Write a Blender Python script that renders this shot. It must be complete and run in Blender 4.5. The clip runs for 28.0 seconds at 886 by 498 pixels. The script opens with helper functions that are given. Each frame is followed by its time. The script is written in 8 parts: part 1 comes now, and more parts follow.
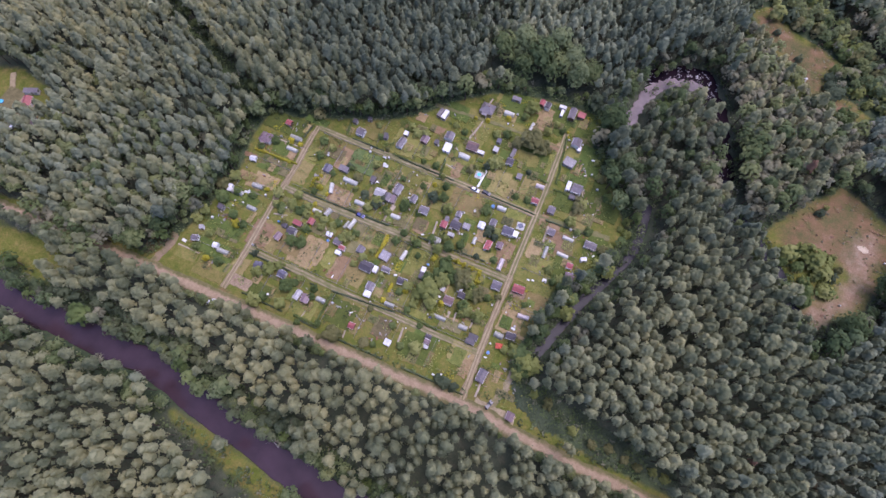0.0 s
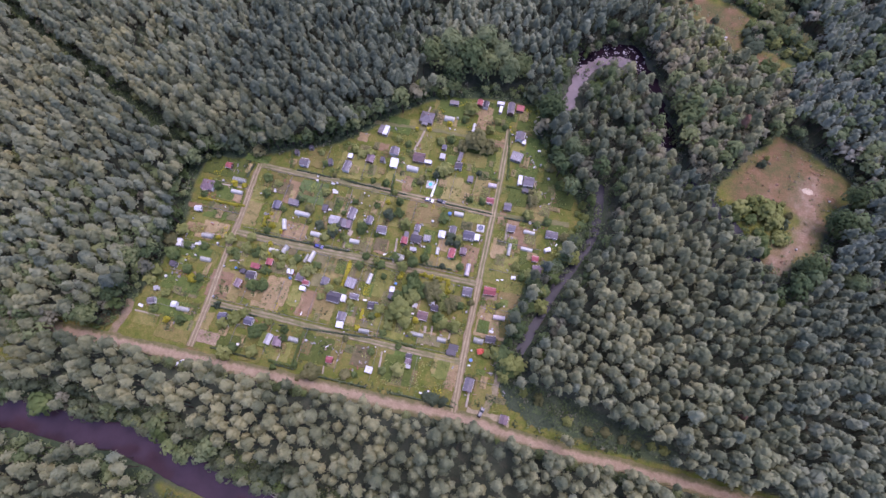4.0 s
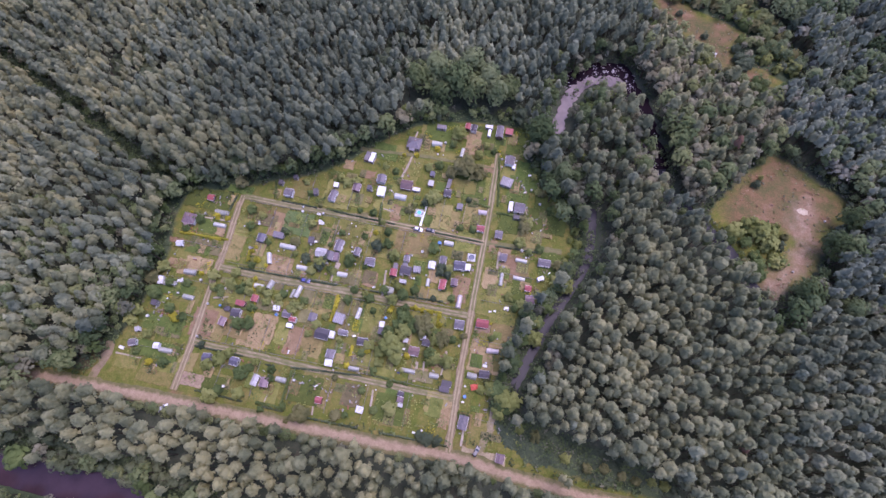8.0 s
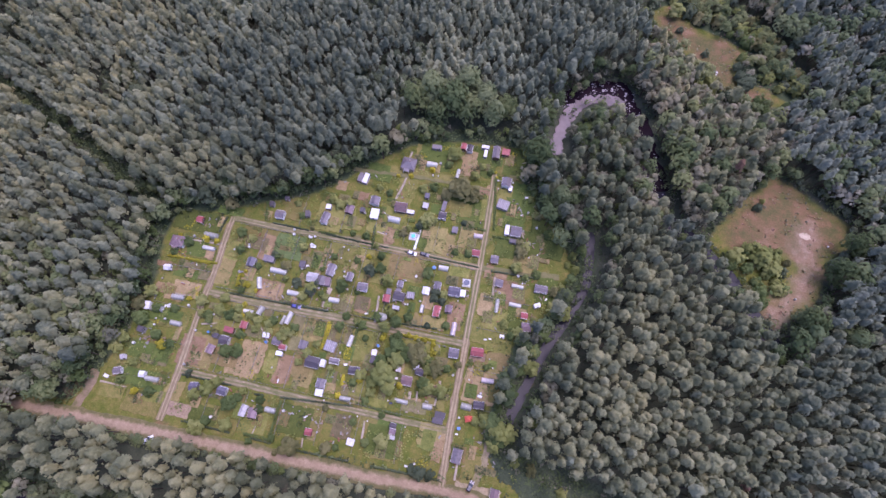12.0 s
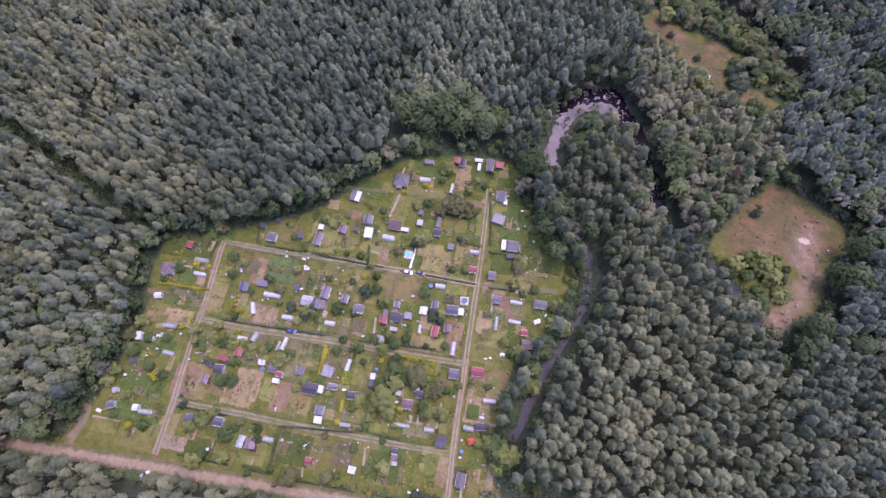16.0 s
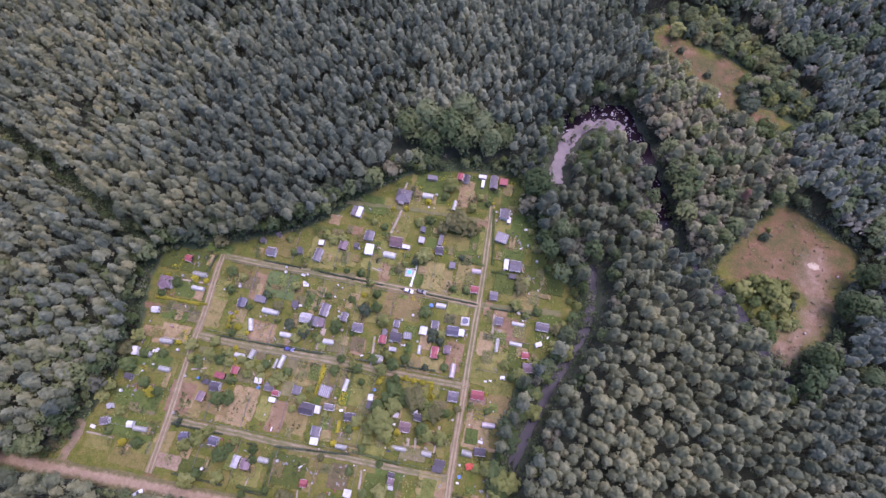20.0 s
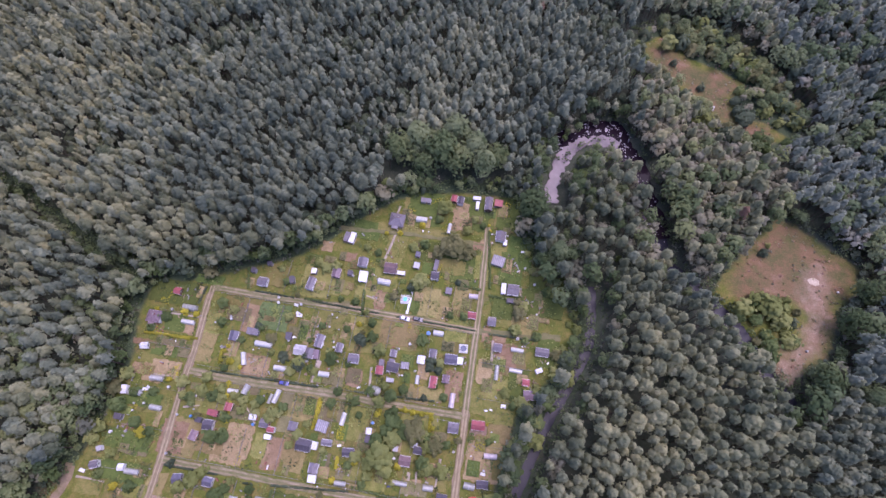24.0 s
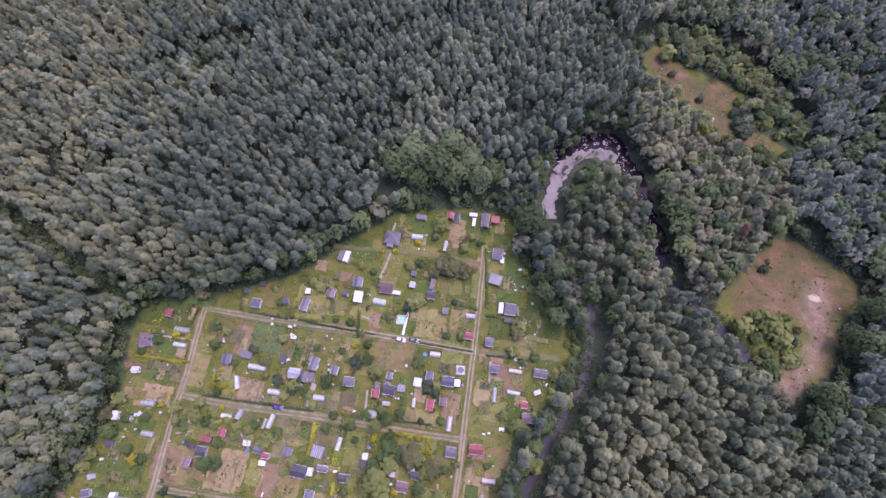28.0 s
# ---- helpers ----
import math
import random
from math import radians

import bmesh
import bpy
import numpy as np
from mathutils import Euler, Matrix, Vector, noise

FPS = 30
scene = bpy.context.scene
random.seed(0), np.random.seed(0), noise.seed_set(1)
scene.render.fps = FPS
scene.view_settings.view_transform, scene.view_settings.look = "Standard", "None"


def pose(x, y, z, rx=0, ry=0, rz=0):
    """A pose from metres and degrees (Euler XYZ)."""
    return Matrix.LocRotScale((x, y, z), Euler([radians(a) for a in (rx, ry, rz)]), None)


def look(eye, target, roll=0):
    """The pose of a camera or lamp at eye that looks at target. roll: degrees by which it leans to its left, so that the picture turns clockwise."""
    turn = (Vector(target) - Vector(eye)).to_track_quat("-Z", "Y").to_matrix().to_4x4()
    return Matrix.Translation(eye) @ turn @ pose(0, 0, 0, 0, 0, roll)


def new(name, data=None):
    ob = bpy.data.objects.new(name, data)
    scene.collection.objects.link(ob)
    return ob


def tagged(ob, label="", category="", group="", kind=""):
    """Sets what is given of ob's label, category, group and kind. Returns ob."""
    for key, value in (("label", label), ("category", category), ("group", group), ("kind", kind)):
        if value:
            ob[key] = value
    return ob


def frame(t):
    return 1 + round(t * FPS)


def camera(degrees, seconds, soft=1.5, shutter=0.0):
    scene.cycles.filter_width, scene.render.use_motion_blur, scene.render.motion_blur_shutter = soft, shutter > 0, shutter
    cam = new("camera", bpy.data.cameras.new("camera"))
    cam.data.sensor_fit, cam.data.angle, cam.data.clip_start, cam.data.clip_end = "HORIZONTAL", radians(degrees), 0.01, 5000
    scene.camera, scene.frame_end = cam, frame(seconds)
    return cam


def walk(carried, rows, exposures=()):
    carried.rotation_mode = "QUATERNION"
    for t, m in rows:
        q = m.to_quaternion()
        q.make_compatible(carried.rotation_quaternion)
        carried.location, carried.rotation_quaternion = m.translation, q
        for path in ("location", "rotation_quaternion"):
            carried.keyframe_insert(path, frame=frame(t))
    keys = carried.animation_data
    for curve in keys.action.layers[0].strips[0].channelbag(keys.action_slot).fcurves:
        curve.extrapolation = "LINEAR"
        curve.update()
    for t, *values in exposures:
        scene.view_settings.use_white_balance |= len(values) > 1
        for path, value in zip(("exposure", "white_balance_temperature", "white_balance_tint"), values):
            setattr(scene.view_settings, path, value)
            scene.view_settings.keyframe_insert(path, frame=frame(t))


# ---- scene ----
cam = camera(81.7, 28.0, soft=1.5)
# t, eye, target on the ground, roll: a drone gliding forward at about 210 m
PATH = [
    (0.0, (113.06, -18.44, 214.34), (79.58, 55.91, 0.0), 0.15),
    (0.5, (113.46, -18.53, 214.32), (82.28, 57.37, 0.0), -0.11),
    (1.0, (113.80, -17.99, 214.43), (87.21, 59.66, 0.0), -0.73),
    (1.5, (113.97, -17.74, 214.43), (90.18, 60.83, 0.0), -1.04),
    (2.0, (114.38, -17.08, 214.40), (91.35, 61.93, 0.0), -1.40),
    (2.5, (114.51, -16.50, 214.16), (91.92, 62.93, 0.0), -1.61),
    (3.0, (114.47, -15.31, 214.19), (92.43, 64.24, 0.0), -1.55),
    (3.5, (114.67, -14.48, 213.80), (92.76, 65.60, 0.0), -1.67),
    (5.5, (113.82, -8.13, 213.73), (93.33, 72.40, 0.0), -1.46),
    (6.0, (113.48, -6.41, 213.64), (93.41, 74.35, 0.0), -1.31),
    (6.5, (113.57, -5.22, 213.13), (93.58, 76.21, 0.0), -1.36),
    (7.0, (113.24, -2.82, 213.28), (93.75, 78.09, 0.0), -1.29),
    (7.5, (112.98, -0.76, 213.25), (93.79, 80.06, 0.0), -1.29),
    (8.0, (112.76, 0.92, 213.00), (94.00, 82.01, 0.0), -1.19),
    (8.5, (112.53, 2.35, 212.65), (93.80, 83.86, 0.0), -1.16),
    (9.0, (112.22, 4.06, 212.57), (93.96, 85.58, 0.0), -0.93),
    (9.5, (112.40, 5.59, 212.46), (94.31, 87.20, 0.0), -1.06),
    (10.0, (112.24, 7.42, 212.38), (94.69, 88.65, 0.0), -0.85),
    (10.5, (112.23, 8.64, 212.15), (94.81, 90.04, 0.0), -0.82),
    (11.0, (112.18, 9.80, 212.00), (94.38, 91.29, 0.0), -0.64),
    (11.5, (112.21, 11.07, 211.79), (94.07, 92.58, 0.0), -0.60),
    (12.0, (112.06, 12.89, 211.81), (93.93, 93.90, 0.0), -0.60),
    (12.5, (111.75, 14.47, 211.86), (93.92, 95.11, 0.0), -0.38),
    (14.5, (110.23, 19.02, 211.30), (93.01, 99.66, 0.0), -0.52),
    (15.0, (110.47, 19.84, 211.19), (92.98, 100.66, 0.0), -0.88),
    (15.5, (109.88, 20.77, 211.23), (93.28, 101.49, 0.0), -0.82),
    (16.0, (109.90, 21.65, 211.14), (94.12, 102.31, 0.0), -1.13),
    (16.5, (109.85, 22.65, 211.19), (95.00, 103.17, 0.0), -1.28),
    (17.0, (109.80, 23.65, 211.12), (95.09, 103.86, 0.0), -1.24),
    (17.5, (110.13, 24.33, 210.94), (94.77, 104.91, 0.0), -1.37),
    (18.0, (110.18, 25.51, 210.99), (94.53, 105.91, 0.0), -1.29),
    (18.5, (110.28, 26.95, 211.03), (93.74, 107.11, 0.0), -1.25),
    (19.0, (109.73, 28.35, 210.91), (92.61, 108.00, 0.0), -0.98),
    (19.5, (109.28, 29.62, 210.70), (92.14, 109.15, 0.0), -0.92),
    (20.0, (109.13, 30.99, 210.94), (91.82, 110.60, 0.0), -1.16),
    (20.5, (108.53, 32.08, 210.78), (91.68, 111.82, 0.0), -0.97),
    (21.0, (108.10, 33.11, 210.56), (91.47, 113.15, 0.0), -1.07),
    (21.5, (107.88, 34.21, 210.39), (91.52, 114.45, 0.0), -1.10),
    (23.5, (106.80, 40.33, 210.57), (91.80, 120.95, 0.0), -1.10),
    (24.0, (105.89, 42.21, 210.55), (91.73, 122.34, 0.0), -0.58),
    (24.5, (105.95, 43.60, 210.73), (91.76, 123.77, 0.0), -0.64),
    (25.0, (105.77, 44.62, 210.38), (91.71, 124.96, 0.0), -0.56),
    (25.5, (105.65, 45.85, 210.38), (91.68, 126.18, 0.0), -0.55),
    (26.0, (105.68, 47.34, 210.45), (91.57, 127.36, 0.0), -0.66),
    (26.5, (105.19, 48.62, 210.49), (91.78, 128.43, 0.0), -0.31),
    (27.0, (104.99, 50.42, 210.47), (91.95, 129.32, 0.0), -0.23),
    (27.5, (104.74, 52.42, 210.65), (91.83, 130.25, 0.0), -0.29),
    (28.0, (104.64, 53.20, 210.73), (92.06, 130.96, 0.0), -0.24),
]
walk(cam, [(t, look(eye, target, roll)) for t, eye, target, roll in PATH],
     exposures=[(0.0, 0.95, 5690, 34), (2.5, 0.98, 5640, 38), (6.0, 1.02, 5570, 44), (28.0, 1.06, 5570, 46)])

# ---------------------------------------------------------------- light
world = bpy.data.worlds.new("sky")
scene.world = world
world.use_nodes = True
wn = world.node_tree
sky = wn.nodes.new("ShaderNodeTexSky")
sky.sky_type = "NISHITA"
sky.sun_disc = False
SUN_EL, SUN_AZ = radians(72), radians(45)   # azimuth from +y towards +x
sky.sun_elevation, sky.sun_rotation = SUN_EL, SUN_AZ
sky.air_density, sky.dust_density = 1.0, 2.2
wn.nodes["Background"].inputs["Strength"].default_value = 0.15
wn.links.new(sky.outputs["Color"], wn.nodes["Background"].inputs["Color"])

sun_data = bpy.data.lights.new("sun", "SUN")
sun_data.energy, sun_data.angle, sun_data.color = 1.15, radians(40), (1.0, 0.91, 0.76)
sun = new("sun", sun_data)
sun.matrix_world = look((math.sin(SUN_AZ) * math.cos(SUN_EL) * 300, math.cos(SUN_AZ) * math.cos(SUN_EL) * 300,
                         math.sin(SUN_EL) * 300), (0, 0, 0))


# ---------------------------------------------------------------- materials
def nodes_of(name):
    m = bpy.data.materials.new(name)
    m.use_nodes = True
    return m, m.node_tree, m.node_tree.nodes["Principled BSDF"]


def link(nt, a, b):
    nt.links.new(a, b)


def noise_node(nt, scale, detail=4.0, rough=0.6, coords=None):
    n = nt.nodes.new("ShaderNodeTexNoise")
    n.inputs["Scale"].default_value, n.inputs["Detail"].default_value, n.inputs["Roughness"].default_value = scale, detail, rough
    if coords is None:
        coords = nt.nodes.new("ShaderNodeNewGeometry").outputs["Position"]
    link(nt, coords, n.inputs["Vector"])
    return n.outputs["Fac"]


def ramp(nt, fac, stops):
    r = nt.nodes.new("ShaderNodeValToRGB")
    while len(r.color_ramp.elements) < len(stops):
        r.color_ramp.elements.new(0.5)
    for e, (p, c) in zip(r.color_ramp.elements, stops):
        e.position, e.color = p, (*c, 1)
    link(nt, fac, r.inputs["Fac"])
    return r.outputs["Color"]


def mix(nt, fac, a, b, blend="MIX"):
    m = nt.nodes.new("ShaderNodeMix")
    m.data_type, m.blend_type = "RGBA", blend
    for sock, v in ((m.inputs[0], fac), (m.inputs[6], a), (m.inputs[7], b)):
        if isinstance(v, (int, float)):
            sock.default_value = v
        elif isinstance(v, tuple):
            sock.default_value = (*v, 1)
        else:
            link(nt, v, sock)
    return m.outputs[2]


def maths(nt, op, a, b=0.0):
    m = nt.nodes.new("ShaderNodeMath")
    m.operation = op
    for sock, v in zip(m.inputs, (a, b)):
        if isinstance(v, (int, float)):
            sock.default_value = v
        else:
            link(nt, v, sock)
    return m.outputs[0]


def bump(nt, bsdf, height, strength, dist):
    b = nt.nodes.new("ShaderNodeBump")
    b.inputs["Strength"].default_value, b.inputs["Distance"].default_value = strength, dist
    link(nt, height, b.inputs["Height"])
    link(nt, b.outputs["Normal"], bsdf.inputs["Normal"])


def plain(name, color, rough=0.6, vary=0.25, scale=1.5, metal=0.0, bumpy=0.0, spec=0.3, per_object=0.12):
    """A weathered surface: two scales of stain round one base colour, and a small shift from object to object."""
    m, nt, bs = nodes_of(name)
    lo, hi = tuple(c * (1 - vary) for c in color), tuple(min(1, c * (1 + vary * 0.6)) for c in color)
    big = ramp(nt, noise_node(nt, scale * 0.35, 3), [(0.3, lo), (0.7, hi)])
    fine = ramp(nt, noise_node(nt, scale * 4, 5, 0.7), [(0.25, (0.62, 0.60, 0.57)), (0.7, (1.0, 1.0, 1.0))])
    c = mix(nt, 0.7, big, fine, "MULTIPLY")
    info = nt.nodes.new("ShaderNodeObjectInfo")
    hsv = nt.nodes.new("ShaderNodeHueSaturation")
    link(nt, maths(nt, "MULTIPLY_ADD", info.outputs["Random"], per_object * 2), hsv.inputs["Value"])
    hsv.inputs["Value"].links[0].from_node.inputs[2].default_value = 1 - per_object
    link(nt, c, hsv.inputs["Color"])
    link(nt, hsv.outputs["Color"], bs.inputs["Base Color"])
    bs.inputs["Roughness"].default_value, bs.inputs["Metallic"].default_value = rough, metal
    bs.inputs["Specular IOR Level"].default_value = spec
    if bumpy:
        bump(nt, bs, noise_node(nt, scale * 3, 5), bumpy, 0.05)
    return m


def foliage(name, dark, mid, light, stand=0.018):
    """Leaves or needles: tone by stand, by tree and by tuft."""
    m, nt, bs = nodes_of(name)
    geo = nt.nodes.new("ShaderNodeNewGeometry")
    tree = noise_node(nt, 0.13, 1.0, 0.5)
    wide = noise_node(nt, stand, 2.0, 0.5)
    s = maths(nt, "MULTIPLY", tree, 0.62)
    s = maths(nt, "ADD", s, maths(nt, "MULTIPLY", maths(nt, "SUBTRACT", wide, 0.235), 0.62))
    s = maths(nt, "ADD", s, maths(nt, "MULTIPLY", geo.outputs["Random Per Island"], 0.09))
    tone = nt.nodes.new("ShaderNodeAttribute")
    tone.attribute_name = "tone"
    s = maths(nt, "ADD", s, maths(nt, "MULTIPLY", tone.outputs["Fac"], 0.16))
    c = ramp(nt, s, [(0.36, dark), (0.56, mid), (0.76, light)])
    grain = ramp(nt, noise_node(nt, 4.0, 3, 0.7), [(0.3, (0.88, 0.88, 0.88)), (0.7, (1.06, 1.06, 1.05))])
    c = mix(nt, 0.8, c, grain, "MULTIPLY")
    # the cool end of this tint paints blue distance haze into the leaves
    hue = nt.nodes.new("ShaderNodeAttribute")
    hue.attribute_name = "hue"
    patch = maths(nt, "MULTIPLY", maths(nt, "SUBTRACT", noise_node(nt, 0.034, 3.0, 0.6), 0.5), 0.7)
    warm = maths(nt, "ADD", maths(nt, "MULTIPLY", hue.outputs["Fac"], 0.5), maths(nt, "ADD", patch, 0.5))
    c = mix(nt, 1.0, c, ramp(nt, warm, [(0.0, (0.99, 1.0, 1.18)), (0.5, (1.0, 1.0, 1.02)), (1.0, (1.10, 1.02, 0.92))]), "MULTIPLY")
    link(nt, c, bs.inputs["Base Color"])
    bs.inputs["Roughness"].default_value = 0.8
    bs.inputs["Specular IOR Level"].default_value = 0.15
    lit = nt.nodes.new("ShaderNodeBsdfTranslucent")
    link(nt, c, lit.inputs["Color"])
    both = nt.nodes.new("ShaderNodeMixShader")
    both.inputs["Fac"].default_value = 0.42
    link(nt, bs.outputs["BSDF"], both.inputs[1])
    link(nt, lit.outputs["BSDF"], both.inputs[2])
    link(nt, both.outputs["Shader"], nt.nodes["Material Output"].inputs["Surface"])
    return m


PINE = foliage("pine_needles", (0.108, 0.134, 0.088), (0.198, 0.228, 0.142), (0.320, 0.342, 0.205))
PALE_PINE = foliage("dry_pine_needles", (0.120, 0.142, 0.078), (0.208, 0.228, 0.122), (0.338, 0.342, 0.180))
LEAF = foliage("green_leaves", (0.080, 0.116, 0.046), (0.140, 0.182, 0.074), (0.215, 0.250, 0.106))
LIGHT_LEAF = foliage("bright_leaves", (0.080, 0.115, 0.036), (0.135, 0.182, 0.058), (0.215, 0.250, 0.085))
WILLOW = foliage("grey_green_leaves", (0.138, 0.146, 0.094), (0.222, 0.224, 0.142), (0.310, 0.302, 0.196))
DEEP_LEAF = foliage("deep_green_leaves", (0.060, 0.082, 0.046), (0.100, 0.128, 0.070), (0.155, 0.185, 0.098))
DARK_LEAF = foliage("dark_leaves", (0.044, 0.062, 0.028), (0.076, 0.100, 0.046), (0.118, 0.142, 0.064))
RUST_LEAF = foliage("withered_needles", (0.20, 0.125, 0.085), (0.31, 0.195, 0.135), (0.40, 0.265, 0.185))
YELLOW_FLOWER = foliage("yellow_blossom", (0.22, 0.22, 0.025), (0.40, 0.36, 0.035), (0.58, 0.50, 0.05))
OLIVE = foliage("olive_leaves", (0.125, 0.130, 0.048), (0.200, 0.195, 0.078), (0.290, 0.270, 0.120))
GARDEN_LEAF = foliage("garden_leaves", (0.165, 0.192, 0.052), (0.265, 0.286, 0.088), (0.365, 0.360, 0.135))
BARK = plain("bark", (0.085, 0.060, 0.045), 0.9, 0.4, 2.0)
DEADWOOD = plain("bleached_wood", (0.38, 0.35, 0.31), 0.8, 0.3, 2.0)


def ground_material():
    """Forest floor, with grass, bare sand and clay where the sheet's own zones say so."""
    m, nt, bs = nodes_of("ground_cover")
    zone = nt.nodes.new("ShaderNodeAttribute")
    zone.attribute_name = "zone"
    sep = nt.nodes.new("ShaderNodeSeparateColor")
    link(nt, zone.outputs["Color"], sep.inputs["Color"])
    edge = maths(nt, "SUBTRACT", noise_node(nt, 0.25, 5, 0.65), 0.5)

    def mask(v, width=0.16):
        r = nt.nodes.new("ShaderNodeMapRange")
        r.inputs["From Min"].default_value, r.inputs["From Max"].default_value = 0.5 - width, 0.5 + width
        link(nt, maths(nt, "ADD", v, maths(nt, "MULTIPLY", edge, 0.9)), r.inputs["Value"])
        return r.outputs["Result"]

    litter = ramp(nt, noise_node(nt, 0.35, 6, 0.7), [(0.3, (0.050, 0.066, 0.042)), (0.55, (0.078, 0.088, 0.058)), (0.78, (0.116, 0.108, 0.076))])
    grass = ramp(nt, noise_node(nt, 0.22, 7, 0.75), [(0.30, (0.070, 0.098, 0.016)), (0.45, (0.118, 0.136, 0.027)), (0.58, (0.172, 0.154, 0.043)), (0.74, (0.268, 0.202, 0.084))])
    sand = ramp(nt, noise_node(nt, 0.10, 8, 0.75), [(0.38, (0.086, 0.094, 0.034)), (0.47, (0.138, 0.112, 0.050)), (0.57, (0.196, 0.122, 0.066)), (0.72, (0.284, 0.190, 0.122))])
    rush_and_shade = ramp(nt, noise_node(nt, 0.3, 5, 0.7), [(0.3, (0.042, 0.064, 0.034)), (0.7, (0.082, 0.106, 0.054))])
    c = mix(nt, mask(sep.outputs["Red"]), litter, grass)
    c = mix(nt, mask(sep.outputs["Blue"]), c, rush_and_shade)
    wide = maths(nt, "MULTIPLY", maths(nt, "SUBTRACT", noise_node(nt, 0.05, 4, 0.6), 0.5), 1.1)
    c = mix(nt, mask(maths(nt, "ADD", sep.outputs["Green"], wide), 0.30), c, sand)
    pale = ramp(nt, noise_node(nt, 0.30, 6, 0.75), [(0.30, (0.205, 0.128, 0.078)), (0.50, (0.290, 0.200, 0.138)), (0.72, (0.42, 0.325, 0.260))])
    c = mix(nt, mask(maths(nt, "ADD", zone.outputs["Alpha"], maths(nt, "MULTIPLY", wide, 0.8)), 0.34), c, pale)
    grain = ramp(nt, noise_node(nt, 1.5, 5, 0.8), [(0.28, (0.46, 0.49, 0.42)), (0.7, (1.18, 1.15, 1.1))])
    link(nt, mix(nt, 0.75, c, grain, "MULTIPLY"), bs.inputs["Base Color"])
    bs.inputs["Roughness"].default_value = 0.95
    bs.inputs["Specular IOR Level"].default_value = 0.1
    bump(nt, bs, noise_node(nt, 1.4, 5, 0.7), 0.7, 0.25)
    return m


def tracks_material(name, base, pale, rough=0.95, fade=0.0, beside=((0.092, 0.100, 0.036), (0.155, 0.140, 0.062), (0.215, 0.165, 0.095))):
    """Beaten sandy track: blotched, stony. fade: how far from its edges grass creeps in."""
    m, nt, bs = nodes_of(name)
    c = ramp(nt, noise_node(nt, 0.3, 6, 0.7), [(0.3, base), (0.7, pale)])
    if fade:
        across = nt.nodes.new("ShaderNodeAttribute")
        across.attribute_name = "across"
        g = ramp(nt, noise_node(nt, 0.35, 6, 0.7), list(zip((0.3, 0.55, 0.75), beside)))
        creep = maths(nt, "ADD", across.outputs["Fac"], maths(nt, "MULTIPLY", maths(nt, "SUBTRACT", noise_node(nt, 0.45, 5, 0.7), 0.5), 1.3))
        r = nt.nodes.new("ShaderNodeMapRange")
        r.inputs["From Min"].default_value, r.inputs["From Max"].default_value = 1 - fade - 0.18, 1 - fade + 0.22
        link(nt, creep, r.inputs["Value"])
        c = mix(nt, r.outputs["Result"], c, g)
    fine = ramp(nt, noise_node(nt, 3.5, 4, 0.75), [(0.25, (0.7, 0.68, 0.66)), (0.7, (1.08, 1.06, 1.04))])
    link(nt, mix(nt, 0.8, c, fine, "MULTIPLY"), bs.inputs["Base Color"])
    bs.inputs["Roughness"].default_value, bs.inputs["Specular IOR Level"].default_value = rough, 0.1
    bump(nt, bs, noise_node(nt, 2.0, 5, 0.7), 0.5, 0.1)
    return m


GROUND = ground_material()
ROAD = tracks_material("sandy_road", (0.242, 0.178, 0.112), (0.382, 0.292, 0.198), fade=0.52)


def worn_material(name, base, pale, grass_lo, grass_hi, cover):
    """Beaten sand that grass grows over in patches. cover: how much of it is grass."""
    m, nt, bs = nodes_of(name)
    c = ramp(nt, noise_node(nt, 0.5, 5, 0.7), [(0.3, base), (0.7, pale)])
    g = ramp(nt, noise_node(nt, 0.4, 5, 0.7), [(0.3, grass_lo), (0.7, grass_hi)])
    grown = ramp(nt, noise_node(nt, 0.22, 6, 0.75), [(cover - 0.10, (1, 1, 1)), (cover + 0.12, (0, 0, 0))])
    fine = ramp(nt, noise_node(nt, 3.5, 4, 0.75), [(0.25, (0.68, 0.67, 0.64)), (0.7, (1.08, 1.06, 1.04))])
    link(nt, mix(nt, 0.8, mix(nt, grown, c, g), fine, "MULTIPLY"), bs.inputs["Base Color"])
    bs.inputs["Roughness"].default_value, bs.inputs["Specular IOR Level"].default_value = 0.95, 0.1
    bump(nt, bs, noise_node(nt, 2.0, 5, 0.7), 0.5, 0.1)
    return m


DRY_LO, DRY_HI = (0.125, 0.130, 0.050), (0.235, 0.195, 0.105)
FAINT_RUT = worn_material("grown_over_wheel_track", (0.25, 0.20, 0.125), (0.36, 0.29, 0.20), DRY_LO, DRY_HI, 0.50)
SHOULDER = worn_material("worn_road_shoulder", (0.205, 0.148, 0.098), (0.300, 0.222, 0.155), (0.115, 0.115, 0.050), (0.23, 0.18, 0.10), 0.50)
RUT = tracks_material("beaten_wheel_track", (0.245, 0.192, 0.110), (0.370, 0.302, 0.190), fade=0.12)
VERGE = tracks_material("trodden_grass", (0.115, 0.125, 0.048), (0.200, 0.180, 0.088))


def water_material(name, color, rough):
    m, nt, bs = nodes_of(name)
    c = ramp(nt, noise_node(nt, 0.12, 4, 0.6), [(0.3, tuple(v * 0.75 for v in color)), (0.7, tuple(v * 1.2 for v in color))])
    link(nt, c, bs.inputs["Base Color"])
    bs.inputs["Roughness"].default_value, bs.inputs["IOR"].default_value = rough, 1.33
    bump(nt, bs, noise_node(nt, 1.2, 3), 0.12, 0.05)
    return m


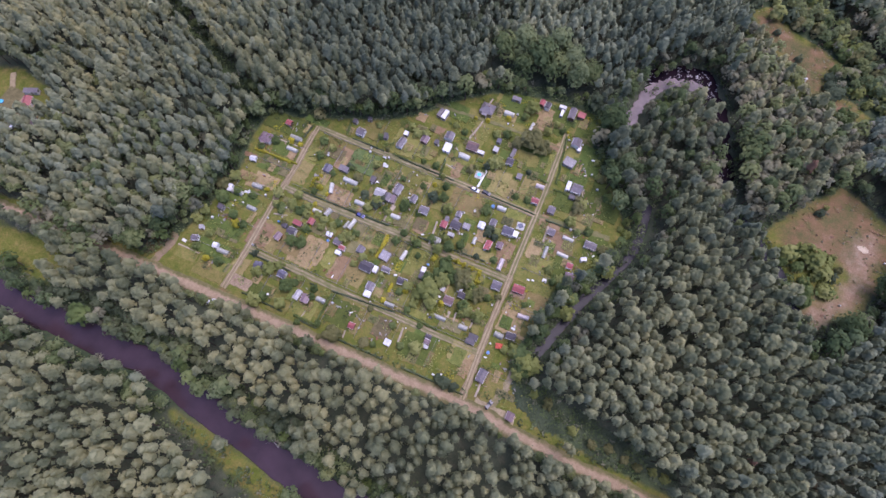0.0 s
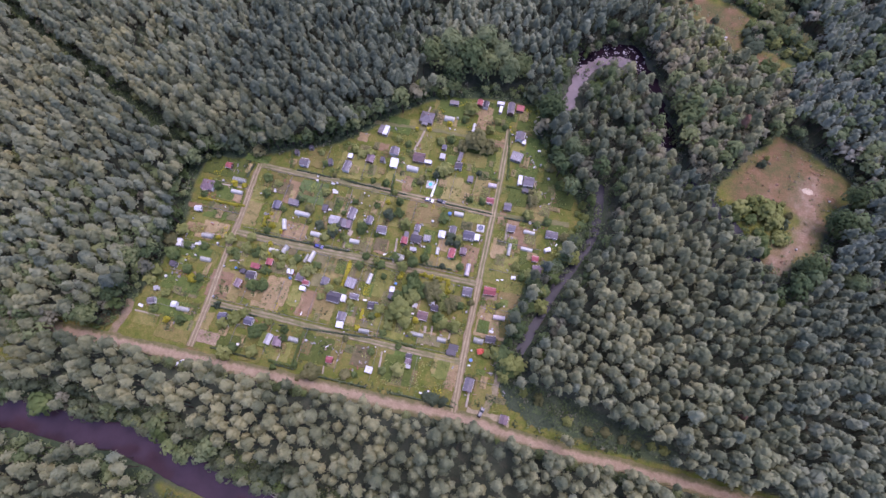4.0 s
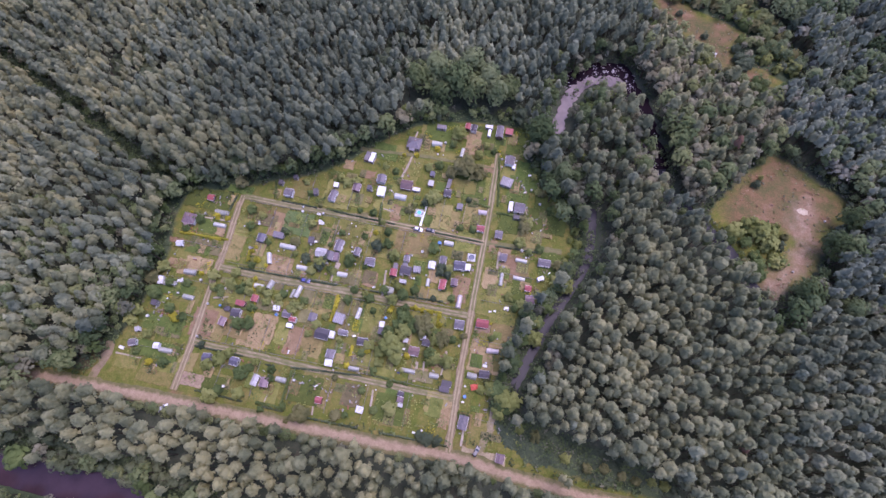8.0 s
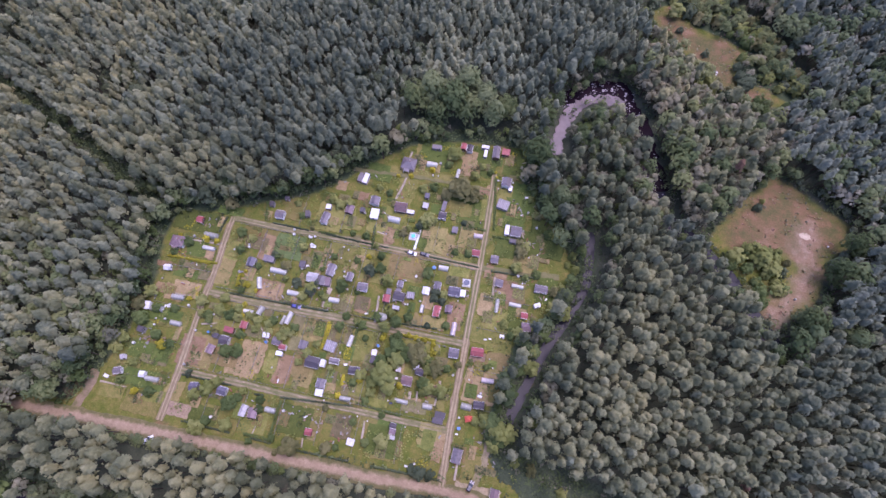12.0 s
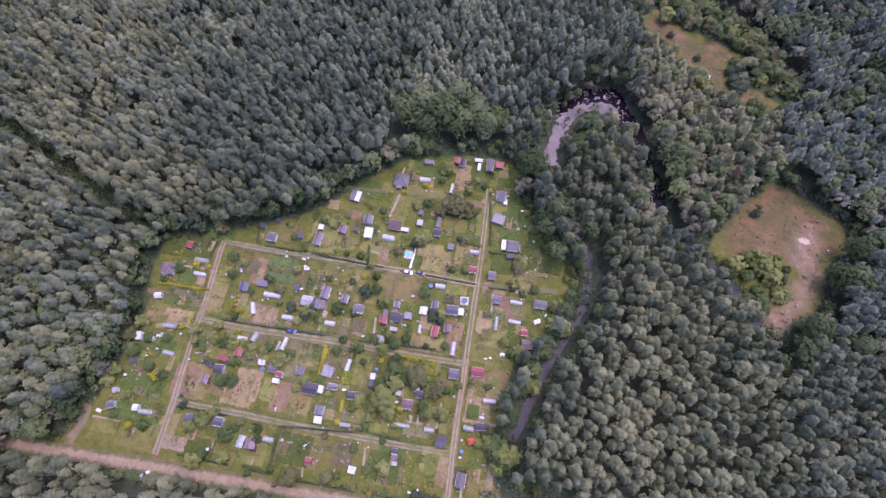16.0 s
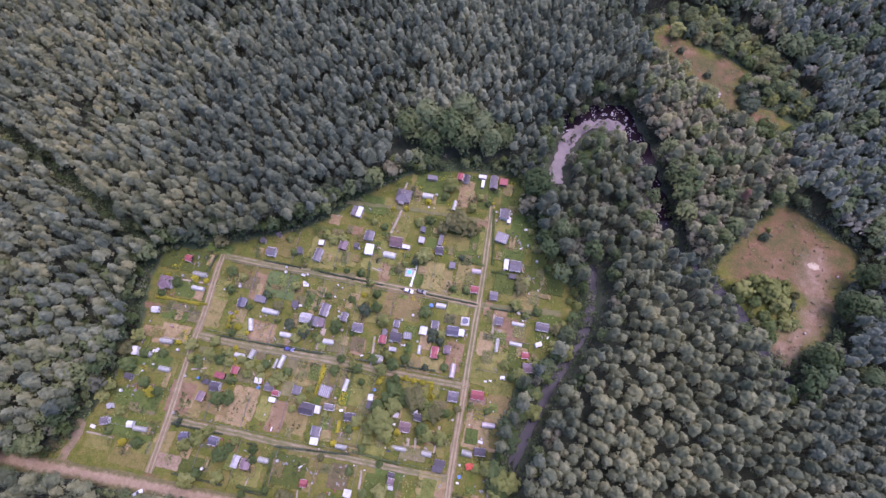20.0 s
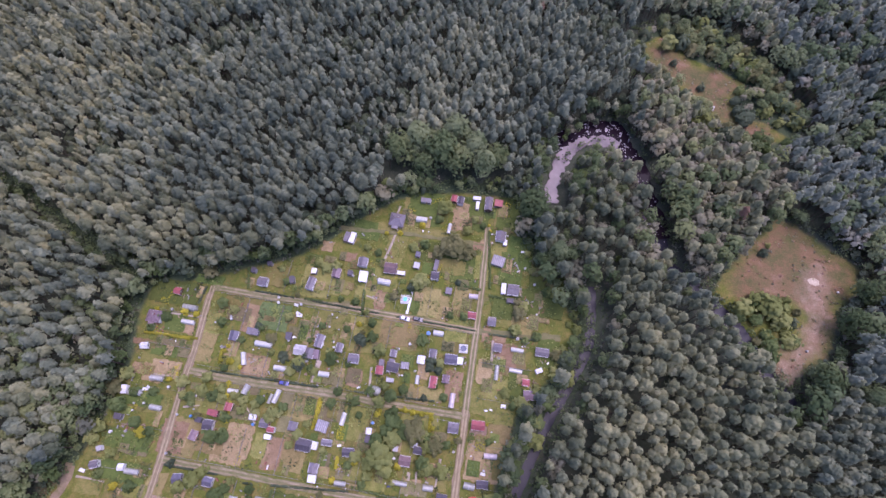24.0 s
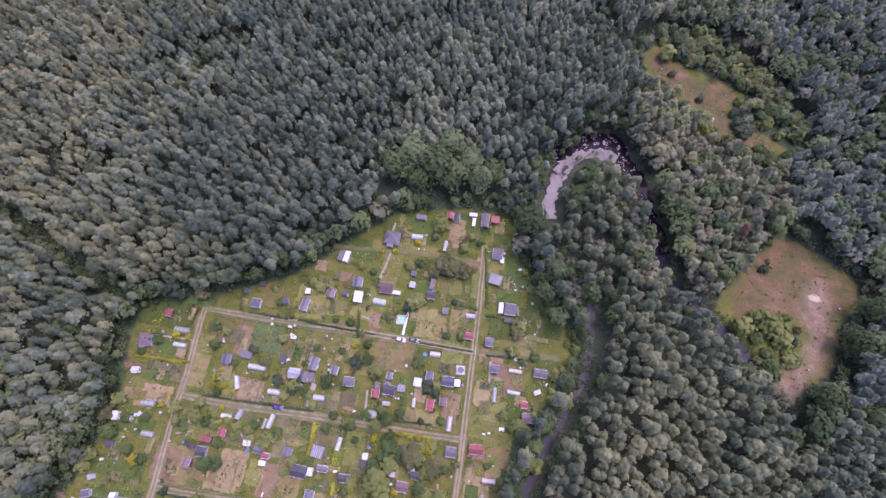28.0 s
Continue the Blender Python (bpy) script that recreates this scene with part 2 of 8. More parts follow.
WATER = water_material("brown_river_water", (0.046, 0.028, 0.035), 0.08)
# the sky's reflection is put into this pale base colour
POND_WATER = water_material("sky_pale_water", (0.19, 0.155, 0.152), 0.25)
# near-black colour and weak gloss hold the shade and mirrored trees here
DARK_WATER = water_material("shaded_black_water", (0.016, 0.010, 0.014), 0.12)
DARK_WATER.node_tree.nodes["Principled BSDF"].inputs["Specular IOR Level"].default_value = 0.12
CREEK_WATER = water_material("creek_water", (0.030, 0.029, 0.036), 0.25)
CREEK_WATER.node_tree.nodes["Principled BSDF"].inputs["Specular IOR Level"].default_value = 0.2


# ---------------------------------------------------------------- plan (metres; x along the rows, y along the lanes)
def dist_line(px, py, line):
    """Distance of points to a broken line."""
    best = np.full(np.shape(px), 1e9)
    for (ax, ay), (bx, by) in zip(line[:-1], line[1:]):
        dx, dy = bx - ax, by - ay
        u = np.clip(((px - ax) * dx + (py - ay) * dy) / (dx * dx + dy * dy), 0, 1)
        best = np.minimum(best, np.hypot(px - ax - u * dx, py - ay - u * dy))
    return best


def inside(px, py, poly):
    res = np.zeros(np.shape(px), bool)
    for (ax, ay), (bx, by) in zip(poly, poly[1:] + poly[:1]):
        hit = (ay > py) != (by > py)
        res ^= hit & (px < (bx - ax) * (py - ay) / ((by - ay) or 1e-9) + ax)
    return res


def signed(px, py, poly):
    """Distance to a polygon's edge, negative inside."""
    d = dist_line(px, py, poly + poly[:1])
    return np.where(inside(px, py, poly), -d, d)


MAIN_ROAD = [(-260, -22), (-180, -17), (-134, -11.3), (-102, -7.8), (-63, -6.3), (-25, -5), (32, -3.6), (85, -2.6), (110, -1.4), (124, -1.8),
             (136, -3.4), (159, -4.6), (191, -4.6), (223, -5.5), (300, -9), (420, -16)]
RIVER = [(-420, -36), (-250, -38), (-130, -41), (-81, -43.2), (-56, -41.8), (-27, -41), (-8, -39.8), (3, -41.5), (13, -45), (28, -46), (45, -49), (63, -51.5), (80, -53), (110, -52),
         (160, -58), (260, -60), (420, -66)]
CREEK = [(157, 116), (158.6, 101), (158.2, 92), (155.7, 83.4), (150.8, 71.7), (144.5, 59.6), (140.5, 46.8), (136.3, 35.4), (134, 28), (133.5, 21)]
STREAM = [(185, 147), (187.5, 132), (198, 124.6), (207, 118), (217.6, 108.4), (226, 96), (231.5, 88.5), (238, 79)]
POND = [(137.4, 153), (136.4, 160), (137.2, 169), (140, 177.8), (146, 185.6), (153, 190.2), (160, 190.6), (166, 188.4)]
OXBOW = [(137.5, 183), (142, 189), (149.5, 194), (157.5, 198), (165, 196.5), (170, 187.5), (175.3, 176.5), (179.5, 164.5), (183.5, 152.5), (186.4, 143)]
TIP = [(143, 172), (147, 180), (157, 185.5), (167, 183.5), (169, 176), (157, 177.5), (147, 171)]
SAND = [(230, 152), (238, 162), (245, 159), (254, 153), (270, 143), (270, 132), (261, 124), (258, 114), (254, 102), (243, 92.5), (233, 87), (226, 92), (225, 100), (213, 112), (208, 121), (212, 129), (220, 140)]
SANDY = [(230.3, 151.6), (237.7, 160.4), (244.3, 157.6), (253, 151.5), (268.5, 141.7), (268.7, 133.4), (260, 124), (257, 114.6), (252.7, 103.1), (242.4, 94), (233.9, 88.5), (233.3, 95.7), (244.5, 106.1), (244.7, 121.5),
         (230.9, 125.1), (218.7, 118.5), (213.5, 127.1), (220.6, 138.9)]
UPPER = [(170, 238), (174, 258), (190, 268), (211, 264), (226, 252), (240, 236), (250, 219), (246, 203), (230.5, 194), (211, 202), (190, 222)]
BARE = [(177, 251), (186, 257.3), (197.4, 245), (212, 239.5), (224, 233.7), (217.5, 225.3), (220.5, 211.3), (234.5, 210.6), (242.3, 205), (231.7, 201.9), (220.3, 205.8), (211.2, 212.7), (194.8, 229), (180, 240.3)]
LOW_GROUND = [(133.3, 15.6), (146.4, 14.2), (162.8, 11.6), (178.8, 10.0), (197.8, 6.6), (201.4, 2.7), (190.7, 1.7), (170.9, 2.0), (152.7, 4.0), (135.9, 8.7)]
BANK = [(8, -51), (28, -52), (48, -55), (66, -58), (85, -60), (85, -66), (62, -66), (46, -63), (28, -58), (10, -55)]
MEADOW = [(-120, -17), (-80, -13), (-66, -20), (-70, -33), (-88, -38), (-107, -38), (-125, -36)]
YARD = [(-175, 52), (-160, 57), (-146, 55), (-126, 50), (-121, 44), (-129, 36), (-138, 25), (-147, 14), (-170, 18)]
RIDE = [(-300, 205), (-220, 172), (-177, 153), (-117, 125.5), (-77, 107.7), (-36, 88)]
COLONY = [(-40, -3), (-33, 14), (-29, 25), (-26.2, 54), (-30.4, 73), (-29.5, 84.5), (-5, 94.5), (27, 108), (41, 119), (56, 135), (68, 144), (93, 151.5), (120, 153),
          (125, 133), (133, 122), (145, 110), (154, 96), (147, 77), (133, 60), (127, 38), (127, 18), (150, 7), (185, 1), (185, -1), (110, 2)]
LANES_X = [(0.0, 0.0), (-0.4, 23.5), (-1.6, 46), (-1.6, 62.5), (-2.6, 80.8), (-2.8, 89.5)]
LANE_EAST = [(113.3, 0), (112.2, 21), (112, 40), (111.8, 57), (111.4, 78), (111.5, 89), (111.1, 106), (110.3, 127), (109.8, 136)]
ROWS_Y = [[(-0.7, 19.8), (27, 20), (54, 19.5), (88, 19.6), (112, 19.9)],
          [(-1.2, 53.5), (23.5, 53), (54, 54.2), (79, 54), (112, 54.4)],
          [(-2.8, 89), (25, 88.8), (54, 89.6), (81, 89.3), (111.5, 88.5), (146, 91)],
          [(44, 124.6), (64, 126.3), (89, 127.2), (111, 127)]]


# large broadleaved trees beside the gardens: x, y, crown radius
BIG_TREES = [(65.5, 163.6, 7.6), (98.5, 169.5, 7.2), (77.5, 157.6, 5.6), (109.0, 167.0, 6.2), (73.6, 168.4, 8.6), (83.7, 164.7, 8.6), (92.7, 162.1, 7.2), (103.8, 162.1, 6.6), (128, 144.8, 7.6), (125.3, 135.2, 4.8), (89.1, 176.1, 7.8),
             (56.5, 133.6, 4.6), (62, 140.6, 4.6), (140.4, 125, 5.6), (136.6, 114.6, 4.6), (147.9, 116.4, 5.0), (154.7, 117.5, 4.6), (143, 106.2, 4.0), (246.4, 90.3, 6.6), (262.4, 86.4, 5.6), (259.2, 114.8, 5.6), (267.0, 128.8, 5.4), (239.5, 78.6, 5.0), (-24.4, 90.5, 2.6), (13.5, 103.8, 2.4)]
# broad trees on the river's north bank: x, y, crown radius, kind
RIVER_TREES = [(-43.0, -34.4, 5.6, "bright"), (12.4, -37.4, 3.6, "bright"), (5.6, -34.6, 3.4, "bright"), (18.5, -38.4, 4.0, "broadleaf"), (24.7, -37.0, 3.6, "broadleaf"), (56.5, -41.0, 2.6, "bright"), (31, -39.5, 3.0, "alder"),
               (-60, -35.5, 3.4, "broadleaf"), (-86, -27.5, 3.4, "bright"), (38.5, -38.6, 3.2, "alder"), (70, -42.5, 3.0, "broadleaf")]
YOUNG = (-28, 108)   # heart of a lighter, younger stand


def no_trees(px, py, grow=0.0):
    """Where no forest tree stands. grow: room for the crown."""
    g = grow
    wob = 0.9 * np.sin(px * 0.31 + 1.3 * np.sin(py * 0.17)) + 0.9 * np.sin(py * 0.27 + px * 0.11)
    south = py < np.interp(px, [p[0] for p in MAIN_ROAD], [p[1] for p in MAIN_ROAD])
    free = dist_line(px, py, MAIN_ROAD) < np.where(south, 0.6, 3.6) + g + wob * np.where(south, 0.6, 1.0)
    free |= dist_line(px, py, RIVER) < 4.4 + g * 0.4 + wob
    free |= dist_line(px, py, CREEK) < 3.2 + g
    free |= dist_line(px, py, STREAM) < np.where(px > 205, 4.6, 3.4) + g + wob
    free |= dist_line(px, py, OXBOW) < 3.9 + g
    free |= dist_line(px, py, POND) < 3.6 + g
    free |= dist_line(px, py, RIDE) < 1.6 + g + wob
    for poly, more in ((SAND, 2.0), (UPPER, 3.5), (MEADOW, 0), (YARD, 0), (LOW_GROUND, 0), (TIP, 0), (BANK, 0)):
        free |= signed(px, py, poly) < g + more + wob
    free |= signed(px, py, COLONY) < g * 0.4 + wob * 0.6
    return free


# ---------------------------------------------------------------- ground and water
def ribbon(name, line, width, z, mat, label, wobble=0.25, kind="structure", category="", step=2.0, sink=0.12, jag=0.0):
    """A slab along a broken line: rounded bends, uneven edges, a lip all round."""
    pts = np.array(line, float)
    seg = np.hypot(*np.diff(pts, axis=0).T)
    s = np.concatenate([[0], np.cumsum(seg)])
    n = max(3, int(s[-1] / step))
    u = np.linspace(0, s[-1], n)
    xs, ys = np.interp(u, s, pts[:, 0]), np.interp(u, s, pts[:, 1])
    k = np.ones(5) / 5
    if n > 12:
        xs[2:-2], ys[2:-2] = np.convolve(xs, k, "valid"), np.convolve(ys, k, "valid")
    tx, ty = np.gradient(xs), np.gradient(ys)
    ln = np.hypot(tx, ty)
    nx, ny = -ty / ln, tx / ln
    rng = np.random.default_rng(int(abs(line[0][0]) * 7 + abs(line[-1][1]) * 13 + width * 5))
    wl = width / 2 + wobble * np.sin(u * 0.23 + 1) + rng.normal(0, wobble * 0.45 + jag, n)
    wr = width / 2 + wobble * np.sin(u * 0.19 + 4) + rng.normal(0, wobble * 0.45 + jag, n)
    rows = [(xs + nx * (wl + 0.15), ys + ny * (wl + 0.15), z - sink), (xs + nx * wl, ys + ny * wl, z), (xs, ys, z + 0.02),
            (xs - nx * wr, ys - ny * wr, z), (xs - nx * (wr + 0.15), ys - ny * (wr + 0.15), z - sink)]
    verts = [(rows[j][0][i], rows[j][1][i], rows[j][2]) for i in range(n) for j in range(5)]
    faces = [(i * 5 + j, i * 5 + j + 1, i * 5 + j + 6, i * 5 + j + 5) for i in range(n - 1) for j in range(4)]
    me = bpy.data.meshes.new(name)
    me.from_pydata(verts, [], [f[::-1] for f in faces])
    me.attributes.new("across", "FLOAT", "POINT").data.foreach_set("value", np.tile([1.1, 1.0, 0.0, 1.0, 1.1], n).astype(np.float32))
    me.materials.append(mat)
    me.update()
    return tagged(new(name, me), label, category or name.replace("_", " "), kind=kind)


def spaced(lo, hi, fine_lo, fine_hi, step):
    fine = np.arange(fine_lo, fine_hi + 0.1, step)
    out = np.geomspace(1, 1 + abs(hi - fine_hi), 14)[1:] - 1
    return np.concatenate([fine_lo - out[::-1] * (fine_lo - lo) / out[-1], fine, fine_hi + out])


def build_ground():
    gx, gy = spaced(-2600, 2600, -230, 330, 2.0), spaced(-2600, 2600, -130, 330, 2.0)
    X, Y = np.meshgrid(gx, gy)
    Z = -0.10 + 0.10 * np.sin(X * 0.05) * np.sin(Y * 0.043) + 0.06 * np.sin(X * 0.21 + Y * 0.13)
    Z = np.minimum(Z, -0.02)

    def dig(Z, line, half, depth, bank):
        d = dist_line(X, Y, line)
        return Z - depth * np.clip((half + bank - d) / bank, 0, 1)

    Z = dig(Z, RIVER, 4.6, 2.4, 3.0)
    Z = dig(Z, CREEK, 1.6, 1.5, 2.0)
    Z = dig(Z, STREAM, 2.0, 1.6, 2.5)
    Z = dig(Z, POND, 3.2, 1.4, 2.0)
    Z = dig(Z, OXBOW, 4.4, 1.5, 2.0)
    wild = np.sin(X * 0.13 + 2 * np.sin(Y * 0.07)) * np.sin(Y * 0.11)
    lawn = np.zeros_like(X)
    for poly, soft in ((COLONY, 3), (MEADOW, 4), (YARD, 4), (UPPER, 4), (SAND, 4), (BANK, 4)):
        lawn = np.maximum(lawn, np.clip(0.5 - signed(X, Y, poly) / soft * 0.5, 0, 1))
    road_y = np.interp(X, [p[0] for p in MAIN_ROAD], [p[1] for p in MAIN_ROAD])
    lawn = np.maximum(lawn, np.clip(0.75 - (dist_line(X, Y, MAIN_ROAD) - np.where(Y < road_y, 1.5, 4)) / np.where(Y < road_y, 2, 5), 0, 1))
    rush_and_shade = np.clip(1.15 - (dist_line(X, Y, RIVER) - 4.5) / 12, 0, 1) * np.clip(0.2 + signed(X, Y, BANK) / 4, 0.25, 1)
    # round the upper clearing's bare strip, dark green floor colour stands for shrub shadows
    rush_and_shade = np.maximum(rush_and_shade, np.clip(0.62 - signed(X, Y, UPPER) / 6, 0, 1) * np.clip(signed(X, Y, BARE) / 4, 0, 1))
    rush_and_shade = np.maximum(rush_and_shade, np.clip(0.9 - (dist_line(X, Y, CREEK) - 1) / 4, 0, 1))
    rush_and_shade = np.maximum(rush_and_shade, np.clip(0.8 - (dist_line(X, Y, STREAM) - 1) / 4, 0, 1))
    rush_and_shade = np.maximum(rush_and_shade, np.clip(0.85 - (dist_line(X, Y, RIDE) - 1) / 6, 0, 1))
    edge_c = signed(X, Y, COLONY)
    rush_and_shade = np.maximum(rush_and_shade, np.clip(0.95 - np.abs(edge_c - 2.5) / 7, 0, 1) * (Y > 6))
    # darker cover on the low ground paints in the eastern pines' shade
    rush_and_shade = np.maximum(rush_and_shade, np.clip(0.75 - signed(X, Y, LOW_GROUND) / 6, 0, 1))
    sand = np.clip(0.50 - signed(X, Y, SANDY) / 9 + wild * 0.12, 0, 1)
    sand = np.maximum(sand, np.clip(0.42 - signed(X, Y, BARE) / 9 + wild * 0.12, 0, 1))
    sand = np.maximum(sand, np.clip(0.85 - np.hypot((X - 122) / 12, (Y - 3) / 5), 0, 1))
    sand = np.maximum(sand, np.clip(0.85 - np.hypot((X - 1) / 8, (Y + 1) / 4), 0, 1))
    sand = np.maximum(sand, np.clip(0.9 - np.hypot((X + 39) / 6, (Y - 6) / 12), 0, 1))
    streak = np.clip(0.78 - dist_line(X, Y, [(251.5, 135), (250, 124), (251, 115), (247, 105), (238, 94)]) / 13, 0, 1)
    streak = np.maximum(streak, np.clip(1.2 - np.hypot(X - 251.3, Y - 133.7) / 4.5, 0, 1))
    n, m = X.shape
    me = bpy.data.meshes.new("ground")
    idx = np.arange(n * m).reshape(n, m)
    quads = np.stack([idx[:-1, :-1], idx[:-1, 1:], idx[1:, 1:], idx[1:, :-1]], -1).reshape(-1, 4)
    fill_mesh(me, np.stack([X, Y, Z], -1).reshape(-1, 3), quads)
    col = np.stack([lawn, sand, rush_and_shade, streak], -1).reshape(-1, 4).astype(np.float32)
    at = me.attributes.new("zone", "FLOAT_COLOR", "POINT")
    at.data.foreach_set("color", col.ravel())
    me.materials.append(GROUND)
    me.polygons.foreach_set("use_smooth", np.ones(len(me.polygons), bool))
    tagged(new("ground", me), "wooded flat land with dry grass, leaf litter and bare sandy clearings", "ground", kind="structure")


def fill_mesh(me, verts, faces):
    """Vertices and equal-sided faces into a mesh, by arrays."""
    faces = np.asarray(faces, np.int32)
    k = faces.shape[1]
    me.vertices.add(len(verts))
    me.vertices.foreach_set("co", np.asarray(verts, np.float32).ravel())
    me.loops.add(faces.size)
    me.loops.foreach_set("vertex_index", faces.ravel())
    me.polygons.add(len(faces))
    me.polygons.foreach_set("loop_start", np.arange(0, faces.size, k, dtype=np.int32))
    me.update(calc_edges=True)


build_ground()
ribbon("river", RIVER, 10.6, -1.15, WATER, "slow dark brown river between wooded banks", 0.4, category="water")
ribbon("creek", CREEK, 3.8, -1.05, CREEK_WATER, "narrow dark creek along the garden colony", 0.3, category="water")
ribbon("stream", STREAM, 6.4, -0.85, CREEK_WATER, "dark narrow woodland stream beside the trees", 0.4, category="water")
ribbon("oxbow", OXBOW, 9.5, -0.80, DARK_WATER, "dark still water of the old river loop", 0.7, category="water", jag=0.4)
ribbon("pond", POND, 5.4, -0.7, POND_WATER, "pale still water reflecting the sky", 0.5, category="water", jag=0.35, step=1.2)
ribbon("main_road", MAIN_ROAD, 6.0, 0.16, ROAD, "pinkish-brown sandy dirt road with grassy edges", 0.25, category="road", jag=0.1)


def offset(line, side):
    pts = np.array(line, float)
    d = np.gradient(pts, axis=0)
    d /= np.hypot(*d.T)[:, None]
    return [tuple(p) for p in pts + np.stack([-d[:, 1], d[:, 0]], 1) * side]


def lane(name, line, width, label, rut=None, verge=VERGE, rut_width=0.55, gauge=0.72):
    ribbon(name, line, width, 0.14, verge, label, 0.18, category="lane", jag=0.1)
    if rut:
        for side in (-gauge, gauge):
            ribbon("wheel_track", offset(line, side), rut_width, 0.165, rut, "pale beaten wheel track in the lane", 0.07, category="wheel track", sink=0.05, jag=0.04)


lane("lane_west", LANES_X[:3], 2.7, "sandy garden lane with two wheel tracks", RUT, SHOULDER, 0.7)
lane("lane_west_upper", LANES_X[2:], 2.8, "brownish garden lane with two wheel tracks", RUT, SHOULDER, 0.6)
lane("lane_east", LANE_EAST[:4], 2.7, "pale sandy garden lane with two wheel tracks", RUT, SHOULDER, 0.85, 0.62)
lane("lane_east_upper", LANE_EAST[3:], 2.6, "garden lane with two wheel tracks in grass", RUT, VERGE, 0.6)
lane("lane_south", ROWS_Y[0], 2.4, "grassy garden lane with faint wheel tracks", FAINT_RUT)
lane("lane_middle", ROWS_Y[1], 2.8, "garden lane with faint wheel tracks in the grass", FAINT_RUT, VERGE, 0.7)
lane("lane_north", ROWS_Y[2][:3], 2.6, "grassy garden lane with faint wheel tracks", FAINT_RUT)
lane("lane_north_sandy", ROWS_Y[2][2:5], 2.7, "garden lane with two pale wheel tracks", RUT, VERGE, 0.65)
lane("lane_north_east", ROWS_Y[2][4:], 2.4, "deep green grassy garden lane", None)
lane("lane_upper", ROWS_Y[3], 1.6, "narrow grassy path between the upper gardens", None)


# ---------------------------------------------------------------- trees
def tuft_field(rng, centers, normals, sizes, sides=5, droop=0.5):
    """Small cupped tufts of needles or leaves, each a ragged cone of its own that points along its normal."""
    n = len(centers)
    a = rng.random((n, 3)) - 0.5
    t1 = np.cross(normals, a)
    t1 /= np.linalg.norm(t1, axis=1)[:, None]
    t2 = np.cross(normals, t1)
    ang = (np.arange(sides) / sides * 2 * np.pi)[None] + rng.uniform(0, 6, (n, 1))
    r = sizes[:, None] * rng.uniform(0.55, 1.25, (n, sides))
    low = sizes[:, None] * rng.uniform(0.05, droop, (n, sides))
    rim = centers[:, None] + t1[:, None] * (np.cos(ang) * r)[..., None] + t2[:, None] * (np.sin(ang) * r)[..., None] - normals[:, None] * low[..., None]
    tip = centers + normals * (sizes * rng.uniform(0.10, 0.10 + droop * 0.55, n))[:, None]
    verts = np.concatenate([tip[:, None], rim], 1).reshape(-1, 3)
    base = np.arange(n)[:, None] * (sides + 1)
    k = np.arange(sides)
    tris = np.stack([np.broadcast_to(base, (n, sides)), base + 1 + k, base + 1 + (k + 1) % sides], -1).reshape(-1, 3)
    return verts, tris


def pine_shape(rng, radius, height, top, tufts, size, sides=4):
    """A pine's crown: a lumpy, rounded cone of needle sprays over a thin ragged skirt."""
    lean = rng.normal(0, 0.2, 2)
    cap = int(tufts * 0.78)
    i = np.arange(tufts)
    a = i * 2.39996 + rng.normal(0, 0.25, tufts)
    f = np.where(i < cap, np.sqrt((i + 0.5) / cap), rng.uniform(0.55, 0.95, tufts))
    k, ph = int(rng.integers(3, 6)), rng.uniform(0, 6)
    lump = 1 + 0.30 * np.sin(a * k + ph) * f + rng.normal(0, 0.12, tufts)
    r = radius * f * lump
    drop = np.where(i < cap, height * 0.72 * f ** 1.4, rng.uniform(0.6, 1.0, tufts) * height)
    bumps = 0.75 * np.sin(a * k + ph + 4 * f) * f + rng.normal(0, 0.30, tufts)
    c = np.stack([np.cos(a) * r + lean[0], np.sin(a) * r + lean[1], top - drop + bumps], 1)
    n = np.stack([np.cos(a) * (f * 0.9 + 0.25), np.sin(a) * (f * 0.9 + 0.25), 1.05 - 0.6 * f], 1) + rng.normal(0, 0.21, (tufts, 3))
    n /= np.linalg.norm(n, axis=1)[:, None]
    V, T = tuft_field(rng, c, n, size * rng.uniform(0.70, 1.30, tufts), sides, 0.52 if tufts > 60 else 0.42)
    # the dense heart of the crown, just under the sprays
    q, o = 8, len(V)
    an = np.arange(q) / q * 2 * np.pi
    rings = [np.stack([np.cos(an) * radius * f + lean[0], np.sin(an) * radius * f + lean[1], np.full(q, top - height * 0.72 * f ** 1.4 - 0.85) + rng.normal(0, 0.12, q)], 1) for f in (0.42, 0.84)]
    core = np.concatenate([[[lean[0], lean[1], top - 0.8]], *rings])
    k, k2 = np.arange(q), (np.arange(q) + 1) % q
    tri = np.concatenate([np.stack([k * 0, 1 + k, 1 + k2], 1), np.stack([1 + k, 1 + q + k, 1 + q + k2], 1), np.stack([1 + k, 1 + q + k2, 1 + k2], 1)])
    return np.concatenate([V, core]), np.concatenate([T, tri + o])


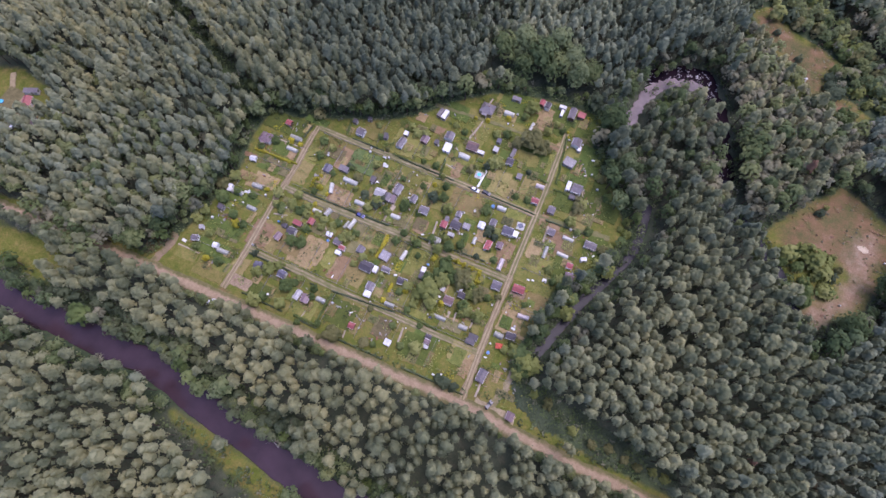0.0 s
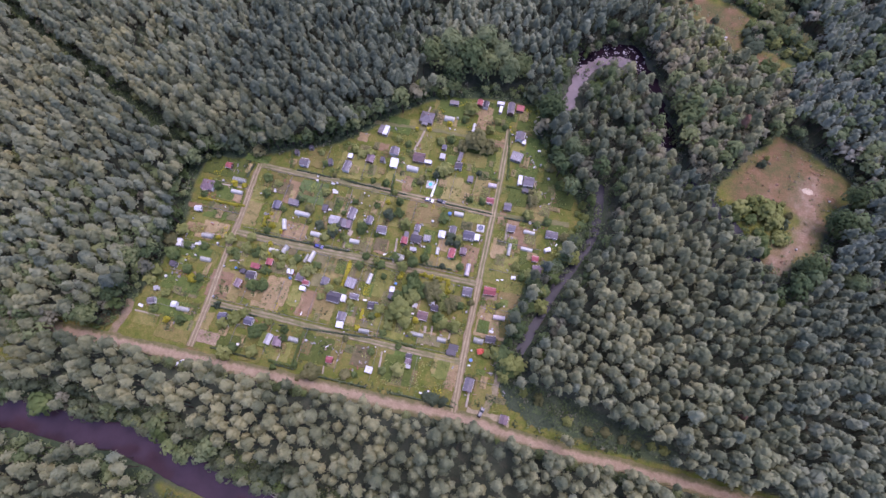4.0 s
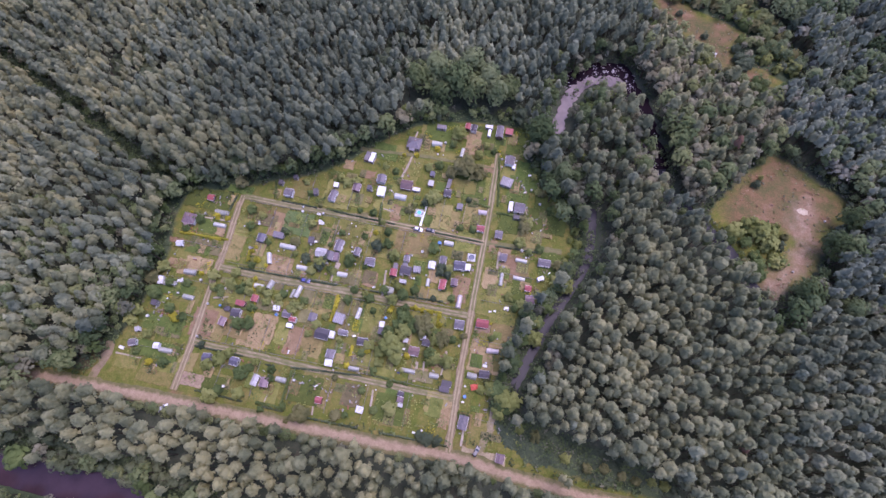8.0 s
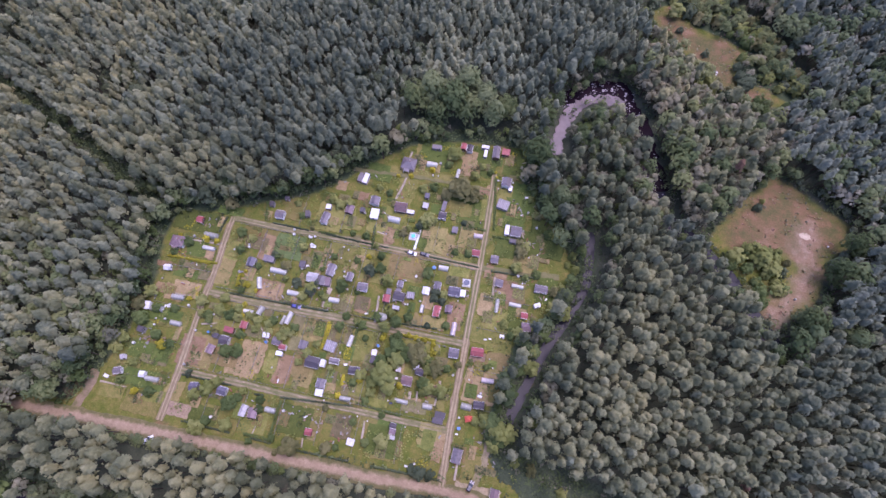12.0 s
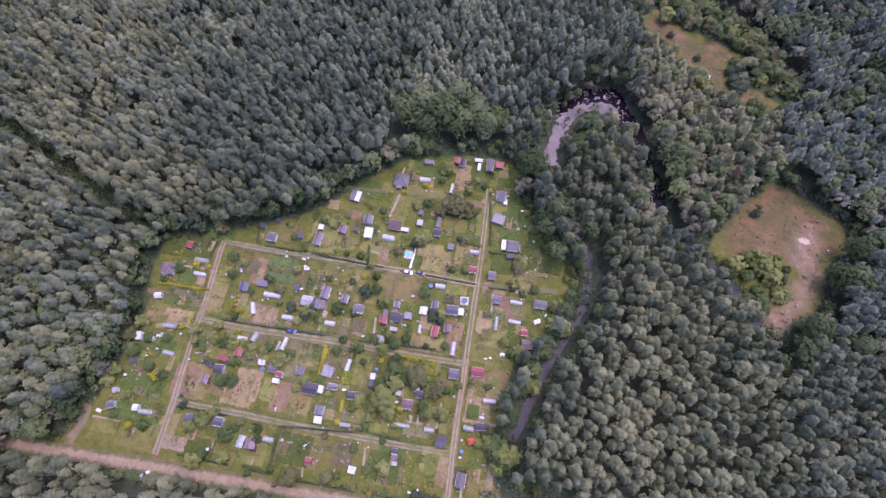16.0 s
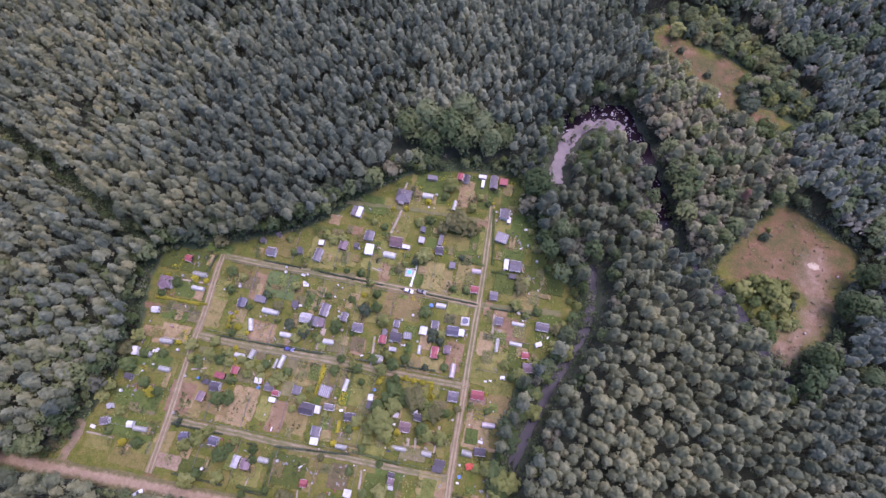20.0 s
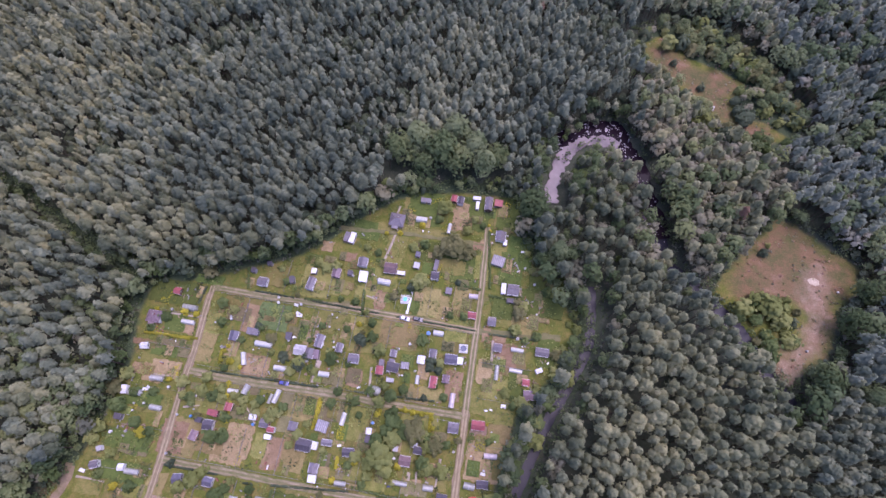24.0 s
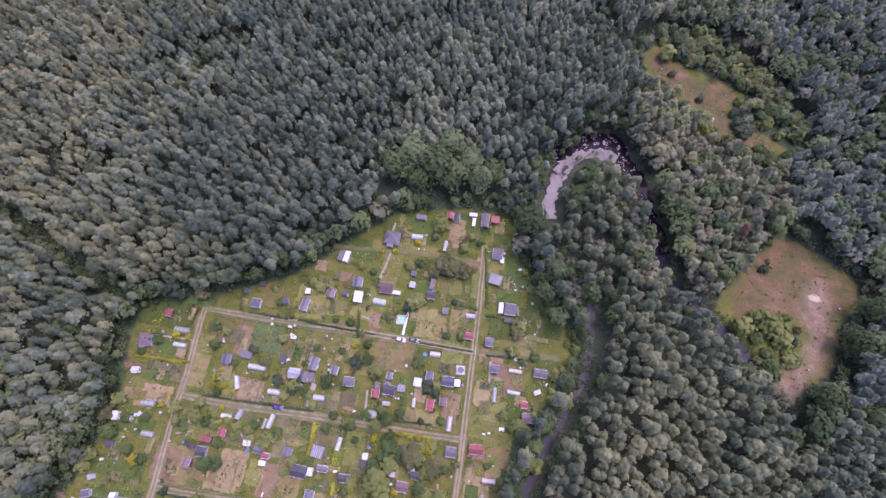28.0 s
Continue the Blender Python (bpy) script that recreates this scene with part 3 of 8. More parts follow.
def crown_shape(rng, radius, height, top, lobes, tufts, size):
    """Tufts set on a handful of uneven boughs: a broad, lumpy crown."""
    cs, ns, sz = [], [], []
    lob = []
    for i in range(lobes):
        a = i * 2.4 + rng.uniform(-0.5, 0.5)
        h = rng.uniform(0, 1)
        rr = radius * np.sqrt(1 - h * h * 0.85) * rng.uniform(0.35, 0.78)
        lob.append((np.cos(a) * rr, np.sin(a) * rr, top - height * (1 - h) * 0.7 - radius * 0.35, radius * rng.uniform(0.34, 0.52)))
    for i in range(tufts):
        x, y, z, r = lob[i % lobes]
        v = rng.normal(0, 1, 3)
        v[2] = abs(v[2]) * 0.9 + 0.05 if rng.random() < 0.86 else -abs(v[2]) * 0.6
        v /= np.linalg.norm(v)
        cs.append((x + v[0] * r, y + v[1] * r, z + v[2] * r * 0.8))
        out = v * 0.75 + np.array([x / radius * 0.4, y / radius * 0.4, 0.45])
        ns.append(out / np.linalg.norm(out))
        sz.append(size * rng.uniform(0.7, 1.3))
    return tuft_field(rng, np.array(cs), np.array(ns), np.array(sz), 4)


def trunk_shape(rng, h, r, sides=6, limbs=0, reach=1.5, start=0.6):
    """A tapered, slightly bowed stem with a few limbs."""
    V, Fc = [], []

    def tube(a, b, ra, rb, rings=3):
        o = len(V)
        a, b = np.array(a), np.array(b)
        bow = rng.normal(0, 0.02, 3) * np.linalg.norm(b - a)
        for j in range(rings):
            t = j / (rings - 1)
            c = a + (b - a) * t + bow * math.sin(math.pi * t)
            rad = ra + (rb - ra) * t
            for s in range(sides):
                an = 2 * math.pi * s / sides
                V.append((c[0] + rad * math.cos(an), c[1] + rad * math.sin(an), c[2]))
        for j in range(rings - 1):
            for s in range(sides):
                Fc.append((o + j * sides + s, o + j * sides + (s + 1) % sides, o + (j + 1) * sides + (s + 1) % sides, o + (j + 1) * sides + s))
    tube((0, 0, -0.3), (0, 0, h), r, r * 0.3)
    for i in range(limbs):
        z = h * rng.uniform(start, 0.92)
        a = i * 2.4
        tube((0, 0, z), (math.cos(a) * reach, math.sin(a) * reach, z + reach * rng.uniform(0.2, 0.7)), r * 0.35, r * 0.1, 2)
    return np.array(V), np.array(Fc)


# kind: (variants, style, radius, crown height, tree height, lobes, tufts, tuft size, material)
KINDS = {
    "pine": (9, "pine", 1.95, 6.4, 17.5, 84, 0, 0.62, PINE),
    "pale_pine": (9, "pine", 1.95, 6.4, 17.0, 84, 0, 0.62, PALE_PINE),
    "distant_pine": (7, "pine", 1.95, 6.6, 17.5, 44, 0, 0.84, PINE),
    "distant_pale_pine": (6, "pine", 1.95, 6.4, 17.0, 44, 0, 0.84, PALE_PINE),
    "outlying_pine": (5, "pine", 1.95, 6.0, 17.5, 22, 0, 1.0, PINE),
    "broadleaf": (4, "leaf", 3.6, 7.5, 14.0, 14, 140, 0.68, LEAF),
    "large": (3, "leaf", 7.0, 10.0, 15.5, 30, 820, 0.64, LEAF),
    "alder": (3, "leaf", 3.0, 6.5, 9.5, 12, 110, 0.66, DEEP_LEAF),
    "willow": (3, "leaf", 3.0, 6.0, 11.0, 12, 100, 0.66, WILLOW),
    "bright": (3, "leaf", 2.6, 5.0, 9.0, 10, 90, 0.60, LIGHT_LEAF),
    "rusty": (1, "pine", 1.95, 6.0, 17.0, 66, 0, 0.58, RUST_LEAF),
}
SHAPES = {}
for key, (count, style, rad, ch, th, lobes, tufts, size, mat) in KINDS.items():
    for v in range(count):
        rng = np.random.default_rng(len(key) * 100 + ord(key[0]) * 7 + v)
        if style == "pine":
            crown = pine_shape(rng, rad * rng.uniform(0.85, 1.12), ch * rng.uniform(0.9, 1.15), th, lobes, size, 3)
        else:
            crown = crown_shape(rng, rad * rng.uniform(0.9, 1.1), ch, th, lobes, tufts, size)
        plain_stem = key.startswith(("distant", "outlying"))
        stem = trunk_shape(rng, th - 1.2, 0.17 if style == "pine" else 0.26, 3 if plain_stem else 4 if style == "pine" else 5, 0 if plain_stem else 3 if style == "pine" else 6, rad * 0.6, 0.62 if style == "pine" else 0.4)
        SHAPES[key, v] = (crown, stem)


def as_mesh(name, verts, faces, mat, tone=None, hue=None):
    me = bpy.data.meshes.new(name)
    fill_mesh(me, verts, faces)
    if tone is not None:
        me.attributes.new("tone", "FLOAT", "POINT").data.foreach_set("value", np.asarray(tone, np.float32))
    if hue is not None:
        me.attributes.new("hue", "FLOAT", "POINT").data.foreach_set("value", np.asarray(hue, np.float32))
    me.materials.append(mat)
    return me


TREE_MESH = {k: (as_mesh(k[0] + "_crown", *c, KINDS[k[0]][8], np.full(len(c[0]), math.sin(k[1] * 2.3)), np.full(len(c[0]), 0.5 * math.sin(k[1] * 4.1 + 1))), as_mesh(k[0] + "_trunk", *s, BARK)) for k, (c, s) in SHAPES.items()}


def single_tree(kind, variant, x, y, scale, turn, label, group, name, z=-0.15, wide=1.0):
    root = new(name)
    root.empty_display_size = 0.5
    root.matrix_world = pose(x, y, z, 0, 0, turn) @ Matrix.Diagonal((scale * wide, scale * wide, scale, 1))
    crown, stem = TREE_MESH[kind, variant]
    new("trunk", stem).parent = root
    new("crown", crown).parent = root
    return tagged(root, label, "tree", group)


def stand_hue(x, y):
    """How warm (+) or blue (-) a stand's green is; the blue puts distant haze into the leaf colour."""
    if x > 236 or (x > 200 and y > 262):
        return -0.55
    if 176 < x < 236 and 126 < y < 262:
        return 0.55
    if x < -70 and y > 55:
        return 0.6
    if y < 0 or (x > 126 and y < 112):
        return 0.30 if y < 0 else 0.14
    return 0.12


def joined_trees(name, items, label, category="woods"):
    """Very many trees as one mesh. items: (kind, variant, x, y, scale, turn, wide)."""
    by = {}
    for it in items:
        by.setdefault(it[0], []).append(it)
    for kind, rows in by.items():
        for part_i, mat in ((0, KINDS[kind][8]), (1, BARK)):
            vs, fs, tn, hu, o = [], [], [], [], 0
            for k, v, x, y, s, turn, wide in rows:
                V, Fa = SHAPES[k, v][part_i]
                c, sn = math.cos(turn), math.sin(turn)
                P = np.empty((len(V), 3), np.float32)
                P[:, 0] = (V[:, 0] * c - V[:, 1] * sn) * s * wide + x
                P[:, 1] = (V[:, 0] * sn + V[:, 1] * c) * s * wide + y
                P[:, 2] = V[:, 2] * s - 0.15
                vs.append(P)
                fs.append(Fa + o)
                own = math.sin(x * 12.9 + y * 78.2) * 0.95
                young = math.exp(-((x - YOUNG[0]) / 42) ** 2 - ((y - YOUNG[1]) / 15) ** 2)
                # stand tone also puts the haze's brightness into western and far eastern stands
                stand = 0.42 if x > 126 and y < 112 else 0.50 if x < -70 and y > 55 else 0.60 if x < -25 and y < 80 else 0.85 if 176 < x < 236 and y > 126 else 0.5 if x > 236 else 0.25 if y > 170 else (0.75 if x < 40 else -0.1) if y < 0 else -0.05
                tn.append(np.full(len(V), own * 0.65 + 0.9 * young + stand, np.float32))
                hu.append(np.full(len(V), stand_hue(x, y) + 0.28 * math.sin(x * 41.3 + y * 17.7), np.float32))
                o += len(V)
            ob = new(name + ("_crowns" if part_i == 0 else "_trunks"), as_mesh(name, np.concatenate(vs), np.concatenate(fs), mat, np.concatenate(tn), np.concatenate(hu)))
            tagged(ob, label[kind] if part_i == 0 else "slender brown tree trunks of the woods", category, kind="stuff")


def forest():
    rng = np.random.default_rng(11)
    X, Y, S = [], [], []
    for step, stand in ((3.5, 0), (3.8, 1), (4.2, 2)):   # close young pines; older ones to the east; wide ones by the river
        gx, gy = np.meshgrid(np.arange(-250, 350, step), np.arange(-135, 352, step * 0.92))
        gx = gx + (np.arange(gx.shape[0])[:, None] % 2) * step * 0.5
        px_ = (gx + rng.uniform(-0.40, 0.40, gx.shape) * step).ravel()
        py = (gy + rng.uniform(-0.42, 0.42, gx.shape) * step).ravel()
        old = ((px_ > 126) & (py < 112) & ((px_ < 225) | (py < 90))) | ((px_ > 136) & (px_ < 186) & (py < 190) & (py > 100))
        west = (px_ < -30) & (py < 88 - 0.45 * (px_ + 36))
        which = np.where(py < np.where(px_ > 126, -5, 2), 2, np.where(old | west, 1, 0))
        pick = which == stand
        X.append(px_[pick]), Y.append(py[pick]), S.append(np.full(pick.sum(), (1.10, 1.16, 1.20)[stand]))
    X, Y, S = np.concatenate(X), np.concatenate(Y), np.concatenate(S)
    # what the flight ever looks at, with a margin
    view = [(-230, 95), (-60, -128), (120, -62), (300, 5), (320, 60), (335, 335), (60, 300), (-190, 262)]
    keep = signed(X, Y, view) < 14
    keep &= ~no_trees(X, Y, 1.2)
    for bx, by, br in BIG_TREES:
        keep &= np.hypot(X - bx, Y - by) > br * 0.88
    for bx, by, br, _ in RIVER_TREES:
        keep &= np.hypot(X - bx, Y - by) > br * 0.95
    keep &= np.hypot(X + 2.5, Y + 8.2) > 5.5
    keep &= ~((X > 61) & (X < 113) & (Y > 147) & (Y < 169))
    glade = np.sin(X * 0.061 + 1.7 * np.sin(Y * 0.043)) * np.sin(Y * 0.057 + 1.3 * np.sin(X * 0.039))
    keep &= rng.random(X.size) > 0.06
    X, Y, S, glade = X[keep], Y[keep], S[keep], glade[keep]
    d_water = np.minimum.reduce([dist_line(X, Y, RIVER) - 6, dist_line(X, Y, CREEK) - 3, dist_line(X, Y, STREAM) - 3, dist_line(X, Y, POND) - 5, dist_line(X, Y, OXBOW) - 6])
    d_col = signed(X, Y, COLONY)
    leafy = (d_water < 7) & (rng.random(X.size) < 0.45)
    bank = (dist_line(X, Y, RIVER) < 16 + 3 * np.sin(X * 0.13)) & (Y > np.interp(X, [p[0] for p in RIVER], [p[1] for p in RIVER])) & (X > -70) & (X < 62) & (rng.random(X.size) < 0.8)
    leafy |= bank
    leafy |= (d_col < 7) & (rng.random(X.size) < 0.45) & (Y > 5)
    leafy |= (np.hypot((X + 45) / 30, (Y - 30) / 26) < 1) & (rng.random(X.size) < 0.5)
    east = ((X > 238) & (Y > 84)) | ((X > 222) & (Y > 165)) | ((X > 200) & (Y > 262))
    leafy |= east & (rng.random(X.size) < 0.40)
    alder = (X > 170) & (X < 236) & (Y > 128) & (Y < 262) & (dist_line(X, Y, STREAM) > 3)
    leafy |= alder & (rng.random(X.size) < 0.86)
    block = (X > 138) & (X < 184) & (Y > 122) & (Y < 194)
    leafy |= block & (rng.random(X.size) < 0.45)
    leafy |= (X < -40) & (Y > -5) & (Y < 75) & (rng.random(X.size) < 0.32)
    items, singles = [], []
    taken = []
    for i in range(X.size):
        x, y = float(X[i]), float(Y[i])
        if leafy[i]:
            near = min(((x - a) ** 2 + (y - b) ** 2 for a, b in taken[-140:]), default=99)
            if near < 6:
                continue
            leafy[i] = near > 14 or bank[i]
        if leafy[i]:
            taken.append((x, y))
            kind = rng.choice(["broadleaf", "willow", "bright"], p=[0.2, 0.78, 0.02] if alder[i] else [0.3, 0.4, 0.3] if block[i] else [0.70, 0.30, 0.0] if east[i] else [0.70, 0.08, 0.22])
            kind = "alder" if bank[i] else kind
            s = rng.uniform(0.95, 1.30) if alder[i] else rng.uniform(0.95, 1.25) if east[i] else rng.uniform(0.72, 1.08)
        else:
            if glade[i] > 0.42 and S[i] < 1.12 and rng.random() < 0.30:
                taken.append((x, y))
                items.append(("alder", int(rng.integers(3)), x, y, float(rng.uniform(0.9, 1.3)), float(rng.uniform(0, 6.28)), 1.0))
                continue
            kind, s = "pine", rng.uniform(0.80, 1.12) * (0.80 if glade[i] > 0.62 and S[i] < 1.12 else 1.0) * (1 + 0.11 * float(np.sin(x * 0.17 + 1.9 * np.sin(y * 0.08)) * np.sin(y * 0.15 + 1.3 * np.sin(x * 0.07))))
            if (y < -2 and rng.random() < 0.9) or (S[i] > 1.12 and (x > 100 or y < 10) and rng.random() < 0.97) or (x < -30 and rng.random() < 0.45) or (176 < x < 236 and y > 126) or (math.exp(-((x - YOUNG[0]) / 42) ** 2 - ((y - YOUNG[1]) / 15) ** 2) > 0.35 and rng.random() < 0.7):
                kind = "pale_pine"
            if rng.random() < 0.0003:
                kind = "rusty"
        if kind in ("pine", "pale_pine") and not (-60 < x < 200 and -60 < y < 125) and d_col[i] > 12:
            kind = "distant_" + kind
        v = int(rng.integers(KINDS[kind][0]))
        edge = min(d_col[i], 99)
        it = (str(kind), v, x, y, float(s), float(rng.uniform(0, 6.28)), float(rng.uniform(0.78, 1.20) * (S[i] if "pine" in kind else 1)))
        (singles if edge < 6.6 and -45 < x < 160 and y > 8 else items).append(it)
    joined_trees("woodland", items, {"pine": "dense stand of tall grey-green pines", "pale_pine": "open stand of olive-green pines", "broadleaf": "green broadleaved trees among the pines",
                                     "willow": "grey-green willows and alders near water", "bright": "fresh light green young trees", "alder": "deep green alders along the river bank",
                                     "rusty": "a few withered reddish pines in the stand", "distant_pine": "dense stand of tall grey-green pines",
                                     "distant_pale_pine": "open stand of olive-green pines"})
    names = {"pale_pine": ("pine_tree", "olive-green pine beside the gardens"), "pine": ("pine_tree", "tall grey-green pine at the garden colony's edge"), "broadleaf": ("broadleaf_tree", "green broadleaved tree at the garden colony's edge"),
             "willow": ("willow_tree", "grey-green willow at the garden colony's edge"), "alder": ("alder_tree", "deep green alder by the river"), "bright": ("young_tree", "light green young tree at the colony's edge"),
             "rusty": ("withered_pine", "withered reddish pine at the colony's edge")}
    for k, v, x, y, s, turn, wide in singles[:300]:
        single_tree(k, v, x, y, s, math.degrees(turn), names[k][1], "trees round the garden colony", names[k][0], wide=wide)
    joined_trees("woodland_edge", singles[300:], {k: n[1] for k, n in names.items()}) if len(singles) > 300 else None
    # thinner woods further out, never passed near
    gx, gy = np.meshgrid(np.arange(-520, 620, 16), np.arange(-420, 640, 16))
    X = (gx + rng.uniform(-4, 4, gx.shape)).ravel()
    Y = (gy + rng.uniform(-4, 4, gx.shape)).ravel()
    keep = (signed(X, Y, view) > 16) & ~no_trees(X, Y, 2.0)
    far = [("outlying_pine", int(rng.integers(5)), float(x), float(y), float(rng.uniform(0.9, 1.15)), float(rng.uniform(0, 6.28)), 2.3) for x, y in zip(X[keep], Y[keep])]
    joined_trees("far_woodland", far, {"outlying_pine": "pine woods stretching away round the valley"})
    print("TREES", len(items), len(singles), len(far))


forest()


# ---------------------------------------------------------------- building blocks
def part(name, geom, mat, parent, label=""):
    """One mesh object under a thing or a part. geom: (verts, faces) or a mesh."""
    if isinstance(geom, bpy.types.Mesh):
        me = geom
    else:
        me = bpy.data.meshes.new(name)
        me.from_pydata([tuple(map(float, v)) for v in geom[0]], [], [tuple(f) for f in geom[1]])
        me.materials.append(mat)
        me.update()
    ob = new(name, me)
    ob.parent = parent
    if label:
        ob["label"] = label
    return ob


BOX_FACES = [(0, 3, 2, 1), (4, 5, 6, 7), (0, 1, 5, 4), (1, 2, 6, 5), (2, 3, 7, 6), (3, 0, 4, 7)]


def box(x0, y0, z0, x1, y1, z1):
    return [(x0, y0, z0), (x1, y0, z0), (x1, y1, z0), (x0, y1, z0), (x0, y0, z1), (x1, y0, z1), (x1, y1, z1), (x0, y1, z1)], BOX_FACES


def merge(*geoms):
    V, Fc = [], []
    for v, f in geoms:
        o = len(V)
        V += list(v)
        Fc += [tuple(i + o for i in q) for q in f]
    return V, Fc


def slab(corners, thick, drop=(0, 0, -1)):
    """A plate from its four upper corners, thickened downwards."""
    d = Vector(drop) * thick
    top = [Vector(c) for c in corners]
    V = [t + d for t in top] + top
    return V, BOX_FACES


def ring(r, z0, z1, sides=14, inner=0.0, cx=0.0, cy=0.0):
    V, Fc = [], []
    for k in range(sides):
        a = 2 * math.pi * k / sides
        c, s = math.cos(a), math.sin(a)
        V += [(cx + r * c, cy + r * s, z0), (cx + r * c, cy + r * s, z1), (cx + inner * c, cy + inner * s, z1), (cx + inner * c, cy + inner * s, z0)]
    for k in range(sides):
        a, b = k * 4, (k + 1) % sides * 4
        Fc += [(a, b, b + 1, a + 1), (a + 1, b + 1, b + 2, a + 2), (a + 2, b + 2, b + 3, a + 3)]
        if inner > 0:
            Fc.append((a + 3, b + 3, b, a))
    return V, Fc


def disc(r, z0, z1, sides=14, cx=0.0, cy=0.0, squash=1.0):
    V = [(cx + r * math.cos(2 * math.pi * k / sides), cy + squash * r * math.sin(2 * math.pi * k / sides), z) for z in (z0, z1) for k in range(sides)]
    Fc = [tuple(range(sides))[::-1], tuple(range(sides, 2 * sides))]
    Fc += [(k, (k + 1) % sides, sides + (k + 1) % sides, sides + k) for k in range(sides)]
    return V, Fc


def thing(name, x, y, turn=0, z=0.0):
    root = new(name)
    root.empty_display_size = 0.4
    root.matrix_world = pose(x, y, z, 0, 0, turn)
    return root


# ---------------------------------------------------------------- sheds and summer houses
def corrugated(name, color, pitch=0.32, rough=0.55, metal=0.0):
    """Wavy sheet roofing, with stains and rusty or mossy patches."""
    m, nt, bs = nodes_of(name)
    tex = nt.nodes.new("ShaderNodeTexCoord")
    wave = nt.nodes.new("ShaderNodeTexWave")
    wave.wave_type, wave.bands_direction = "BANDS", "X"
    wave.inputs["Scale"].default_value = 0.314 / pitch
    wave.inputs["Distortion"].default_value = 0.15
    link(nt, tex.outputs["Object"], wave.inputs["Vector"])
    stain = ramp(nt, noise_node(nt, 0.9, 5, 0.7), [(0.3, tuple(c * 0.62 for c in color)), (0.55, color), (0.78, tuple(min(1, c * 1.25) for c in color))])
    fine = ramp(nt, noise_node(nt, 6, 3, 0.7), [(0.3, (0.72, 0.7, 0.68)), (0.7, (1.05, 1.05, 1.05))])
    c = mix(nt, 0.7, stain, fine, "MULTIPLY")
    info = nt.nodes.new("ShaderNodeObjectInfo")
    hsv = nt.nodes.new("ShaderNodeHueSaturation")
    v = maths(nt, "MULTIPLY", info.outputs["Random"], 0.3)
    link(nt, maths(nt, "ADD", v, 0.85), hsv.inputs["Value"])
    link(nt, c, hsv.inputs["Color"])
    link(nt, hsv.outputs["Color"], bs.inputs["Base Color"])
    bs.inputs["Roughness"].default_value, bs.inputs["Metallic"].default_value = rough, metal
    bump(nt, bs, wave.outputs["Fac"], 0.5, 0.04)
    return m


ROOFS = {"grey": corrugated("grey_roof_felt", (0.172, 0.150, 0.158)), "dark": corrugated("dark_roof_felt", (0.080, 0.068, 0.076)),
         "mauve": corrugated("brown_mauve_sheet", (0.21, 0.145, 0.155)), "red": corrugated("faded_red_sheet", (0.33, 0.085, 0.085)),
         "brown": corrugated("dark_brown_sheet", (0.17, 0.105, 0.100)), "white": corrugated("white_sheet", (0.68, 0.67, 0.68), 0.5, 0.4),
         "pale": corrugated("pale_grey_sheet", (0.43, 0.41, 0.40)), "navy": corrugated("blue_grey_felt", (0.112, 0.104, 0.134)),
         "striped": corrugated("ribbed_grey_sheet", (0.232, 0.212, 0.218), 0.9)}
WALLS = {"white": plain("white_render", (0.74, 0.72, 0.69), 0.8, 0.15, 1.2), "brown": plain("brown_boards", (0.16, 0.10, 0.065), 0.8, 0.35, 2.0),
         "tan": plain("tan_boards", (0.33, 0.25, 0.165), 0.8, 0.3, 2.0), "grey": plain("grey_boards", (0.26, 0.25, 0.235), 0.8, 0.3, 2.0),
         "red": plain("red_boards", (0.30, 0.075, 0.055), 0.7, 0.3, 2.0), "orange": plain("orange_boards", (0.48, 0.20, 0.075), 0.7, 0.25, 2.0),
         "green": plain("green_boards", (0.14, 0.20, 0.10), 0.7, 0.25, 2.0)}
FRAME = plain("painted_frame", (0.70, 0.68, 0.64), 0.6, 0.12, 3.0)
DOOR = plain("door_boards", (0.20, 0.14, 0.095), 0.7, 0.3, 3.0)
CONCRETE = plain("concrete", (0.40, 0.385, 0.36), 0.9, 0.22, 1.0, bumpy=0.3)
METAL = plain("galvanised_metal", (0.50, 0.50, 0.51), 0.4, 0.15, 2.0, metal=0.6)


def glass_material():
    m, nt, bs = nodes_of("window_glass")
    bs.inputs["Base Color"].default_value = (0.03, 0.035, 0.04, 1)
    bs.inputs["Roughness"].default_value = 0.06
    bump(nt, bs, noise_node(nt, 2.0, 2), 0.05, 0.02)
    return m


GLASS = glass_material()
WALL_WORD = {"white": "white walls", "brown": "brown board walls", "tan": "tan board walls", "grey": "grey board walls", "red": "red board walls",
             "orange": "orange board walls", "green": "green board walls"}
ROOF_WORD = {"grey": "grey sheet roof", "dark": "dark grey felt roof", "mauve": "brownish mauve roof", "red": "faded red roof", "brown": "dark brown roof",
             "white": "white sheet roof", "pale": "pale grey roof", "navy": "blue-grey felt roof", "striped": "ribbed grey sheet roof"}
GROUP_UPPER, GROUP_NORTH, GROUP_MIDDLE, GROUP_SOUTH, GROUP_FOREST = ("sheds of the upper gardens", "sheds of the north gardens", "sheds of the middle gardens",
                                                                     "sheds of the south gardens", "buildings in the forest yard")
SHED_RNG = random.Random(5)


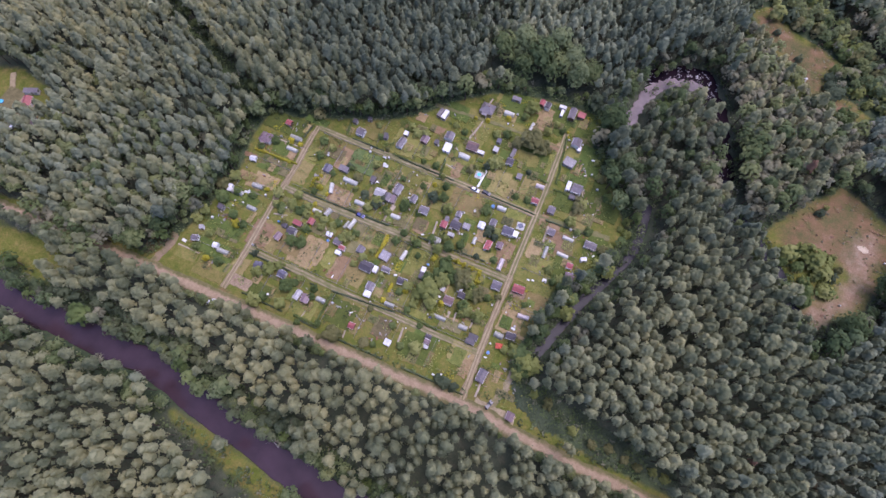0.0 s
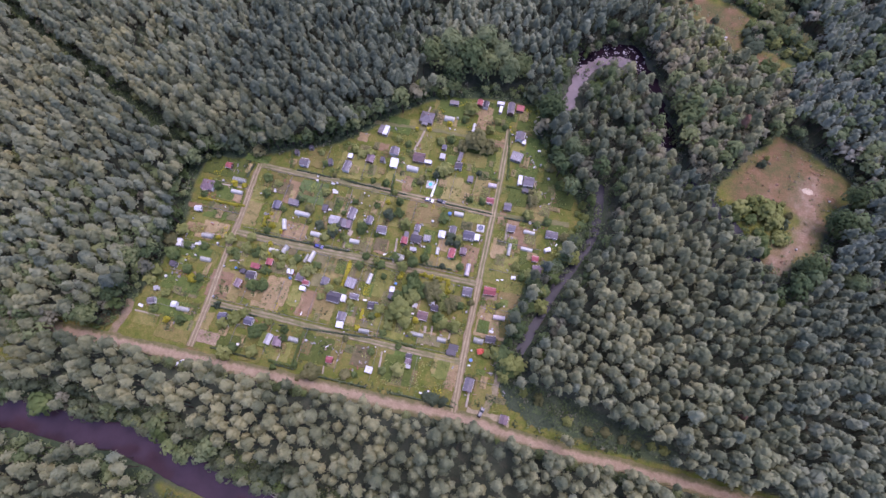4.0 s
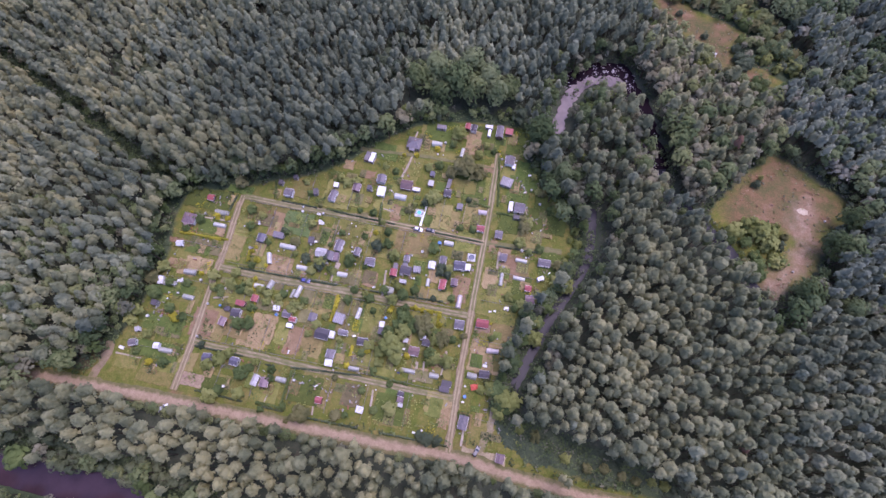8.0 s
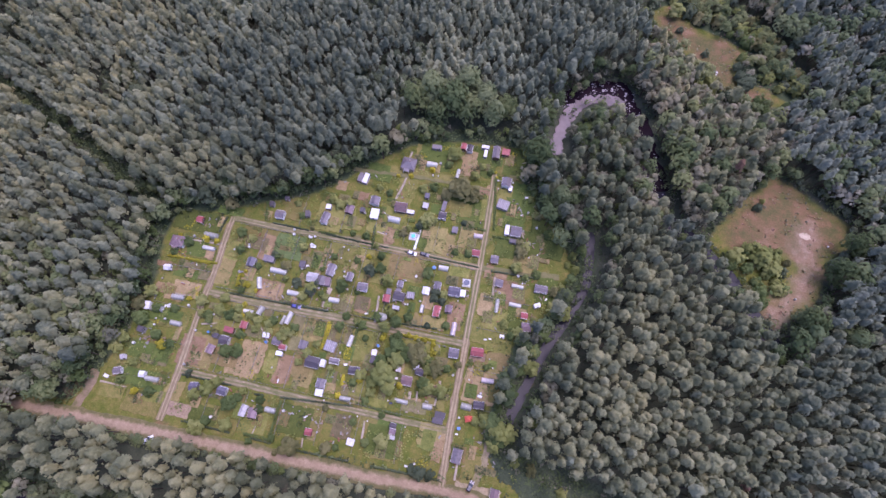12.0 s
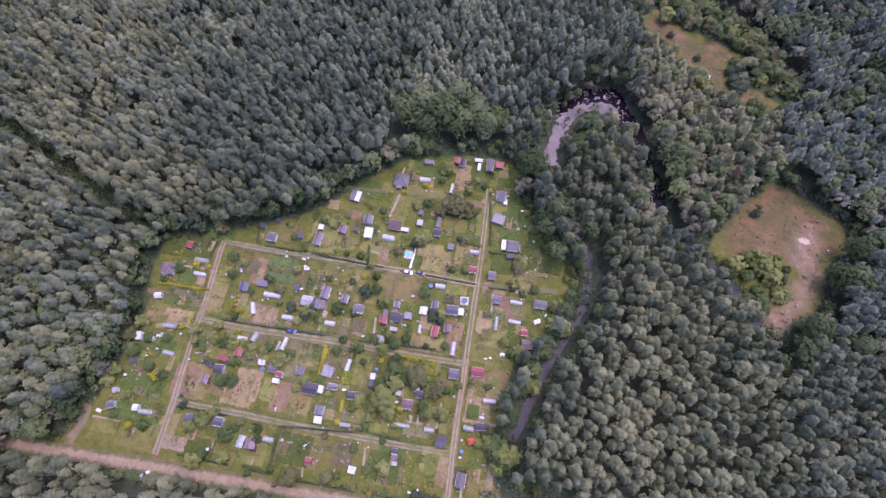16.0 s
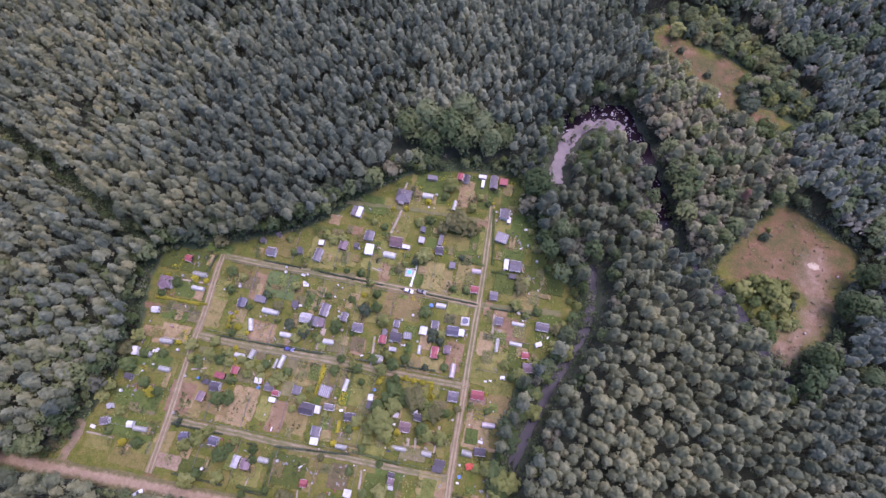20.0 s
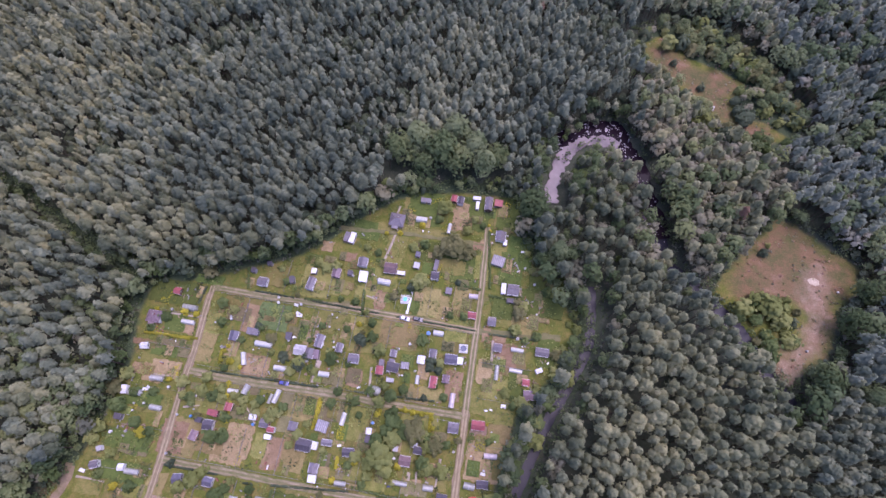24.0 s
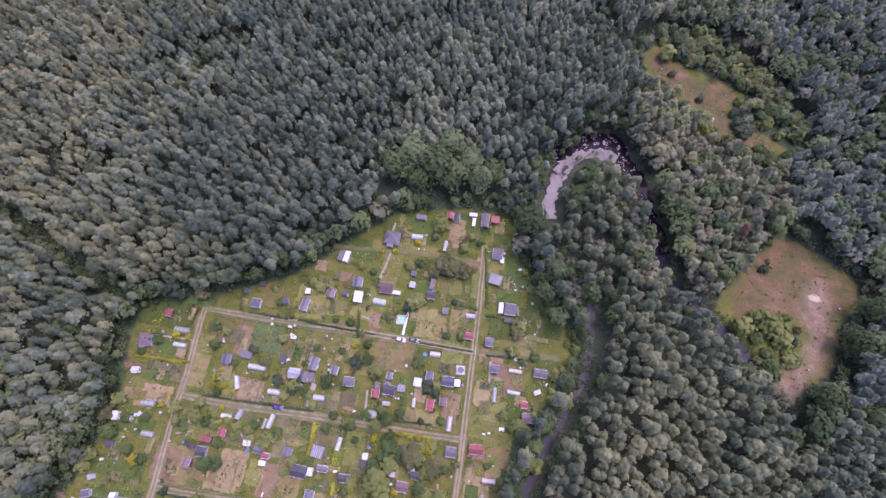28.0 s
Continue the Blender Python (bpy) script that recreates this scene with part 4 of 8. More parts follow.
def shed(x, y, a, b, turn, roof, wall, style, group):
    """A garden shed or summer house on its slab. a: metres along the rows; b: along the lanes; roof size, eaves included."""
    r = SHED_RNG
    a, b = a * 0.94, b * 0.94
    big = a * b > 20
    if b > a and style == "gable":      # the ridge runs along the longer side
        a, b, turn = b, a, turn + 90
    over = 0.22 if min(a, b) > 2.4 else 0.1
    hx, hy = a / 2 - over, b / 2 - over
    eave = (2.35 if big else 2.05) + r.uniform(-0.1, 0.15)
    rise = 0.0
    small_house = big and style != "pent"
    root = thing("summer_house" if small_house else "garden_shed", x, y, turn)
    R, W = ROOFS[roof], WALLS[wall]
    part("floor_slab", box(-hx - 0.12, -hy - 0.12, -0.15, hx + 0.12, hy + 0.12, 0.12), CONCRETE, root)
    t = 0.12
    if style == "gable":
        rise = b * r.uniform(0.20, 0.27)
        for s in (-1, 1):
            part("side_wall", box(-hx, s * hy - t / 2, 0.12, hx, s * hy + t / 2, eave), W, root)
            x0 = s * (hx - t / 2)
            V = [(x0 - t / 2, -hy, 0.12), (x0 - t / 2, hy, 0.12), (x0 - t / 2, hy, eave - 0.04), (x0 - t / 2, 0, eave + rise - 0.10), (x0 - t / 2, -hy, eave - 0.04)]
            V += [(v[0] + t, v[1], v[2]) for v in V]
            part("gable_wall", (V, [(0, 4, 3, 2, 1), (5, 6, 7, 8, 9)] + [(k, (k + 1) % 5, 5 + (k + 1) % 5, 5 + k) for k in range(5)]), W, root)
            ye, ze = s * b / 2, eave - over * rise / hy
            slope = part("roof_slope", slab([(-a / 2, 0, eave + rise), (a / 2, 0, eave + rise), (a / 2, ye, ze), (-a / 2, ye, ze)] if s < 0 else
                                            [(a / 2, 0, eave + rise), (-a / 2, 0, eave + rise), (-a / 2, ye, ze), (a / 2, ye, ze)], 0.07), R, root)
            if roof in ("grey", "dark", "navy", "mauve") and a > 3.5:
                n = int(a / 1.1)
                for k in range(1, n):
                    xk = -a / 2 + a * k / n
                    part("roof_seam", slab([(xk - 0.03, s * 0.05, eave + rise + 0.025), (xk + 0.03, s * 0.05, eave + rise + 0.025), (xk + 0.03, ye, ze + 0.03), (xk - 0.03, ye, ze + 0.03)], 0.03), R, slope)
            part("gutter", box(-a / 2, ye - 0.06 * (s < 0) - 0.02, ze - 0.10, a / 2, ye + 0.06 * (s > 0) + 0.02, ze - 0.03), FRAME, root)
        part("ridge_cap", slab([(-a / 2 - 0.02, -0.12, eave + rise + 0.03), (a / 2 + 0.02, -0.12, eave + rise + 0.03), (a / 2 + 0.02, 0.12, eave + rise + 0.03), (-a / 2 - 0.02, 0.12, eave + rise + 0.03)], 0.05), R, root)
    elif style == "pent":
        tilt = 0.10 * b + 0.1
        for s in (-1, 1):
            z1 = eave + (tilt * hy / b * 2 * 0.5 if s > 0 else -tilt * hy / b)
            part("front_wall" if s < 0 else "back_wall", box(-hx, s * hy - t / 2, 0.12, hx, s * hy + t / 2, z1 - 0.04), W, root)
            x0 = s * (hx - t / 2)
            zl, zh = eave - tilt * hy / b - 0.04, eave + tilt * hy / b - 0.04
            V = [(x0 - t / 2, -hy, 0.12), (x0 - t / 2, hy, 0.12), (x0 - t / 2, hy, zh), (x0 - t / 2, -hy, zl)]
            V += [(v[0] + t, v[1], v[2]) for v in V]
            part("side_wall", (V, BOX_FACES), W, root)
        top = part("roof_sheet", slab([(-a / 2, -b / 2, eave - tilt / 2 + 0.05), (a / 2, -b / 2, eave - tilt / 2 + 0.05), (a / 2, b / 2, eave + tilt / 2 + 0.05), (-a / 2, b / 2, eave + tilt / 2 + 0.05)], 0.07), R, root)
        n = int(a / (0.75 if roof == "striped" else 1.2))
        for k in range(1, n):
            xk = -a / 2 + a * k / n
            w2 = 0.09 if roof == "striped" else 0.03
            part("roof_batten", slab([(xk - w2, -b / 2, eave - tilt / 2 + 0.10), (xk + w2, -b / 2, eave - tilt / 2 + 0.10), (xk + w2, b / 2, eave + tilt / 2 + 0.10), (xk - w2, b / 2, eave + tilt / 2 + 0.10)], 0.06),
                 ROOFS["pale"] if roof == "striped" else R, top)
    else:                                   # hipped
        rise = min(a, b) * 0.26
        ins = min(a, b) * 0.42
        for s in (-1, 1):
            part("side_wall", box(-hx, s * hy - t / 2, 0.12, hx, s * hy + t / 2, eave), W, root)
            part("end_wall", box(s * hx - t / 2, -hy + t / 2, 0.12, s * hx + t / 2, hy - t / 2, eave), W, root)
        A, B = a / 2, b / 2
        rx = max(A - ins, 0.2)
        z0, z1 = eave - 0.1, eave + rise
        for quad in ([(-A, -B, z0), (A, -B, z0), (rx, 0, z1), (-rx, 0, z1)], [(A, B, z0), (-A, B, z0), (-rx, 0, z1), (rx, 0, z1)]):
            part("roof_slope", slab(quad, 0.08), R, root)
        for s in (-1, 1):
            V = [(s * A, -B * s, z0), (s * A, B * s, z0), (s * rx, 0, z1)]
            V += [(v[0], v[1], v[2] - 0.08) for v in V]
            part("roof_hip", (V, [(0, 1, 2), (5, 4, 3), (0, 3, 4, 1), (1, 4, 5, 2), (2, 5, 3, 0)]), R, root)
        part("ridge_cap", slab([(-rx, -0.12, z1 + 0.04), (rx, -0.12, z1 + 0.04), (rx, 0.12, z1 + 0.04), (-rx, 0.12, z1 + 0.04)], 0.06), R, root)
        ch = part("chimney", box(rx * 0.4, 0.25, eave, rx * 0.4 + 0.5, 0.75, z1 + 0.6), WALLS["red"], root)
        part("chimney_cap", box(rx * 0.4 - 0.06, 0.19, z1 + 0.6, rx * 0.4 + 0.56, 0.81, z1 + 0.7), CONCRETE, ch)
        part("porch_roof", slab([(-A * 0.5, -B - 1.3, eave - 0.35), (A * 0.35, -B - 1.3, eave - 0.35), (A * 0.35, -B + 0.1, eave - 0.12), (-A * 0.5, -B + 0.1, eave - 0.12)], 0.06), R, root)
        for px_ in (-A * 0.46, A * 0.31):
            part("porch_post", box(px_ - 0.06, -B - 1.22, -0.1, px_ + 0.06, -B - 1.10, eave - 0.42), FRAME, root)
    # door and windows in the wall that looks to the south
    if hx > 0.8:
        dx = r.uniform(-0.4, 0.1) * hx
        d = part("door", box(dx, -hy - t / 2 - 0.05, 0.14, dx + 0.8, -hy - t / 2 - 0.003, 1.92), DOOR, root)
        part("door_handle", box(dx + 0.68, -hy - t / 2 - 0.12, 1.0, dx + 0.72, -hy - t / 2 - 0.051, 1.15), METAL, d)
    if hx > 1.2:
        wx = hx - 1.1
        win = part("window", box(wx, -hy - t / 2 - 0.06, 0.95, wx + 0.8, -hy - t / 2 - 0.003, 1.75), FRAME, root)
        part("pane", box(wx + 0.07, -hy - t / 2 - 0.072, 1.02, wx + 0.73, -hy - t / 2 - 0.061, 1.68), GLASS, win)
        win = part("window", box(hx + 0.003, -0.4, 0.95, hx + 0.06, 0.4, 1.75), FRAME, root)
        part("pane", box(hx + 0.061, -0.33, 1.02, hx + 0.072, 0.33, 1.68), GLASS, win)
    size = "large " if a * b > 34 else "small " if a * b < 9 else ""
    kind = "summer house" if small_house else ("lean-to" if style == "pent" else "garden shed")
    tagged(root, f"{size}{kind} with {ROOF_WORD[roof]} and {WALL_WORD[wall]}", "summer house" if small_house else "shed", group)
    return root


# ---------------------------------------------------------------- foil tunnels
def foil_material(name, color):
    m, nt, bs = nodes_of(name)
    c = ramp(nt, noise_node(nt, 0.8, 4, 0.6), [(0.3, tuple(v * 0.72 for v in color)), (0.65, color)])
    streak = ramp(nt, noise_node(nt, 4, 3, 0.6), [(0.3, (0.8, 0.8, 0.8)), (0.7, (1, 1, 1))])
    link(nt, mix(nt, 0.8, c, streak, "MULTIPLY"), bs.inputs["Base Color"])
    bs.inputs["Roughness"].default_value = 0.35
    bs.inputs["Specular IOR Level"].default_value = 0.4
    bump(nt, bs, noise_node(nt, 1.6, 3), 0.4, 0.08)
    return m


FOILS = {"white": foil_material("white_foil", (0.57, 0.55, 0.48)), "pale": foil_material("greyish_foil", (0.39, 0.38, 0.325)),
         "grey": foil_material("old_grey_foil", (0.315, 0.31, 0.255)), "peach": foil_material("pinkish_foil", (0.57, 0.48, 0.46)),
         "ribbed": foil_material("ribbed_foil", (0.57, 0.56, 0.49))}
FOIL_WORD = {"white": "white", "pale": "pale grey", "grey": "old grey", "peach": "pinkish white", "ribbed": "ribbed silvery"}


def tunnel(x, y, a, b, turn, tone):
    if b > a:
        a, b, turn = b, a, turn + 90
    root = thing("foil_tunnel", x, y, turn)
    w2, L2, h = b / 2, a / 2, min(2.1, max(1.3, b * 0.75))
    seg = 10
    arc = [(w2 * math.cos(math.pi * k / seg), h * math.sin(math.pi * k / seg) ** 0.8) for k in range(seg + 1)]
    nlen = max(3, int(a / 0.8))
    V, Fc = [], []
    for i in range(nlen + 1):
        xx = -L2 + a * i / nlen
        sag = 0.03 if i % 2 else 0.0
        V += [(xx, yy * (1 - sag), zz * (1 - sag)) for yy, zz in arc]
    for i in range(nlen):
        for k in range(seg):
            p = i * (seg + 1) + k
            Fc.append((p, p + 1, p + seg + 2, p + seg + 1))
    cover = part("cover", (V, Fc), FOILS[tone], root)
    for i in range(0, nlen + 1, 2 if tone != "ribbed" else 1):
        xx = -L2 + a * i / nlen
        V = [(xx + dx, yy * s, max(0.0, zz * s)) for yy, zz in arc for dx, s in ((-0.04, 1.0), (-0.04, 1.025), (0.04, 1.025), (0.04, 1.0))]
        Fc = [(4 * k + j, 4 * k + (j + 1) % 4, 4 * k + 4 + (j + 1) % 4, 4 * k + 4 + j) for k in range(seg) for j in range(4)]
        part("hoop", (V, Fc), METAL, root)
    for s in (-1, 1):
        V = [(s * (L2 - 0.02), yy * 0.98, zz * 0.98) for yy, zz in arc]
        V += [(v[0] - s * 0.04, v[1], v[2]) for v in V]
        n = seg + 1
        part("end_wall", (V, [tuple(range(n)), tuple(range(2 * n - 1, n - 1, -1))] + [(k, k + 1, n + k + 1, n + k) for k in range(n - 1)]), FOILS["pale" if tone == "white" else tone], root)
        part("base_board", box(-L2, s * w2 - 0.03, -0.08, L2, s * w2 + 0.03, 0.16), WALLS["grey"], root)
    part("door", box(L2 + 0.003, -0.4, 0.05, L2 + 0.05, 0.4, min(1.75, h - 0.15)), FRAME, root)
    tagged(root, f"{FOIL_WORD[tone]} foil tunnel greenhouse on metal hoops", "greenhouse", "foil tunnels of the colony")


# ---------------------------------------------------------------- shrubs and hedges
def bush_shape(seed, tufts=110):
    rng = np.random.default_rng(seed)
    n = tufts
    v = rng.normal(0, 1, (n, 3))
    v[:, 2] = np.abs(v[:, 2]) * 0.95
    v /= np.linalg.norm(v, axis=1)[:, None]
    lump = 0.97 + 0.34 * np.sin(v[:, 0] * 4 + seed) * np.sin(v[:, 1] * 5 + seed * 2) + rng.normal(0, 0.15, n)
    c = v * lump[:, None] * np.array([0.86, 0.86, 1.15])
    c[:, 2] += 0.30
    nn = v * 0.65 + np.array([0, 0, 0.55])
    nn /= np.linalg.norm(nn, axis=1)[:, None]
    return tuft_field(rng, c, nn, rng.uniform(0.14, 0.34, n))


LEAVES = {"G": (GARDEN_LEAF, "green leafy bush", "green_bush"), "L": (LIGHT_LEAF, "light green leafy bush", "bright_bush"), "D": (DEEP_LEAF, "dark evergreen bush", "dark_bush"),
          "W": (OLIVE, "olive green willow bush", "willow_bush"), "Y": (YELLOW_FLOWER, "yellow flowering bush", "flowering_bush")}
BUSH_MESH = {k: [as_mesh("bush_crown", *bush_shape(s + ord(k)), m) for s in (1, 2, 3)] for k, (m, _, _) in LEAVES.items()}
STEM_MESH = as_mesh("bush_stems", *trunk_shape(np.random.default_rng(4), 0.9, 0.06, 5, 5, 0.5, 0.2), BARK)
BUSH_RNG = random.Random(9)


def bush(x, y, r, kind):
    g = BUSH_RNG
    mat, word, name = LEAVES[kind]
    tree = r > 2.2
    root = thing("fruit_tree" if tree else name, x, y, g.uniform(0, 360), -0.05)
    tall = (1.15 if not tree else 0.95) * g.uniform(0.9, 1.15)
    root.scale = (r, r, r * tall)
    crown = part("crown", g.choice(BUSH_MESH[kind]), mat, root)
    part("stem", STEM_MESH, BARK, root)
    if tree:
        crown.location.z = 0.35
        word = word.replace("bush", "tree")
    tagged(root, f"{'broad ' if r > 3 else 'small ' if r < 1.3 else ''}{word} in the gardens", "tree" if tree else "bush", "trees and bushes of the colony")


def hedge(x0, y0, x1, y1, kind):
    """A clipped, uneven hedge or flower border along a line."""
    g = np.random.default_rng(int(abs(x0 * 7 + y0 * 3)) + 1)
    L = math.hypot(x1 - x0, y1 - y0)
    w, h = {"D": (0.75, 0.95), "L": (1.2, 1.1), "Y": (1.0, 0.8), "G": (1, 1)}[kind]
    n = int(L * (20 if kind == "Y" else 13))
    along = g.uniform(0, L, n)
    keep = np.sin(along * 0.35 + x0) + np.sin(along * 0.13 + y0) > (-0.9 if kind == "D" else -3)
    along = along[keep]
    n = len(along)
    a = g.uniform(-0.3, math.pi + 0.3, n)
    c = np.stack([along, np.cos(a) * w / 2 * g.uniform(0.7, 1.2, n), np.maximum(0.05, np.sin(a) * h * g.uniform(0.75, 1.15, n))], 1)
    nn = np.stack([g.normal(0, 0.3, n), np.cos(a), np.sin(a) + 0.4], 1)
    nn /= np.linalg.norm(nn, axis=1)[:, None]
    mat, word, _ = LEAVES[kind]
    root = thing("flower_border" if kind == "Y" else "hedge", x0, y0, math.degrees(math.atan2(y1 - y0, x1 - x0)), -0.02)
    part("foliage", as_mesh("hedge_foliage", *tuft_field(g, c, nn, g.uniform(0.22, 0.42, n)), mat), mat, root)
    for k in range(0, int(L), 3):
        part("stem", box(k + 0.3, -0.03, -0.1, k + 0.36, 0.03, h * 0.8), BARK, root)
    tagged(root, {"Y": "low border of yellow flowers between plots", "L": "light green clipped hedge beside a plot", "D": "low dark overgrown hedge along the lane", "G": ""}[kind],
           "flower border" if kind == "Y" else "hedge", "hedges of the colony")


# ---------------------------------------------------------------- plots
def soil_material(name, stops, scale=0.35, rows=False):
    m, nt, bs = nodes_of(name)
    c = ramp(nt, noise_node(nt, scale, 6, 0.72), [(p, (r * 0.97, g * 0.98, b * (0.80 if g < r else 0.74))) for p, (r, g, b) in stops])
    fine = ramp(nt, noise_node(nt, 1.7, 5, 0.8), [(0.28, (0.48, 0.50, 0.44)), (0.7, (1.18, 1.15, 1.12))])
    c = mix(nt, 0.75, c, fine, "MULTIPLY")
    info = nt.nodes.new("ShaderNodeObjectInfo")
    hsv = nt.nodes.new("ShaderNodeHueSaturation")
    link(nt, maths(nt, "ADD", maths(nt, "MULTIPLY", info.outputs["Random"], 0.36), 0.82), hsv.inputs["Value"])
    link(nt, maths(nt, "ADD", maths(nt, "MULTIPLY", info.outputs["Random"], 0.03), 0.485), hsv.inputs["Hue"])
    link(nt, c, hsv.inputs["Color"])
    link(nt, hsv.outputs["Color"], bs.inputs["Base Color"])
    bs.inputs["Roughness"].default_value, bs.inputs["Specular IOR Level"].default_value = 0.95, 0.1
    bump(nt, bs, noise_node(nt, 2.2, 5, 0.7), 0.6, 0.12)
    return m


PLOTS = {"lawn": soil_material("fresh_lawn", [(0.3, (0.105, 0.118, 0.032)), (0.5, (0.170, 0.164, 0.055)), (0.70, (0.245, 0.198, 0.092))]),
         "dark": soil_material("deep_lawn", [(0.3, (0.065, 0.095, 0.030)), (0.7, (0.125, 0.150, 0.050))]),
         "dry": soil_material("dry_lawn", [(0.3, (0.130, 0.142, 0.042)), (0.5, (0.200, 0.180, 0.068)), (0.75, (0.270, 0.212, 0.108))]),
         "tan": soil_material("parched_grass", [(0.3, (0.180, 0.158, 0.070)), (0.6, (0.265, 0.202, 0.105)), (0.8, (0.320, 0.245, 0.145))]),
         "soil": soil_material("bare_soil", [(0.28, (0.165, 0.130, 0.070)), (0.45, (0.262, 0.180, 0.118)), (0.75, (0.350, 0.250, 0.185))]),
         "bed": soil_material("bed_soil", [(0.3, (0.120, 0.110, 0.060)), (0.7, (0.220, 0.185, 0.120))]),
         "greens": soil_material("green_vegetables", [(0.3, (0.115, 0.140, 0.042)), (0.7, (0.205, 0.215, 0.085))]),
         "mint": soil_material("green_net", [(0.3, (0.090, 0.140, 0.060)), (0.55, (0.130, 0.185, 0.090)), (0.8, (0.20, 0.19, 0.10))]),
         "stone": soil_material("stone_paving", [(0.3, (0.240, 0.165, 0.135)), (0.7, (0.350, 0.262, 0.225))]),
         "sandy": soil_material("trodden_sand", [(0.3, (0.230, 0.175, 0.140)), (0.7, (0.360, 0.280, 0.230))])}
PLOT_WORD = {"lawn": "fresh green mown lawn of a plot", "dark": "deep green grass of a garden plot", "dry": "dry yellowish grass of a garden plot",
             "tan": "parched tan grass on a fallow plot", "soil": "bare pinkish brown soil of a plot", "bed": "vegetable bed with rows of green plants",
             "greens": "vegetable bed dense with light green leaves", "mint": "pale green netting over a bed", "stone": "worn stone paving of a plot", "sandy": "trodden sandy parking place by the road"}
PLOT_COUNT = [0]


def plot(x, y, a, b, kind):
    """A patch of ground with a wavering edge, a hand's breadth or less above the rest."""
    i = PLOT_COUNT[0]
    PLOT_COUNT[0] += 1
    g = np.random.default_rng(100 + i)
    z = 0.025 + 0.0008 * i
    nu, nv = max(3, int(a / 1.2)), max(3, int(b / 1.2))
    jit = 0.12 if kind in ("stone", "bed") else 0.24
    rim = [(-a / 2 + a * k / nu, -b / 2) for k in range(nu)] + [(a / 2, -b / 2 + b * k / nv) for k in range(nv)]
    rim += [(a / 2 - a * k / nu, b / 2) for k in range(nu)] + [(-a / 2, b / 2 - b * k / nv) for k in range(nv)]
    rim = [(u + g.normal(0, jit), v + g.normal(0, jit)) for u, v in rim]
    n = len(rim)
    V = [(u, v, z) for u, v in rim] + [(u * 1.02, v * 1.02, -0.12) for u, v in rim] + [(0, 0, z + 0.0008)]
    Fc = [(k, (k + 1) % n, 2 * n) for k in range(n)] + [(n + k, n + (k + 1) % n, (k + 1) % n, k) for k in range(n)]
    me = bpy.data.meshes.new("plot")
    me.from_pydata(V, [], Fc)
    me.materials.append(PLOTS[kind])
    name = {"lawn": "lawn", "dark": "lawn", "dry": "lawn", "tan": "fallow_plot", "soil": "bare_plot", "bed": "vegetable_bed", "greens": "vegetable_bed", "mint": "netted_bed", "stone": "paving", "sandy": "parking_place"}[kind]
    ob = new(name, me)
    ob.location = (x, y, 0)
    tagged(ob, PLOT_WORD[kind], name.replace("_", " "), kind="structure")
    if kind == "stone":
        nx, ny = int(a / 1.05), int(b / 1.05)
        st = bpy.data.meshes.new("paving_stone")
        st.from_pydata(*[(list(q[0]), []) for q in [box(-0.48, -0.48, 0.0, 0.48, 0.48, 0.05)]][0], BOX_FACES)
        st.materials.append(PLOTS["stone"])
        for k in range(nx * ny):
            if g.random() < 0.8:
                s = new("paving_stone", st)
                s.parent = ob
                s.location = ((k % nx + 0.5) * a / nx - a / 2, (k // nx + 0.5) * b / ny - b / 2, z + g.uniform(-0.03, 0.0))
                s.rotation_euler = (g.normal(0, 0.01), g.normal(0, 0.01), g.normal(0, 0.06))
    return ob


# ---------------------------------------------------------------- small things
PLASTIC = {"w": plain("white_plastic", (0.50, 0.49, 0.46), 0.5, 0.2, 2.0, per_object=0.45), "b": plain("blue_plastic", (0.09, 0.22, 0.45), 0.35, 0.15, 2.0),
           "r": plain("red_plastic", (0.52, 0.10, 0.06), 0.5, 0.2, 2.0), "s": plain("white_board", (0.76, 0.75, 0.72), 0.6, 0.15, 1.0),
           "n": plain("navy_board", (0.06, 0.07, 0.13), 0.6, 0.2, 1.0), "p": PLOTS["stone"]}


